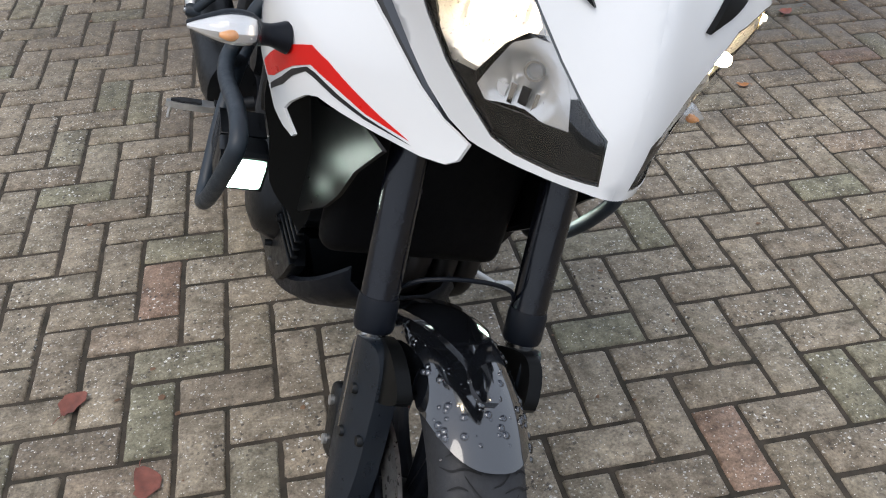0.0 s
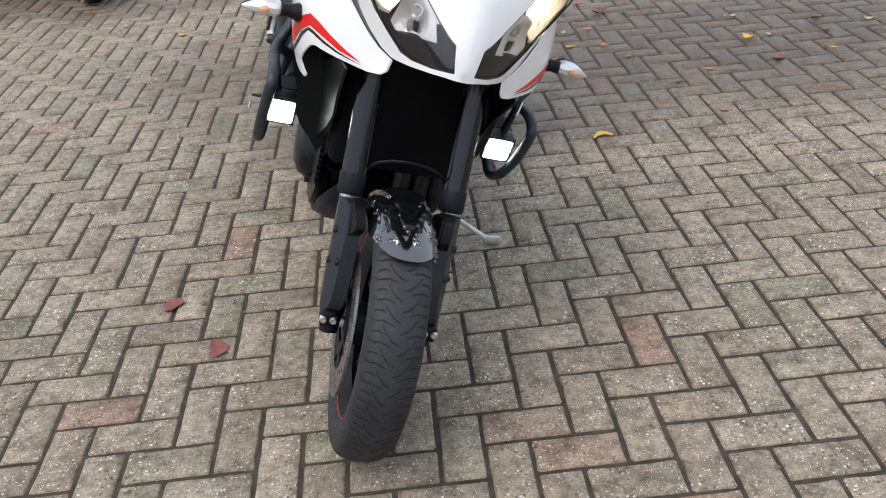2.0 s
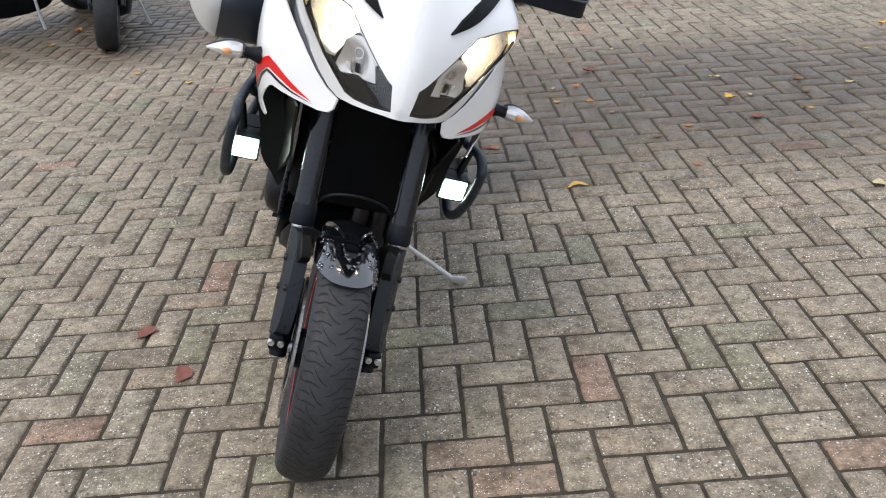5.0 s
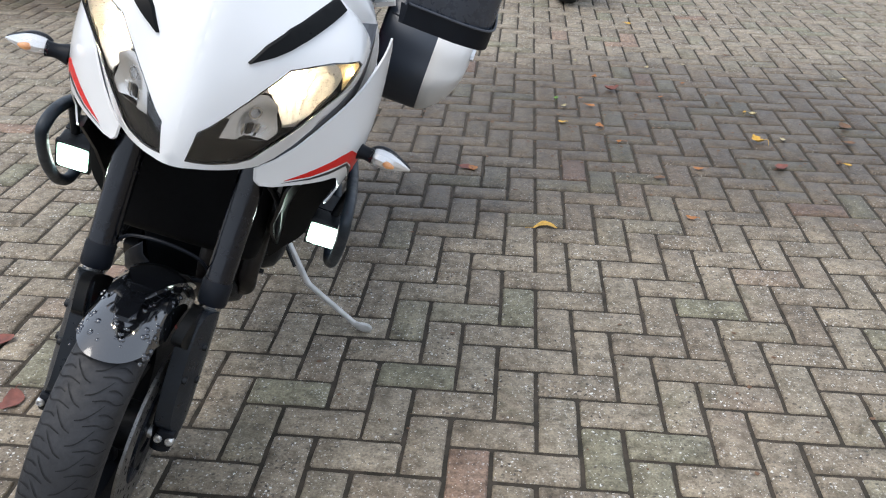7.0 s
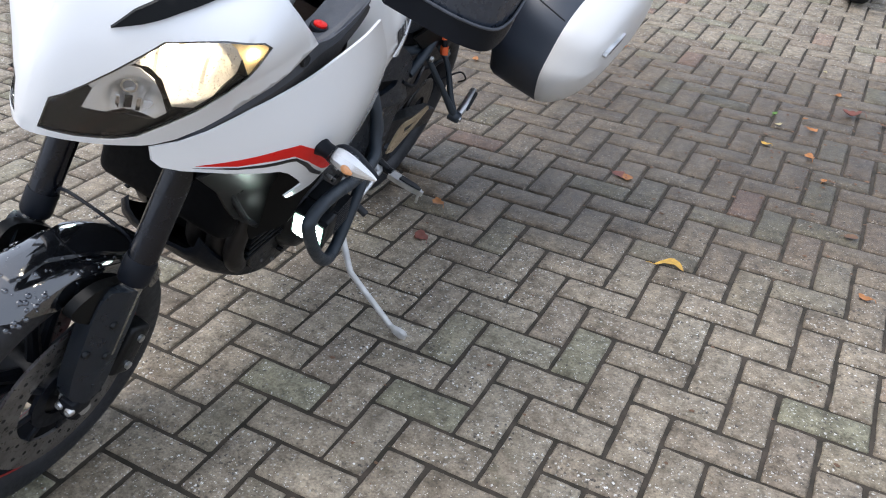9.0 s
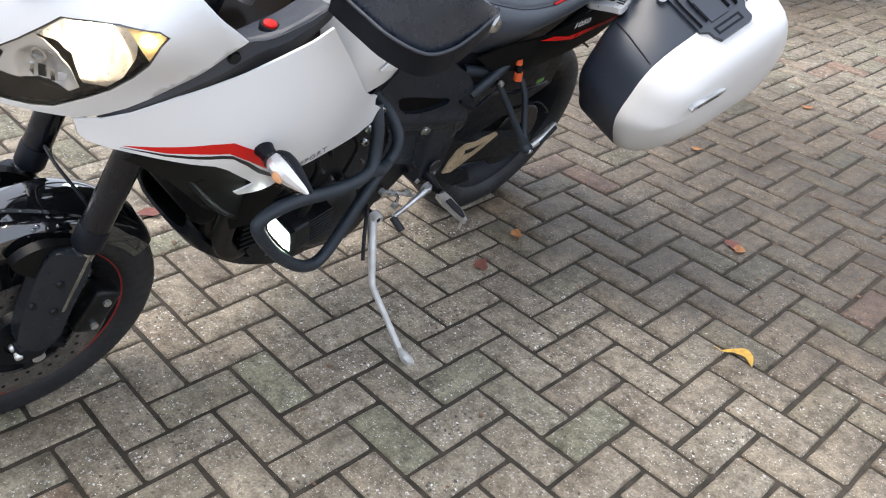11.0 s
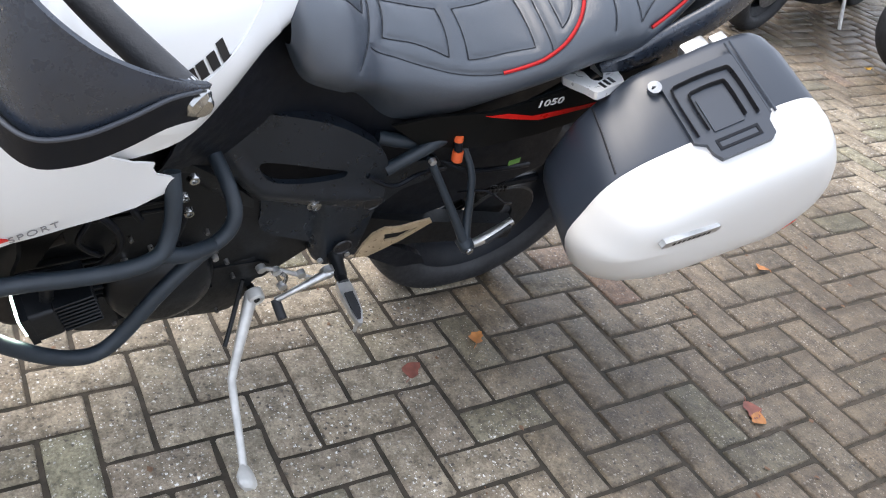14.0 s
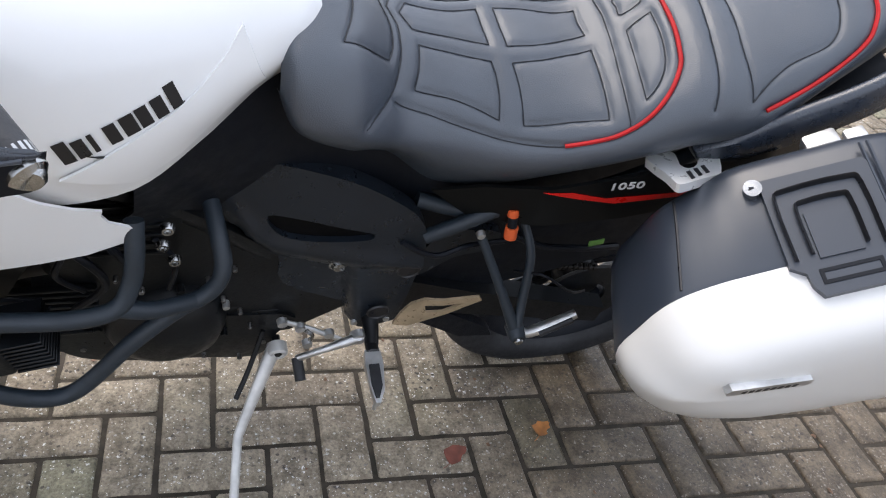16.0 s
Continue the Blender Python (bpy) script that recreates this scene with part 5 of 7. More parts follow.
def case_frame(s):
    """A frame on the lid's slope: along it to the rear, outward, and out of it."""
    ax, ay = Vector((-0.885, s * 0.09, 0.465)), Vector((0, s, -0.12 * 1.0))
    ax, ay = ax.normalized(), (ay - ax * ay.dot(ax)).normalized()
    nz = ax.cross(ay)
    if nz.z < 0:
        nz = -nz
    o = Vector((-1.394, s * 0.338, 0.984))
    return lambda a, b, h: o + ax * a + ay * b + nz * h


for s in SIDES:
    shell = part("pannier", loft([case_ring(s, y, g) for y, g in ((0.275, 0.90), (0.285, 0.965), (0.30, 0.99), (0.34, 1.0), (0.444, 1.0), (0.449, 0.99))]), CASE_BLACK, bike, "white and black hard pannier", 45)
    part("pannier_lid", loft([case_ring(s, y, g, w) for y, g, w in ((0.447, 0.985, 0.985), (0.452, 1.003, 1.0), (0.487, 1.0, 0.93), (0.517, 0.97, 0.80), (0.538, 0.925, 0.66), (0.553, 0.86, 0.52), (0.562, 0.74, 0.40), (0.567, 0.50, 0.27), (0.569, 0.15, 0.08))]), WHITE_CASE, shell, "pearl white pannier lid", 60)
    at = case_frame(s)
    HATCH = [(0.022, -0.02), (0.16, -0.02), (0.168, -0.01), (0.168, 0.112), (0.158, 0.124), (0.156, 0.150), (0.145, 0.158), (0.052, 0.158), (0.042, 0.142), (0.040, 0.124), (0.022, 0.112)]
    hatch = part("latch_plate", plate(HATCH, 0.022, lambda a, b, h: at(a - 0.013, b + 0.012, h - 0.018)), CASE_BLACK, shell, "moulded black latch plate", 30)
    # flat black strips: the shade in the moulded grooves is put into their colour
    for way in ([(0.034, 0.105), (0.034, 0.018), (0.05, 0.004), (0.13, 0.004), (0.146, 0.018), (0.146, 0.105)], [(0.056, 0.10), (0.056, 0.036), (0.066, 0.026), (0.115, 0.026), (0.125, 0.036), (0.125, 0.10)]):
        part("latch_groove", tube([at(a - 0.013, b + 0.012, 0.0042) for a, b in way], 0.0095, 8, 3, True, 0.25), INK, hatch)
    part("latch_pad", plate([(0.062, 0.042), (0.119, 0.042), (0.119, 0.108), (0.062, 0.108)], 0.005, lambda a, b, h: at(a - 0.013, b + 0.012, h + 0.002)), CASE_BLACK, hatch)
    part("finger_slot", plate([(0.055, 0.122), (0.135, 0.122), (0.135, 0.143), (0.055, 0.143)], 0.002, lambda a, b, h: at(a - 0.013, b + 0.012, h + 0.0035), holes=[[(0.06, 0.127), (0.13, 0.127), (0.13, 0.138), (0.06, 0.138)]]), BLACK_PLASTIC, hatch)
    lock = part("lock", tube([at(0.0, 0.0, -0.006), at(0.0, 0.0, 0.006)], 0.0125, 22, 1), CHROME, shell, "round bright lock")
    part("key_slot", block((0.012, 0.0025, 0.001), 0, Matrix.Translation(at(0, 0, 0.0064))), INK, lock)
    part("lid_line", tube([on_case(s, -1.288 - 0.32 * (0.447 - y), y) for y in (0.295, 0.32, 0.35, 0.38, 0.41, 0.44)], 0.0022, 6, 3), INK, shell)
    for b in (0.154, 0.164):
        part("lid_rib", tube([at(b, -0.03, 0.002), at(b, 0.125, 0.002)], 0.003, 6, 1), CASE_BLACK, shell)
    # badge: a bright bar with plain bars for the name
    dx, dz = -0.955, 0.295

    def badge_at(a, b, h, s=s):
        return (-1.327 + dx * a, s * (0.559 + h + 0.10 * a), 0.845 + dz * a + b)
    badge = part("badge", plate([(0.0, -0.007), (0.108, -0.007), (0.112, 0.0), (0.108, 0.009), (0.0, 0.009), (-0.004, 0.0)], 0.011, badge_at, 0.003), ALLOY, shell, "bright badge strip", 30)
    for k in range(8):
        a = 0.018 + k * 0.0098
        part("lettering_bar", plate([(a, -0.0050), (a + 0.0060, -0.0050), (a + 0.0066, 0.0016), (a + 0.0006, 0.0016)], 0.0008, lambda p, q, h: badge_at(p, q, h + 0.0106)), INK, badge)
    part("reflector_strip", tube([(-1.578, s * 0.577, 0.781), (-1.610, s * 0.577, 0.783), (-1.653, s * 0.581, 0.804), (-1.672, s * 0.585, 0.830), (-1.668, s * 0.591, 0.850)], [0.001, 0.002, 0.003, 0.0028, 0.001], 8, 4), RED, shell, "red reflector strip")
    bracket = part("pannier_bracket", block((0.05, 0.04, 0.030), 0.006, Matrix.Translation((-1.525, s * 0.285, 1.010)) @ Matrix.Rotation(radians(28), 4, "Y")), ALLOY, bike, "bright alloy pannier bracket")
    part("bracket_foot", block((0.030, 0.028, 0.012), 0.004, Matrix.Translation((-1.56, s * 0.292, 1.040)) @ Matrix.Rotation(radians(28), 4, "Y")), ALLOY, bracket)

# ---- engine, frame and running gear ----
part("engine_block", loft([[(-0.44, -0.14, 0.50), (-0.44, 0.14, 0.50), (-0.46, 0.15, 0.80), (-0.46, -0.15, 0.80)], [(-0.60, -0.155, 0.36), (-0.60, 0.155, 0.36), (-0.60, 0.16, 0.84), (-0.60, -0.16, 0.84)],
                           [(-0.85, -0.15, 0.37), (-0.85, 0.15, 0.37), (-0.85, 0.12, 0.80), (-0.85, -0.12, 0.80)], [(-1.02, -0.11, 0.42), (-1.02, 0.11, 0.42), (-1.02, 0.10, 0.74), (-1.02, -0.10, 0.74)]]), DARK_METAL, bike, "black engine")
part("oil_sump", loft([[(-0.46, -0.09, 0.36), (-0.46, 0.09, 0.36), (-0.46, 0.12, 0.45), (-0.46, -0.12, 0.45)], [(-0.60, -0.10, 0.27), (-0.60, 0.10, 0.27), (-0.60, 0.14, 0.42), (-0.60, -0.14, 0.42)],
                       [(-0.72, -0.09, 0.29), (-0.72, 0.09, 0.29), (-0.72, 0.14, 0.42), (-0.72, -0.14, 0.42)]], True, True, 3), DARK_METAL, bike)
LOWER = [(-0.46, 0.43), (-0.477, 0.345), (-0.544, 0.303), (-0.62, 0.290), (-0.70, 0.272), (-0.775, 0.250), (-0.808, 0.268), (-0.826, 0.36), (-0.83, 0.43)]
for s in SIDES:
    part("lower_casing", sheet(smooth_outline(LOWER, 3), lambda a, b, d, s=s: (a, s * (0.132 + 0.020 * math.sin(min(1, max(0, (b - 0.24) / 0.12)) * 1.57) - d), b), 0.014, 0.03), DARK_METAL, bike, "black lower engine casing", 50)
    for x, z in ((-0.50, 0.360), (-0.56, 0.325), (-0.70, 0.300), (-0.765, 0.282), (-0.805, 0.335)):
        part("casing_bolt", lathe([(0.0, s * 0.001), (0.002, s * 0.001), (0.0025, s * 0.004), (0.0045, s * 0.004), (0.005, -s * 0.006)], (x, s * 0.151, z), "y", 10), DISC_STEEL, bike)
    part("clutch_cover" if s < 0 else "alternator_cover", lathe([(0.0, s * 0.052), (0.055, s * 0.05), (0.085, s * 0.036), (0.098, s * 0.012), (0.10, 0.0), (0.10, -s * 0.03)], (-0.635, s * 0.15, 0.44), "y", 40), DARK_METAL, bike, "round black engine cover")
    for k in range(7):
        a = 2 * math.pi * k / 7
        part("cover_bolt", lathe([(0.0, s * 0.004), (0.006, s * 0.004), (0.0065, 0), (0.0065, -s * 0.01)], (-0.635 + 0.107 * math.cos(a), s * 0.163, 0.44 + 0.107 * math.sin(a)), "y", 10), ALLOY if k % 2 else DARK_METAL, bike)
    # ribbed lower casing by the front
    for k in range(9):
        part("cooling_rib", block((0.13, 0.012, 0.006), 0.002, pose(-0.47, s * 0.155, 0.43 + 0.016 * k)), DARK_METAL, bike)
SPROCKET = [(-0.708, 0.795), (-0.730, 0.832), (-0.787, 0.838), (-0.885, 0.815), (-0.958, 0.777), (-1.012, 0.730), (-1.036, 0.650), (-1.033, 0.463), (-1.024, 0.425), (-0.942, 0.416), (-0.924, 0.476), (-0.814, 0.534), (-0.798, 0.620), (-0.738, 0.690), (-0.700, 0.755)]
ARM_LOW = [(-0.70, 0.735), (-0.73, 0.71), (-0.754, 0.677), (-0.783, 0.65), (-0.837, 0.636), (-0.896, 0.619), (-0.97, 0.605), (-1.06, 0.58)]


def eased(v):
    v = max(0.0, min(1.0, v))
    return v * v * (3 - 2 * v)


def on_cover(a, b, d):
    """The cover's face: a rounded arm under the slot, and below it a sunk field that ends at an upright groove."""
    low = float(np.interp(-a, [-p[0] for p in ARM_LOW], [p[1] for p in ARM_LOW]))
    sunk = 0.020 * eased((low - b) / 0.010) * eased((a + 0.914 + (0.587 - b) * 0.205) / 0.010)
    arm = 0.013 * math.exp(-((b - low - 0.030) / 0.020) ** 2) * eased((-0.70 - a) / 0.05)
    groove = 0.012 * math.exp(-((a + 0.912 + (0.587 - b) * 0.205) / 0.007) ** 2) * eased((low + 0.005 - b) / 0.01)
    return (a - 0.012, 0.150 + 0.02 * math.sin((a + 0.73) * -7) - 0.16 * max(0, b - 0.72) + arm - sunk - groove - d, b - 0.02)


RECESS = smooth_outline([(-0.772, 0.740), (-0.81, 0.738), (-0.864, 0.726), (-0.93, 0.708), (-0.940, 0.698), (-0.928, 0.688), (-0.869, 0.686), (-0.805, 0.696), (-0.778, 0.715)], 3)
cover = part("sprocket_cover", sheet(smooth_outline(SPROCKET, 3), on_cover, 0.007, 0.03, [RECESS]), COVER, bike, "black moulded sprocket cover with a slot", 60)
part("cover_slot", sheet(RECESS, lambda a, b, d: on_cover(a, b, d + 0.012), 0.015, 0.003), SHADED_METAL, cover)
part("cover_bolt", lathe([(0.0, 0.012), (0.010, 0.011), (0.012, 0.006), (0.016, 0.004), (0.016, -0.004)], (-0.904, 0.166, 0.604), "y", 16), CHROME, cover, "bright bolt")
part("cover_recess", lathe([(0.0, 0.001), (0.017, 0.001), (0.019, 0.003), (0.021, 0.0)], (-1.026, 0.178, 0.588), "y", 22), INK, cover)
part("cover_recess", lathe([(0.0, 0.001), (0.017, 0.001), (0.019, 0.003), (0.021, 0.0)], (-0.997, 0.177, 0.455), "y", 22), INK, cover)
for x, z in ((-0.962, 0.408), (-1.022, 0.413)):
    part("cover_screw", lathe([(0.0, 0.003), (0.006, 0.003), (0.007, -0.003)], (x, 0.168, z), "y", 12), ALLOY, cover)
for s in SIDES:
    part("frame_spar", tube([(-0.30, s * 0.10, 0.92), (-0.50, s * 0.165, 0.86), (-0.66, s * 0.13, 0.72), (-0.80, s * 0.10, 0.56), (-0.90, s * 0.09, 0.42)], [0.03, 0.034, 0.036, 0.04, 0.03], 12, 6, True, 0.6), DARK_METAL, bike, "black frame spar")
    part("subframe_rail", tube([(-1.02, s * 0.13, 0.72), (-1.15, s * 0.15, 0.71), (-1.35, s * 0.16, 0.79), (-1.60, s * 0.14, 0.93)], 0.014, 10, 5), CRASH_TUBE, bike)
    part("frame_cross_tube", tube([(-1.04, s * 0.165, 0.665), (-1.09, s * 0.168, 0.70), (-1.15, s * 0.165, 0.735)], 0.013, 10, 4), CRASH_TUBE, bike)
    # crash bars round the engine
    upper = [(x, s * y, z) for x, y, z in ((-0.597, 0.235, 0.83), (-0.596, 0.258, 0.79), (-0.590, 0.275, 0.748), (-0.570, 0.294, 0.716), (-0.52, 0.302, 0.708), (-0.45, 0.305, 0.716), (-0.38, 0.306, 0.729), (-0.325, 0.307, 0.731),
             (-0.291, 0.308, 0.718), (-0.290, 0.311, 0.692), (-0.340, 0.315, 0.615), (-0.395, 0.315, 0.553), (-0.440, 0.313, 0.517), (-0.482, 0.307, 0.502), (-0.520, 0.300, 0.525), (-0.585, 0.284, 0.605), (-0.645, 0.264, 0.650),
             (-0.694, 0.248, 0.672), (-0.712, 0.232, 0.702), (-0.708, 0.200, 0.735), (-0.70, 0.15, 0.755))]
    bar = part("crash_bar", tube(upper, 0.0130, 14, 5), CRASH_TUBE, bike, "bent grey crash bar", 60)
    part("crash_bar_link", tube([(-0.572, s * 0.293, 0.714), (-0.615, s * 0.284, 0.690), (-0.668, s * 0.258, 0.664)], 0.0130, 12, 4), CRASH_TUBE, bar)
    for x, y, z in ((-0.638, 0.222, 0.790), (-0.632, 0.210, 0.735), (-0.648, 0.201, 0.685)):
        part("mount_bolt", lathe([(0.0, s * 0.001), (0.0045, s * 0.001), (0.005, s * 0.005), (0.008, s * 0.005), (0.0095, s * 0.002), (0.0105, -s * 0.004)], (x, s * y, z), "y", 16), CHROME, bar, "bright socket bolt")
    # work light clamped to the crash bar
    box = part("work_light", block((0.045, 0.074, 0.070), 0.008, Matrix.Translation((-0.408, s * 0.275, 0.618)) @ Matrix.Rotation(radians(14), 4, "Y"), 3), DARK_METAL, bike, "small square work light, lit")
    # added glowing border: imitates the green halo of glare round the lit face
    part("light_halo", block((0.004, 0.066, 0.062), 0.007, Matrix.Translation((-0.3862, s * 0.275, 0.6126)) @ Matrix.Rotation(radians(14), 4, "Y")), DIODE_HALO, box, "pale green glowing border standing for the halo of glare")
    part("light_face", block((0.004, 0.056, 0.052), 0.009, Matrix.Translation((-0.3842, s * 0.275, 0.6121)) @ Matrix.Rotation(radians(14), 4, "Y")), DIODE, box, "glowing white face")
    part("bezel", plate([(-0.037, -0.035), (0.037, -0.035), (0.037, 0.035), (-0.037, 0.035)], 0.011, lambda a, b, h, s=s: (-0.3842 + 0.970 * (h - 0.009) + 0.242 * b, s * 0.275 + a, 0.6121 - 0.242 * (h - 0.009) + 0.970 * b),
                        holes=[[(-0.0325, -0.0305), (0.0325, -0.0305), (0.0325, 0.0305), (-0.0325, 0.0305)]]), DARK_METAL, box, "black bezel")
    tilt = Matrix.Translation((-0.408, s * 0.275, 0.618)) @ Matrix.Rotation(radians(14), 4, "Y")
    part("heat_sink", block((0.050, 0.048, 0.060), 0.004, tilt @ Matrix.Translation((-0.045, 0, 0))), DARK_METAL, box)
    for k in range(8):
        part("cooling_fin", block((0.056, 0.070, 0.0035), 0.001, tilt @ Matrix.Translation((-0.048, 0, -0.033 + 0.0095 * k)), 1), DARK_METAL, box)
    part("light_clamp", tube([(-0.415, s * 0.285, 0.645), (-0.412, s * 0.300, 0.715)], 0.010, 10, 1), DARK_METAL, box)
    # shroud between the fork and the crash bar
    SHROUD = [(-0.095, 0.836), (-0.17, 0.834), (-0.245, 0.805), (-0.315, 0.775), (-0.43, 0.785), (-0.46, 0.70), (-0.42, 0.61), (-0.35, 0.575), (-0.27, 0.64), (-0.18, 0.755)]
    shroud = part("radiator_shroud", sheet(SHROUD, lambda a, b, d, s=s: (a, s * (0.165 + 0.22 * max(0, b - 0.68) + 0.14 * (-a - 0.2) - d), b), 0.016, 0.006), SATIN, bike, "satin black radiator shroud", 50)
    wing = [(0.172, 0.835), (0.255, 0.815), (0.266, 0.745), (0.247, 0.68), (0.234, 0.61), (0.20, 0.568), (0.168, 0.556)]
    part("shroud_wing", sheet(smooth_outline(wing, 3), lambda a, b, d, s=s: (-0.350 - 0.35 * (a - 0.17) - d, s * a, b), 0.014, 0.006), SATIN, shroud, "dark forward-facing wing", 50)
part("radiator", block((0.06, 0.31, 0.36), 0.028, pose(-0.335, 0, 0.715, 0, -6, 0), 4), SHADED_METAL, bike, "dark radiator")
for y in (0.050, 0.100, 0.143):
    part("exhaust_header", tube([(-0.47, y, 0.62), (-0.41, y, 0.60), (-0.378, y, 0.54), (-0.368, y, 0.47), (-0.392, y, 0.42), (-0.46, y * 0.8, 0.375), (-0.54, y * 0.6, 0.34)], 0.0215, 14, 5), BROWN, bike, "sooty exhaust header pipe")
rings = []
for x, z, w in ((-0.315, 0.440, 0.085), (-0.345, 0.395, 0.115), (-0.40, 0.345, 0.130), (-0.47, 0.297, 0.134), (-0.57, 0.250, 0.134), (-0.68, 0.236, 0.125), (-0.80, 0.262, 0.10)):
    low = [(-w - 0.006, z + 0.055), (-w, z + 0.024), (-w * 0.75, z + 0.006), (-w * 0.3, z), (w * 0.3, z), (w * 0.75, z + 0.006), (w, z + 0.024), (w + 0.006, z + 0.055)]
    rings.append([(x, y, h) for y, h in low] + [(x - 0.004, y * 0.95, h + 0.007) for y, h in low[::-1]])
part("belly_pan", loft(rings, True, True, 3), BLACK_PLASTIC, bike, "black belly pan", 50)
part("swing_arm", loft([[(-0.98, 0.075, 0.40), (-0.98, 0.125, 0.40), (-0.98, 0.125, 0.50), (-0.98, 0.075, 0.50)], [(-1.20, 0.09, 0.35), (-1.20, 0.135, 0.35), (-1.20, 0.135, 0.43), (-1.20, 0.09, 0.43)],
                        [(-1.52, 0.11, 0.29), (-1.52, 0.145, 0.29), (-1.52, 0.145, 0.345), (-1.52, 0.11, 0.345)]]), DARK_METAL, bike, "black swing arm")
part("swing_arm_pivot", lathe([(0.0, 0.13), (0.03, 0.13), (0.034, 0.12), (0.034, -0.13), (0.0, -0.13)], (-1.0, 0, 0.45), "y", 24), DARK_METAL, bike)
links = []
for k in range(46):
    x = -0.92 - 0.0125 * k
    for z0, z1 in ((0.50, 0.425), (0.38, 0.235)):
        z = z0 + (z1 - z0) * k / 46
        links.append(block((0.0105, 0.014, 0.012), 0.002, pose(x, 0.092, z), 1))
part("drive_chain", join(*links), BROWN, bike, "oily drive chain")["kind"] = "stuff"
part("chain_guide", sheet([(-1.03, 0.36), (-1.10, 0.33), (-1.22, 0.245), (-1.30, 0.235), (-1.28, 0.27), (-1.15, 0.36), (-1.05, 0.41)], lambda a, b, d: (a, 0.128 - d, b), 0.015, 0.02), BLACK_PLASTIC, bike, "black chain guide")
part("rear_sprocket", lathe([(0.05, 0.088), (0.11, 0.088), (0.115, 0.092), (0.11, 0.096), (0.05, 0.096)], AXLE_R, "y", 48, True), DARK_METAL, bike)
part("rear_shock", tube([(-0.98, 0.0, 0.74), (-1.05, 0.0, 0.52), (-1.08, 0.0, 0.42)], 0.03, 14, 3), DARK_METAL, bike)
coil = [(-0.985 - 0.065 * t, 0.04 * math.cos(t * 40), 0.72 - 0.24 * t + 0.0 + 0.035 * math.sin(t * 40) * 0.3) for t in (i / 60 for i in range(61))]
part("shock_spring", tube(coil, 0.006, 6, 1), DARK_METAL, bike)
part("silencer", loft([[Vector((x, -0.19 - 0.05 * t, z)) + Vector((0, 0.055 * math.cos(w), 0.075 * math.sin(w))) for w in (2 * math.pi * n / 20 for n in range(20))] for x, z, t in ((-1.05, 0.42, 0), (-1.10, 0.43, 0.3), (-1.50, 0.52, 1), (-1.56, 0.535, 1))]), DARK_METAL, bike, "dark silencer")

# added black sheet: stands for the dark of the gap and hides the paving
part("gap_filler", sheet([(-1.03, 0.74), (-1.20, 0.78), (-1.36, 0.80), (-1.52, 0.80), (-1.54, 0.52), (-1.40, 0.47), (-1.28, 0.43), (-1.15, 0.40), (-1.03, 0.42)], lambda a, b, d: (a, 0.112 - d, b), 0.03, 0.008), BLACK_PLASTIC, bike, "black sheet filling the shaded gap ahead of the rear wheel")
part("frame_casting", sheet(smooth_outline([(-1.060, 0.585), (-1.092, 0.632), (-1.150, 0.640), (-1.195, 0.624), (-1.181, 0.578), (-1.125, 0.560), (-1.075, 0.512), (-1.045, 0.512)], 3), lambda a, b, d: (a, 0.138 - d, b), 0.015, 0.02), COVER, bike, "dark frame casting", 50)

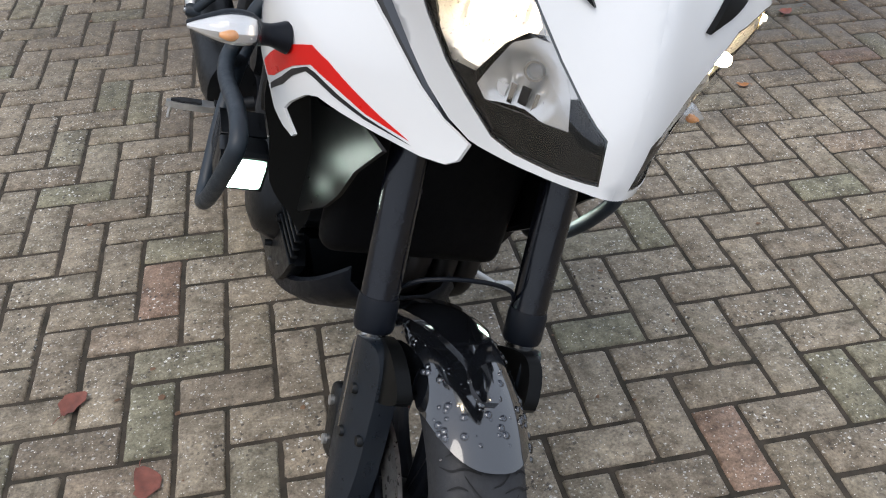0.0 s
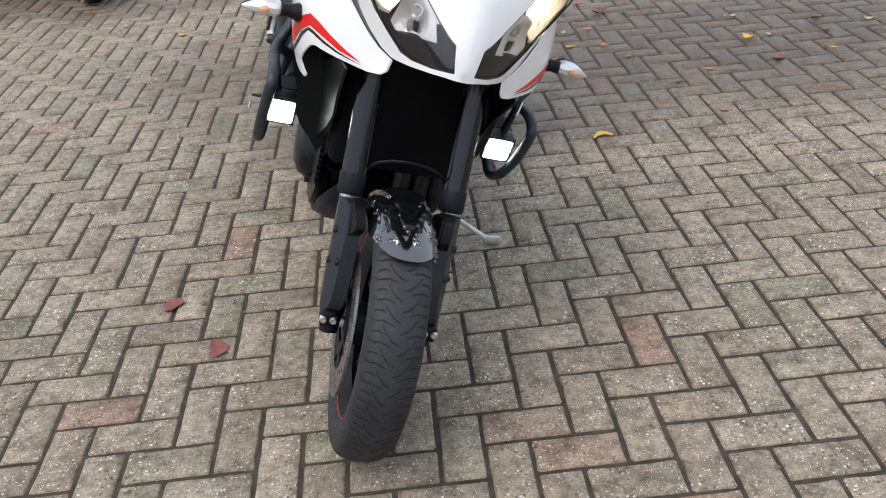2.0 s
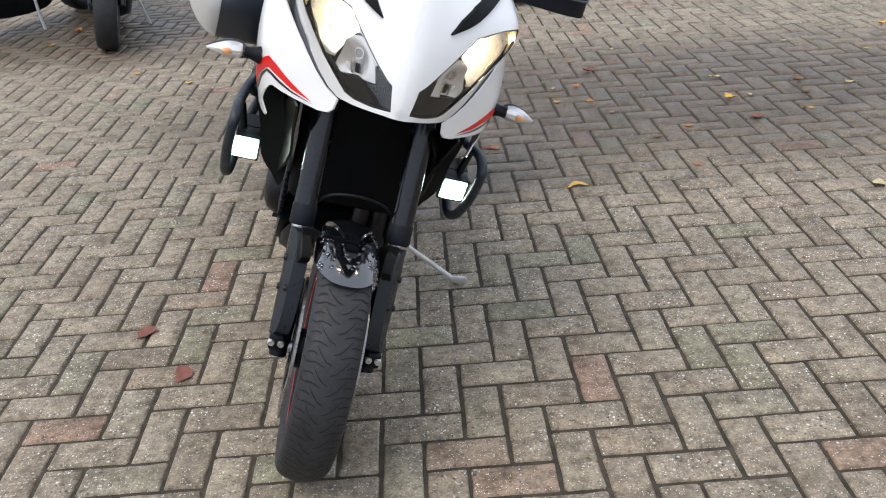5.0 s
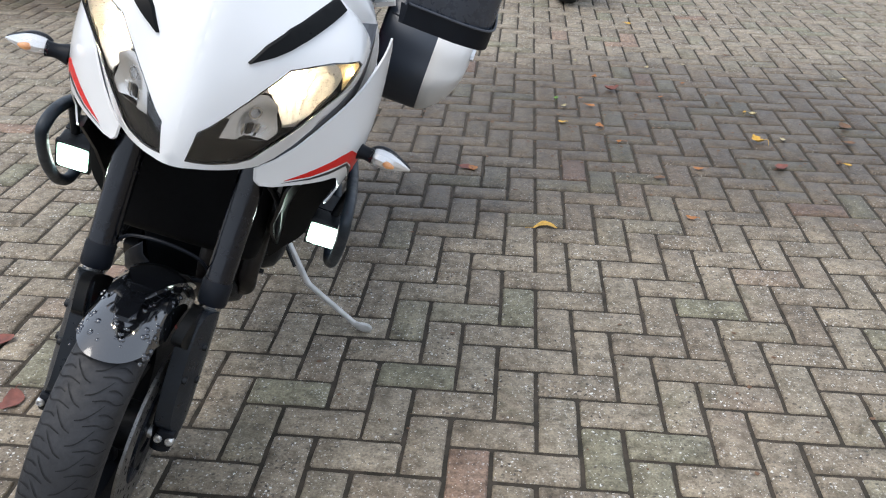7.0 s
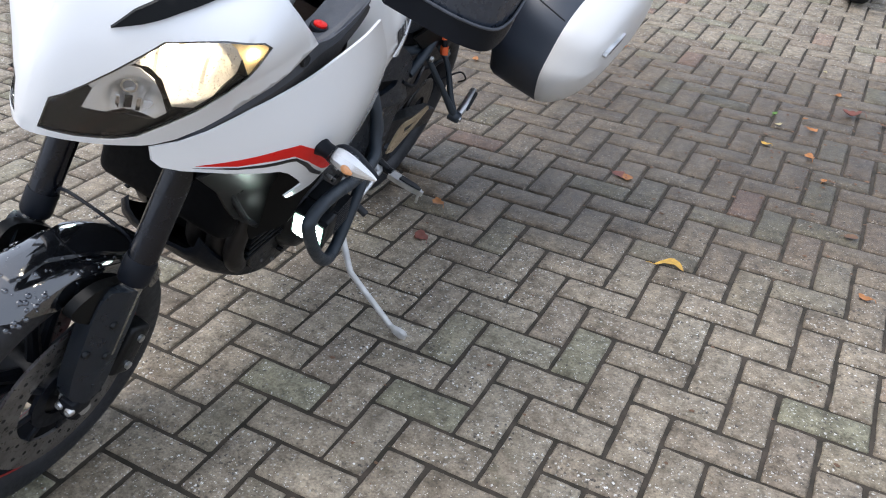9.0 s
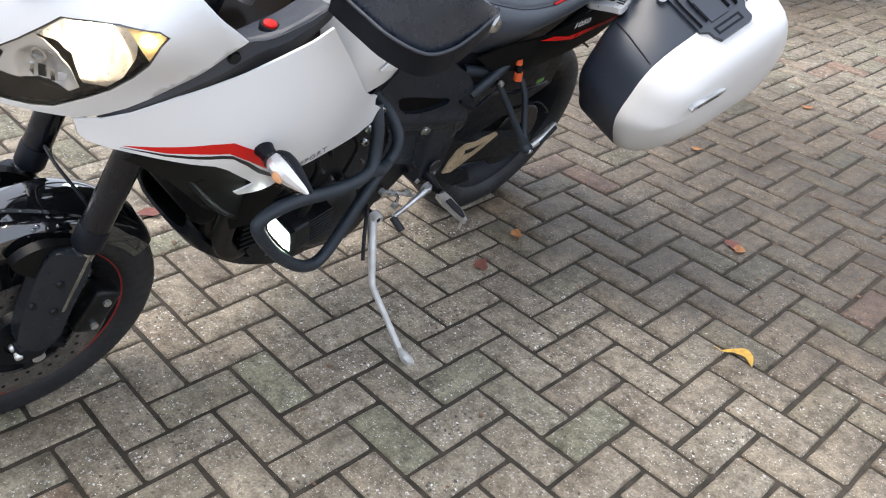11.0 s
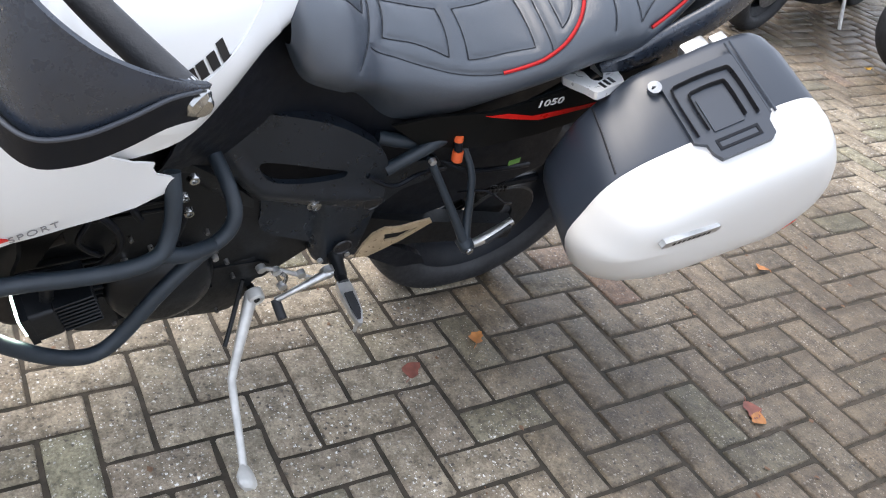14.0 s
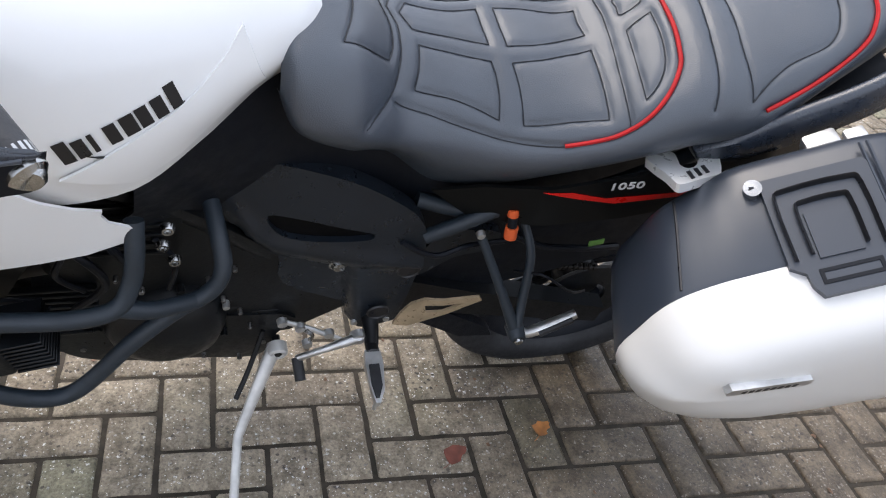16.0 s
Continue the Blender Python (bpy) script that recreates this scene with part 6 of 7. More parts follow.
# heel plate with a slot, foot pegs, gear lever
part("heel_plate", plate([(-1.018, 0.447), (-1.026, 0.490), (-1.038, 0.522), (-1.058, 0.540), (-1.090, 0.542), (-1.148, 0.566), (-1.155, 0.556), (-1.105, 0.500), (-1.045, 0.447)], 0.005, lambda a, b, h: (a - 0.009, 0.185 + h - (a + 1.02) * 0.2, b - 0.020),
                         holes=[[(-1.062, 0.520), (-1.092, 0.526), (-1.128, 0.541), (-1.096, 0.506), (-1.068, 0.498)]]), BRONZE, bike, "bronze heel plate with a slot", 30)
for s in SIDES:
    peg = part("foot_peg", tube([(-0.985, s * 0.215, 0.413), (-0.984, s * 0.235, 0.413)], 0.012, 12, 1), DARK_METAL, bike, "folding foot peg with a rubber pad")
    part("peg_bar", plate([(-0.998, 0.230), (-0.970, 0.230), (-0.966, 0.26), (-0.968, 0.31), (-0.972, 0.335), (-0.980, 0.335), (-0.992, 0.31), (-0.999, 0.26)], 0.014, lambda a, b, h, s=s: (a, s * b, 0.401 + h)), ALLOY, peg)
    part("peg_rubber", plate([(-0.990, 0.262), (-0.972, 0.262), (-0.970, 0.30), (-0.973, 0.326), (-0.979, 0.326), (-0.988, 0.305)], 0.007, lambda a, b, h, s=s: (a, s * b, 0.413 + h)), RUBBER, peg)
    part("hero_bob", tube([(-0.976, s * 0.325, 0.403), (-0.976, s * 0.327, 0.375)], 0.004, 8, 1), ALLOY, peg)
    part("peg_hanger", tube([(-0.990, s * 0.150, 0.428), (-0.988, s * 0.19, 0.418), (-0.985, s * 0.22, 0.413)], [0.018, 0.015, 0.013], 10, 4), DARK_METAL, bike)
    # passenger peg hanger: two struts
    hanger = part("passenger_hanger", tube([(-1.125, s * 0.173, 0.688), (-1.17, s * 0.228, 0.607), (-1.208, s * 0.276, 0.535)], [0.0078, 0.0085, 0.011], 12, 5), CRASH_TUBE, bike, "grey passenger peg hanger")
    part("strut", tube([(-1.207, s * 0.165, 0.695), (-1.222, s * 0.205, 0.65), (-1.218, s * 0.25, 0.57), (-1.212, s * 0.276, 0.535)], [0.0072, 0.008, 0.009, 0.011], 12, 5), CRASH_TUBE, hanger)
    part("hanger_boss", lathe([(0.0, s * 0.02), (0.012, s * 0.02), (0.016, s * 0.014), (0.017, -s * 0.012)], (-1.213, s * 0.278, 0.528), "y", 18), CRASH_TUBE, hanger)
    part("hanger_bolt", lathe([(0.0, s * 0.004), (0.007, s * 0.003), (0.008, 0.0), (0.008, -s * 0.004)], (-1.213, s * 0.300, 0.527), "y", 14), CHROME, hanger, "bright bolt")
    part("passenger_peg", tube([(-1.222, s * 0.284, 0.526), (-1.25, s * 0.287, 0.543), (-1.31, s * 0.282, 0.578)], [0.012, 0.0150, 0.012], 12, 4, True, 0.7), ALLOY, hanger, "folded alloy passenger peg")
    part("peg_inlay", tube([(-1.245, s * 0.299, 0.547), (-1.30, s * 0.294, 0.578)], 0.006, 8, 1), RUBBER, hanger)
    part("strut_bolt", lathe([(0.0, s * 0.006), (0.007, s * 0.005), (0.008, -s * 0.004)], (-1.125, s * 0.184, 0.690), "y", 12), ALLOY, hanger)
part("orange_cap", tube([(-1.169, 0.198, 0.699), (-1.168, 0.192, 0.720)], 0.011, 16, 1), ORANGE, bike, "orange rubber plug")
part("orange_plug_neck", tube([(-1.168, 0.192, 0.720), (-1.165, 0.183, 0.744)], 0.008, 14, 1), BLACK_PLASTIC, bike)
part("orange_ring", tube([(-1.1655, 0.184, 0.739), (-1.164, 0.180, 0.752)], 0.0095, 14, 1), ORANGE, bike)
part("green_label", block((0.030, 0.002, 0.016), 0.0005, pose(-1.389, 0.150, 0.60, 0, 12, 0)), GREEN, bike, "green printed label")
lever = part("gear_lever", tube([(-0.972, 0.200, 0.412), (-0.93, 0.208, 0.404), (-0.89, 0.209, 0.384), (-0.857, 0.206, 0.360)], [0.011, 0.0085, 0.0065, 0.0065], 10, 5), ALLOY, bike, "alloy gear lever with a rubber toe piece")
part("toe_rubber", tube([(-0.858, 0.204, 0.358), (-0.861, 0.243, 0.343)], 0.010, 14, 1), RUBBER, lever)
part("lever_hub", lathe([(0.0, 0.010), (0.007, 0.010), (0.009, 0.006), (0.015, 0.005), (0.016, -0.010)], (-0.965, 0.202, 0.410), "y", 18), ALLOY, lever)
part("shift_rod", tube([(-0.83, 0.165, 0.425), (-0.87, 0.17, 0.41), (-0.94, 0.19, 0.385)], 0.005, 8, 3), ALLOY, bike, "bright shift rod")
part("shift_arm", tube([(-0.872, 0.176, 0.408), (-0.886, 0.180, 0.392), (-0.878, 0.182, 0.372)], [0.0055, 0.004, 0.005], 10, 3), CHROME, bike, "cast shift arm")
for p in ((-0.83, 0.167, 0.425), (-0.862, 0.172, 0.412), (-0.878, 0.184, 0.372), (-0.915, 0.182, 0.398)):
    part("rod_end", lathe([(0.0, 0.007), (0.009, 0.006), (0.010, -0.006)], p, "y", 14), ALLOY, bike)
# side stand
stand = part("side_stand", tube([(-0.824, 0.168, 0.346), (-0.802, 0.204, 0.315), (-0.770, 0.258, 0.268), (-0.756, 0.283, 0.247), (-0.749, 0.303, 0.237), (-0.735, 0.40, 0.196), (-0.727, 0.452, 0.174)], [0.0165, 0.0145, 0.0115, 0.0105, 0.010, 0.0095, 0.0095], 14, 5, True, 0.8), STAND_PAINT, bike, "silver-painted side stand resting on the paving")
part("stand_foot", tube([(-0.727, 0.445, 0.179), (-0.726, 0.462, 0.174), (-0.724, 0.485, 0.1735), (-0.722, 0.497, 0.1735)], [0.011, 0.026, 0.031, 0.018], 12, 4, True, 0.40), STAND_PAINT, stand, "flattened stand foot")
part("stand_pivot", lathe([(0.0085, 0.010), (0.013, 0.012), (0.0175, 0.009), (0.019, 0.004), (0.019, -0.012), (0.0085, -0.012)], (-0.827, 0.178, 0.344), "y", 22, True), STAND_PAINT, stand, "silver pivot eye")
part("pivot_bolt", lathe([(0.0, 0.011), (0.005, 0.011), (0.0083, 0.008), (0.0083, -0.03)], (-0.827, 0.178, 0.344), "y", 14), DARK_METAL, stand, "dark pivot bolt")
part("stand_bracket", block((0.06, 0.05, 0.09), 0.01, pose(-0.80, 0.125, 0.395)), DARK_METAL, bike)
part("stand_spring", tube([(-0.80, 0.16, 0.39), (-0.775, 0.20, 0.325), (-0.75, 0.238, 0.285)], 0.005, 8, 3), DARK_METAL, bike)
# cables and hoses that show between fork and engine
for way in ([(-0.16, 0.12, 0.83), (-0.22, 0.17, 0.74), (-0.33, 0.18, 0.60), (-0.45, 0.17, 0.55)], [(-0.45, 0.16, 0.72), (-0.52, 0.19, 0.69), (-0.55, 0.18, 0.60), (-0.50, 0.17, 0.52)], [(-0.48, 0.165, 0.78), (-0.54, 0.185, 0.74), (-0.58, 0.18, 0.66)],
            [(-1.20, 0.10, 0.60), (-1.28, 0.13, 0.575), (-1.36, 0.15, 0.585), (-1.45, 0.14, 0.57)]):
    part("hose", tube(way, 0.0065, 8, 6), BLACK_PLASTIC, bike)

# bright bolt heads over the engine, a sensor cable, a thin cable by the passenger peg
for x, y, z, r in ((-0.50, 0.172, 0.735, 0.007), (-0.53, 0.178, 0.70, 0.006), (-0.565, 0.19, 0.62, 0.006), (-0.60, 0.19, 0.585, 0.007), (-0.70, 0.178, 0.585, 0.007), (-0.725, 0.175, 0.52, 0.0065), (-0.755, 0.17, 0.47, 0.0065), (-0.775, 0.168, 0.415, 0.006), (-0.70, 0.168, 0.375, 0.006), (-0.74, 0.17, 0.60, 0.006)):
    part("engine_bolt", lathe([(0.0, 0.001), (r * 0.3, 0.001), (r * 0.35, 0.003), (r * 0.55, 0.003), (r * 0.65, 0.0015), (r * 0.65, -0.008)], (x, y - 0.003, z), "y", 12), DISC_STEEL, bike, "bright bolt head")
for way, r in (([(-0.47, 0.17, 0.76), (-0.50, 0.185, 0.70), (-0.485, 0.18, 0.63), (-0.52, 0.175, 0.58)], 0.005), ([(-0.62, 0.17, 0.70), (-0.65, 0.185, 0.66), (-0.64, 0.18, 0.58)], 0.0045), ([(-1.21, 0.20, 0.60), (-1.24, 0.24, 0.64), (-1.30, 0.25, 0.60), (-1.36, 0.22, 0.55)], 0.0025), ([(-1.0, 0.17, 0.66), (-1.06, 0.18, 0.63), (-1.12, 0.17, 0.64), (-1.20, 0.15, 0.62)], 0.005)):
    part("cable", tube(way, r, 8, 6), BLACK_PLASTIC, bike)
part("cylinder_head", loft([[(-0.45, -0.15, 0.66), (-0.45, 0.15, 0.66), (-0.47, 0.155, 0.83), (-0.47, -0.155, 0.83)], [(-0.66, -0.16, 0.64), (-0.66, 0.16, 0.64), (-0.66, 0.165, 0.83), (-0.66, -0.165, 0.83)]]), DARK_METAL, bike, "black cylinder head")
for k in range(6):
    part("head_rib", block((0.17, 0.008, 0.006), 0.002, pose(-0.55, 0.166, 0.66 + 0.022 * k)), DARK_METAL, bike)

# ---- other motorcycles parked behind, of which the lower parts show ----
def parked_motorcycle(m, label):
    ob = tagged(new("parked_motorcycle"), label, "motorcycle", "parked motorcycles behind")
    for x in (0.72, -0.72):
        c = Vector((x, 0, 0.31))
        w = part("wheel", lathe(torus_profile(0.31, 0.075, 0.085), c, "y", 48, True), RUBBER, ob)
        part("rim", lathe([(0.226, -0.05), (0.20, -0.03), (0.19, 0), (0.20, 0.03), (0.226, 0.05), (0.21, 0.045), (0.175, 0.015), (0.175, -0.015), (0.21, -0.045)], c, "y", 40), BLACK_PLASTIC, w)
        for k in range(5):
            a = 2 * math.pi * k / 5
            part("spoke", tube([c, c + Vector((0.19 * math.cos(a), 0, 0.19 * math.sin(a)))], [0.03, 0.013], 8, 1), DARK_METAL, w)
        part("brake_disc", lathe([(0.07, 0.062), (0.15, 0.062), (0.15, 0.067), (0.07, 0.067)], c, "y", 36, True), DISC_STEEL, w)
    for s in SIDES:
        part("fork_leg", tube([(0.72, s * 0.1, 0.31), (0.60, s * 0.1, 0.60), (0.46, s * 0.1, 0.92)], [0.026, 0.026, 0.024], 12, 2), FORK_TUBE, ob)
        part("foot_peg", tube([(-0.08, s * 0.16, 0.36), (-0.08, s * 0.27, 0.36)], 0.011, 8, 1), ALLOY, ob)
    part("engine", loft([[(0.36, -0.14, 0.30), (0.36, 0.14, 0.30), (0.34, 0.15, 0.62), (0.34, -0.15, 0.62)], [(0.0, -0.17, 0.22), (0.0, 0.17, 0.22), (0.0, 0.17, 0.66), (0.0, -0.17, 0.66)], [(-0.30, -0.12, 0.30), (-0.30, 0.12, 0.30), (-0.30, 0.12, 0.62), (-0.30, -0.12, 0.62)]]), DARK_METAL, ob)
    part("fuel_tank", loft([[Vector((x, 0, z)) + Vector((0, w * math.cos(a), h * math.sin(a))) for a in (2 * math.pi * n / 20 for n in range(20))] for x, z, w, h in ((0.42, 0.86, 0.08, 0.06), (0.30, 0.88, 0.15, 0.11), (0.10, 0.88, 0.16, 0.12), (-0.12, 0.82, 0.10, 0.07))], True, True, 3), BLACK_GLOSS, ob)
    part("seat", loft([[Vector((x, 0, z)) + Vector((0, w * math.cos(a), h * math.sin(a))) for a in (2 * math.pi * n / 16 for n in range(16))] for x, z, w, h in ((-0.10, 0.80, 0.10, 0.05), (-0.32, 0.78, 0.15, 0.05), (-0.62, 0.84, 0.12, 0.05), (-0.92, 0.92, 0.06, 0.03))], True, True, 3), VINYL, ob)
    part("fender", loft([[c0 + Vector(((0.33 + h) * math.cos(a), y, (0.33 + h) * math.sin(a))) for y, h in ((-0.08, 0), (0.08, 0), (0.075, 0.006), (-0.075, 0.006))] for c0 in (Vector((0.72, 0, 0.31)),) for a in (radians(q) for q in range(40, 151, 10))]), BLACK_GLOSS, ob)
    part("silencer", tube([(-0.1, -0.16, 0.28), (-0.4, -0.19, 0.34), (-0.85, -0.22, 0.48)], [0.03, 0.05, 0.055], 14, 4), ALLOY, ob)
    part("belly_pan", loft([[(x, -w, z + 0.14), (x, -w * 0.9, z + 0.03), (x, -w * 0.4, z), (x, w * 0.4, z), (x, w * 0.9, z + 0.03), (x, w, z + 0.14)] for x, w, z in ((0.44, 0.11, 0.22), (0.34, 0.15, 0.16), (0.10, 0.165, 0.13), (-0.16, 0.16, 0.14), (-0.28, 0.12, 0.19))], True, True, 3), BLACK_PLASTIC, ob, "black belly pan", 50)
    part("swing_arm", tube([(-0.25, 0.1, 0.40), (-0.72, 0.11, 0.31)], 0.025, 10, 1), DARK_METAL, ob)
    part("handlebar", tube([(0.40, -0.36, 1.0), (0.46, -0.15, 1.03), (0.46, 0.15, 1.03), (0.40, 0.36, 1.0)], 0.013, 10, 4), DARK_METAL, ob)
    part("side_stand", tube([(-0.02, 0.15, 0.34), (0.02, 0.24, 0.16), (0.03, 0.29, 0.055)], 0.012, 8, 2), STAND_PAINT, ob, "pale side stand")
    ob.matrix_world = m
    return ob


PARKED = [(-2.825, 4.485, -75, "black motorcycle parked on the paving behind"), (-3.63, 4.74, -115, "dark motorcycle leaning on its pale side stand in the row"), (0.30, 5.14, -88, "black motorcycle parked across the yard"), (-1.55, 4.95, -116, "black motorcycle standing beside another in the row")]
for x, y, turn, label in PARKED:
    parked_motorcycle(pose(x, y, -0.006, -10, 0, turn), label)


# ---- fallen leaves ----
def leaf_mesh(seed, length, curl, wide=0.34, hook=0.18):
    r = random.Random(seed)
    rows = []
    for i in range(9):
        t = i / 8
        w = length * wide * math.sin(math.pi * min(1, t * 0.92 + 0.05)) ** 0.8 * (1 + 0.25 * r.uniform(-1, 1))
        z = curl * length * (t - 0.5) ** 2 * 2 + 0.002
        bend = length * hook * math.sin(t * 3)
        rows.append([((t - 0.5) * length, bend + w * q, z + abs(q) * curl * w * 0.9 + 0.002 * r.random()) for q in (-1, -0.5, 0, 0.5, 1)])
    top = loft(rows, False, False)
    low = loft([[(p[0], p[1], p[2] - 0.0008) for p in row[::-1]] for row in rows], False, False)
    stem = tube([(-0.5 * length, 0, rows[0][2][2]), (-0.68 * length, 0.01 * length, rows[0][2][2] + 0.001), (-0.82 * length, 0.06 * length, 0.002)], 0.0009, 5, 3)
    return join(top, low, stem)


LEAF = {"yellow": surface("yellow_leaf", (0.72, 0.42, 0.06), 0.55, vary=0.35, scale=50), "orange": surface("orange_leaf", (0.48, 0.19, 0.05), 0.55, vary=0.4, scale=50),
        "red": surface("red_brown_leaf", (0.24, 0.075, 0.05), 0.6, vary=0.45, scale=40), "green": surface("green_leaf", (0.16, 0.33, 0.07), 0.55, vary=0.3, scale=50),
        "brown": surface("brown_leaf", (0.20, 0.11, 0.06), 0.7, vary=0.4, scale=40), "pale": surface("pale_leaf", (0.55, 0.46, 0.26), 0.6, vary=0.3, scale=50)}
LEAVES = [(0.139, 0.812, "yellow", 0.085, 0.08), (-0.620, 0.805, "orange", 0.05, 0.2), (-1.213, -0.275, "red", 0.08, 0.1), (-1.363, -0.039, "red", 0.07, 0.1), (0.495, 2.41, "red", 0.075, 0.5), (0.372, 2.13, "orange", 0.05, 0.3),
          (0.405, 1.866, "orange", 0.05, 0.3), (0.417, 2.612, "orange", 0.04, 0.3), (0.599, 1.304, "brown", 0.045, 0.2), (0.669, 0.969, "orange", 0.04, 0.2), (-0.150, 1.315, "orange", 0.045, 0.1), (0.215, 2.22, "green", 0.03, 0.6),
          (-0.597, 2.682, "orange", 0.05, 0.2), (1.131, 2.10, "pale", 0.04, 0.8), (1.09, 1.77, "yellow", 0.07, 0.5), (1.515, 1.99, "brown", 0.07, 0.3), (1.118, 1.473, "red", 0.065, 0.2), (0.769, 1.43, "orange", 0.04, 0.1),
          (0.709, 3.767, "yellow", 0.05, 0.4), (-3.041, 4.406, "orange", 0.08, 0.5), (-3.114, 3.986, "yellow", 0.05, 0.4), (2.473, 2.957, "yellow", 0.07, 0.5), (1.738, 1.869, "pale", 0.045, 0.6), (2.0, 1.741, "yellow", 0.075, 0.5),
          (0.201, -1.191, "yellow", 0.03, 0.4), (-0.645, 1.858, "orange", 0.04, 0.2), (-0.174, 1.32, "red", 0.06, 0.05), (-1.113, 2.099, "orange", 0.045, 0.2), (-1.952, 4.051, "yellow", 0.05, 0.4), (-1.118, 2.70, "yellow", 0.05, 0.4),
          (-1.84, 2.75, "yellow", 0.05, 0.2), (-2.236, 3.03, "yellow", 0.04, 0.2), (1.28, 0.644, "pale", 0.06, 0.3), (0.241, 2.121, "pale", 0.03, 0.4), (1.48, 1.78, "brown", 0.05, 0.3), (-0.566, 0.597, "red", 0.06, 0.02)]
bits = random.Random(23)
for k in range(22):
    LEAVES.append((bits.uniform(0.2, 2.6), bits.uniform(1.5, 3.3), bits.choice(("orange", "red", "brown", "brown", "pale", "yellow")), bits.uniform(0.018, 0.036), bits.uniform(0.05, 0.4)))
for i, (x, y, tone, size, curl) in enumerate(LEAVES):
    me = make_mesh("fallen_leaf", leaf_mesh(i, size, curl, *((0.19, 0.55) if i == 0 else (0.34, 0.18))), LEAF[tone])
    ob = tagged(new("fallen_leaf", me), {"yellow": "curled yellow autumn leaf lying on the paving", "orange": "orange autumn leaf lying on the paving", "red": "flattened red-brown leaf stuck to the paving",
                                         "green": "small green leaf lying on the paving", "brown": "withered brown leaf lying on the paving", "pale": "pale dry leaf lying on the paving"}[tone], "leaf", "fallen leaves")
    ob.matrix_world = pose(x, y, 0.0035, 0, 0, (i * 137.5) % 360)

# crumbs of leaf and grit swept together over the damp patch and along the joints
grit = random.Random(71)
crumbs = []
for k in range(900):
    x, y = grit.gauss(0.9, 0.75), grit.gauss(1.95, 0.42)
    if k % 3 == 0:
        x, y = grit.uniform(-1.6, 1.6), grit.uniform(-1.4, 2.6)
    r, a = grit.choice((0.002, 0.003, 0.004, 0.006, 0.009)), grit.uniform(0, 6.28)
    ring = [(x + r * grit.uniform(0.6, 1.2) * math.cos(a + q), y + r * grit.uniform(0.4, 0.9) * math.sin(a + q), 0.0016 + 0.4 * r * grit.random()) for q in (0, 1.25, 2.5, 3.8, 5.0)]
    crumbs.append((ring + [(x, y, 0.002 + 0.45 * r)], [(0, 1, 5), (1, 2, 5), (2, 3, 5), (3, 4, 5), (4, 0, 5)]))
tagged(new("leaf_litter", make_mesh("leaf_litter", join(*crumbs), LEAF["brown"])), "brown crumbs of leaf litter scattered over the paving", "leaf litter", kind="stuff")

# ---- paving blocks ----
rng = random.Random(11)
JOINT = 0.0086


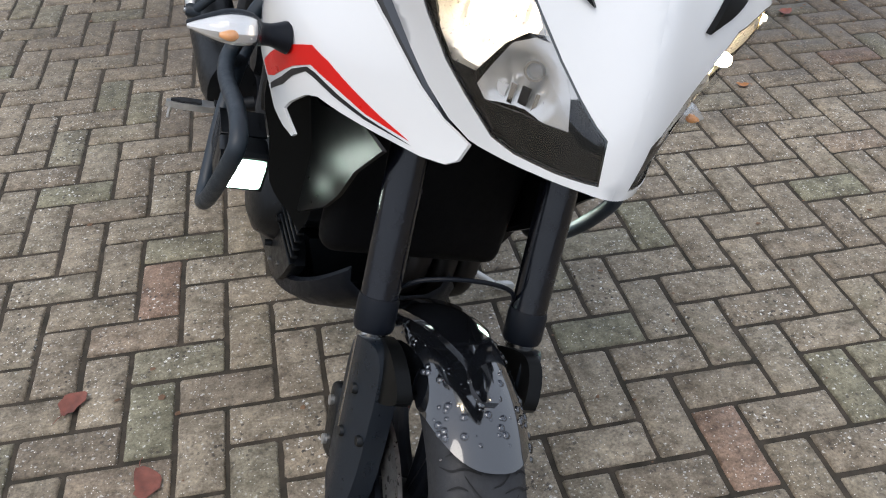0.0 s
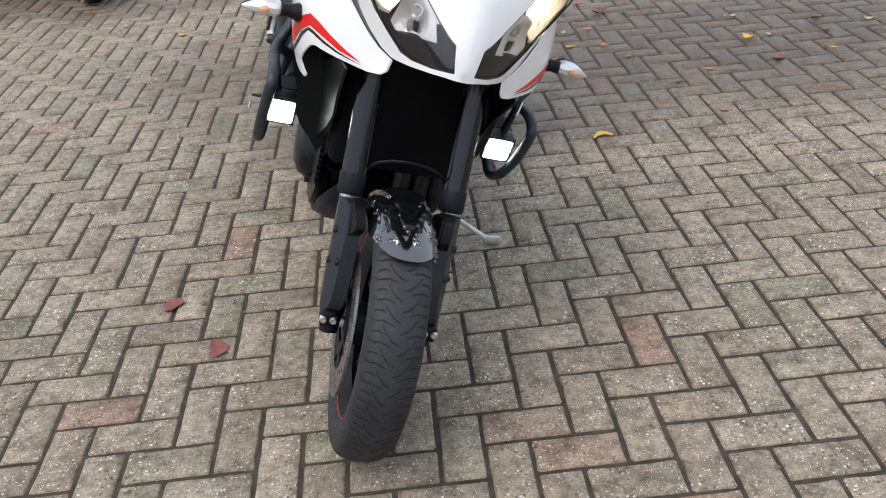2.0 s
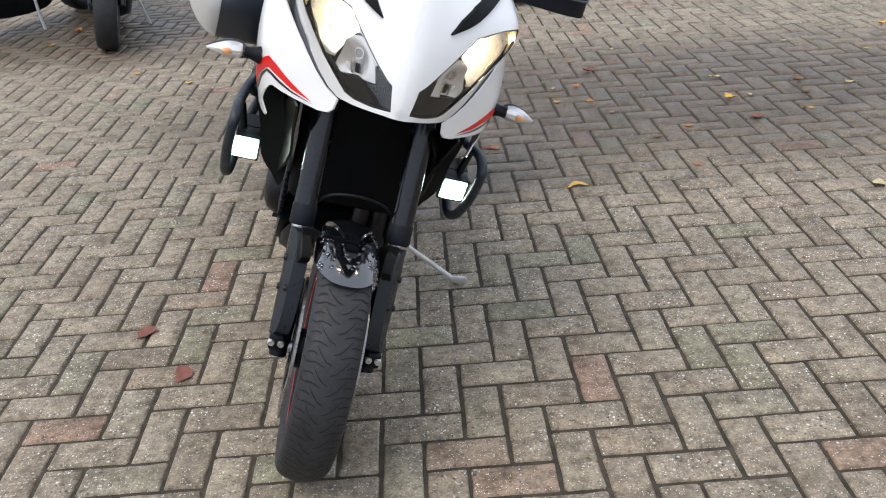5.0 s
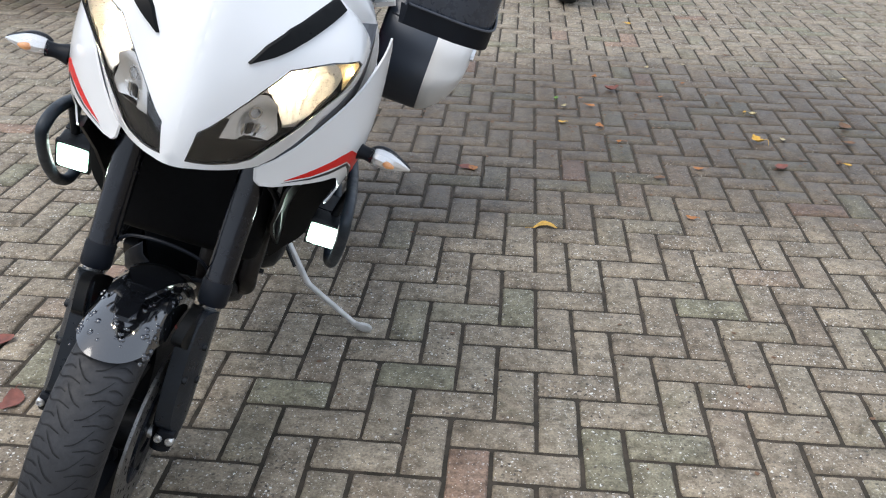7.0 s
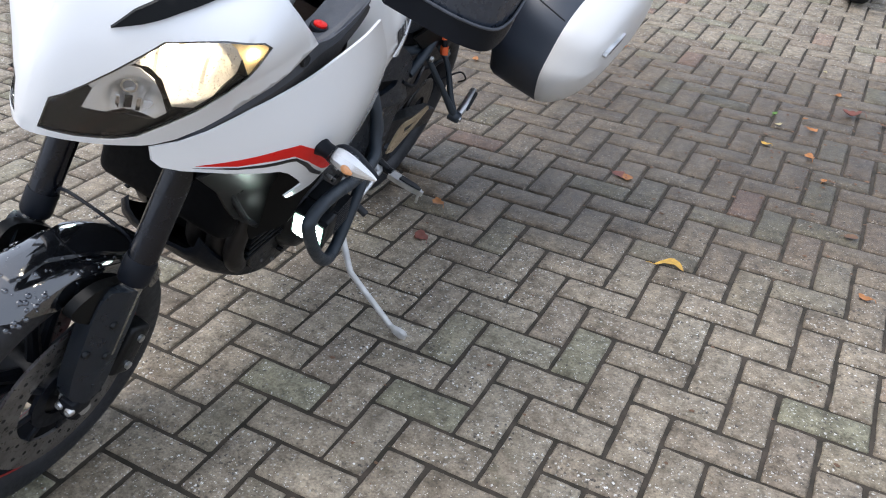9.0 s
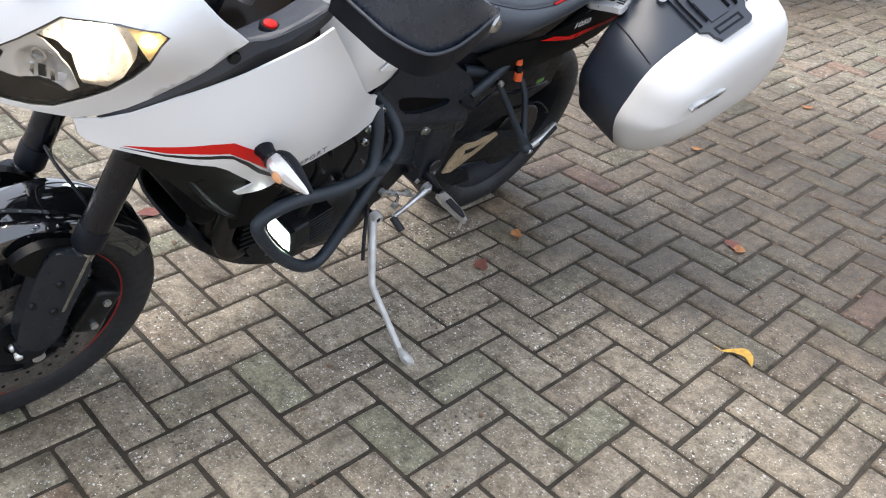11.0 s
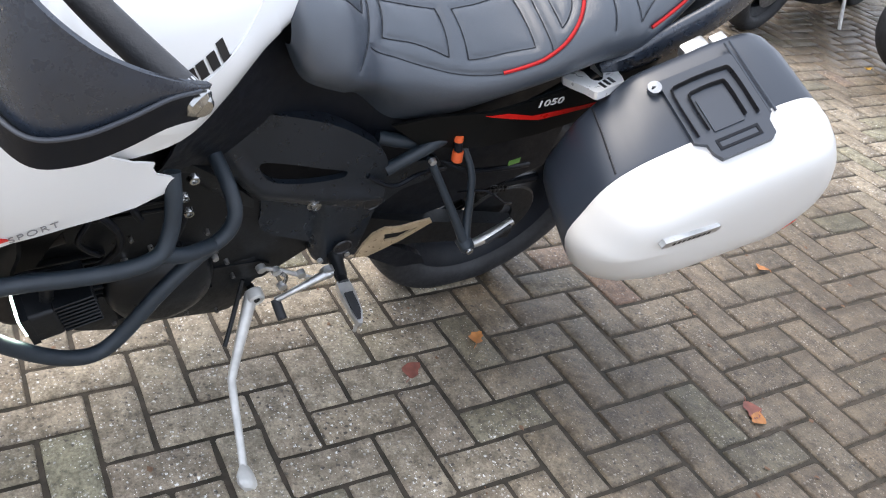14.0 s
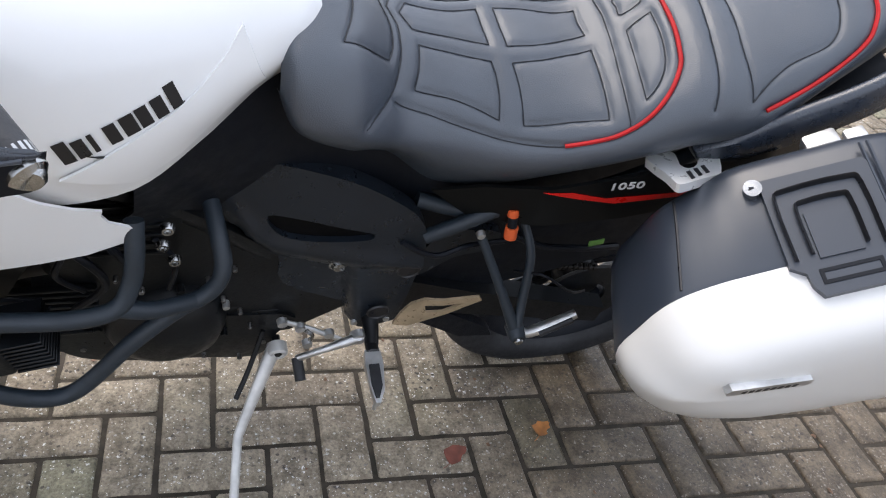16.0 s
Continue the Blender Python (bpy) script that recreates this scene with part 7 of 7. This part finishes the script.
def block_mesh(name, variant, material):
    """One worn block, 2 x 1 units, its top edge rounded and a little chipped."""
    r = random.Random(variant)
    hx, hy = UNIT - JOINT / 2, UNIT / 2 - JOINT / 2
    corner = [(0.0018 + 0.0040 * r.random(), 0.0014 * r.uniform(-1, 1)) for k in range(4)]
    bite = [0.0026 * r.random() ** 2 for k in range(8)]
    rings = []
    for inset, z, worn in ((0.0, -0.03, 0.3), (0.0006, -0.0055, 0.8), (0.0052, 0.0, 1.3)):
        X, Y = hx - inset, hy - inset
        ring = []
        for n, (cx, cy) in enumerate(((1, 1), (-1, 1), (-1, -1), (1, -1))):
            k, j = corner[n]
            a, b = (cx * (X + j), cy * (Y - k)), (cx * (X - k), cy * (Y + j))
            ring += [a, b] if cx * cy > 0 else [b, a]
            if n == 0:
                ring += [(q * X, Y - worn * bite[m]) for m, q in enumerate((0.5, 0.05, -0.45))]
            elif n == 1:
                ring.append((-X + worn * bite[3], 0.1 * Y))
            elif n == 2:
                ring += [(q * X, -Y + worn * bite[4 + m]) for m, q in enumerate((-0.55, 0.0, 0.48))]
            else:
                ring.append((X - worn * bite[7], -0.15 * Y))
        rings.append([(p[0], p[1], z + 0.0006 * r.uniform(-1, 1) * (z > -0.02)) for p in ring])
    v, f = loft(rings, True, False)
    return v, f + [tuple(range(len(v) - len(ring), len(v)))]


VARIANTS = [block_mesh("block", k, PAVER) for k in range(12)]
SHARED = [make_mesh("paving_block", m, PAVER, 50) for m in VARIANTS]
near, far_v, far_f = [], [], []
PLAIN = loft([[(UNIT - 0.006, UNIT / 2 - 0.006, z), (-UNIT + 0.006, UNIT / 2 - 0.006, z), (-UNIT + 0.006, -UNIT / 2 + 0.006, z), (UNIT - 0.006, -UNIT / 2 + 0.006, z)] for z in (-0.02, 0.0)], True, False)
PLAIN = PLAIN[0], PLAIN[1] + [(4, 5, 6, 7)]
for i in range(-130, 130):
    for j in range(-90, 160):
        k = (i + j) % 4
        if k not in (0, 2):
            continue
        x, y, turn = ((i + 1) * UNIT, (j + 0.5) * UNIT, 0) if k == 0 else ((i + 0.5) * UNIT, (j + 1) * UNIT, 90)
        plain_far = not (-62 <= i < 64 and -40 <= j < 92)
        dx, dy, dz = (x + 0.12) / 0.95, (y - 0.30) / 1.75, 0.0014 * rng.uniform(-1, 1)
        turn += rng.choice((0, 180)) + rng.uniform(-0.5, 0.5)
        tilt = rng.uniform(-0.45, 0.45), rng.uniform(-0.3, 0.3)
        m = pose(x + 0.0008 * rng.uniform(-1, 1), y + 0.0008 * rng.uniform(-1, 1), dz, tilt[0], tilt[1], turn)
        if abs(dx) ** 4 + abs(dy) ** 4 < 1 and len(near) < 300:
            near.append(m)
        else:
            mv, mf = PLAIN if plain_far else VARIANTS[rng.randrange(12)]
            o = len(far_v)
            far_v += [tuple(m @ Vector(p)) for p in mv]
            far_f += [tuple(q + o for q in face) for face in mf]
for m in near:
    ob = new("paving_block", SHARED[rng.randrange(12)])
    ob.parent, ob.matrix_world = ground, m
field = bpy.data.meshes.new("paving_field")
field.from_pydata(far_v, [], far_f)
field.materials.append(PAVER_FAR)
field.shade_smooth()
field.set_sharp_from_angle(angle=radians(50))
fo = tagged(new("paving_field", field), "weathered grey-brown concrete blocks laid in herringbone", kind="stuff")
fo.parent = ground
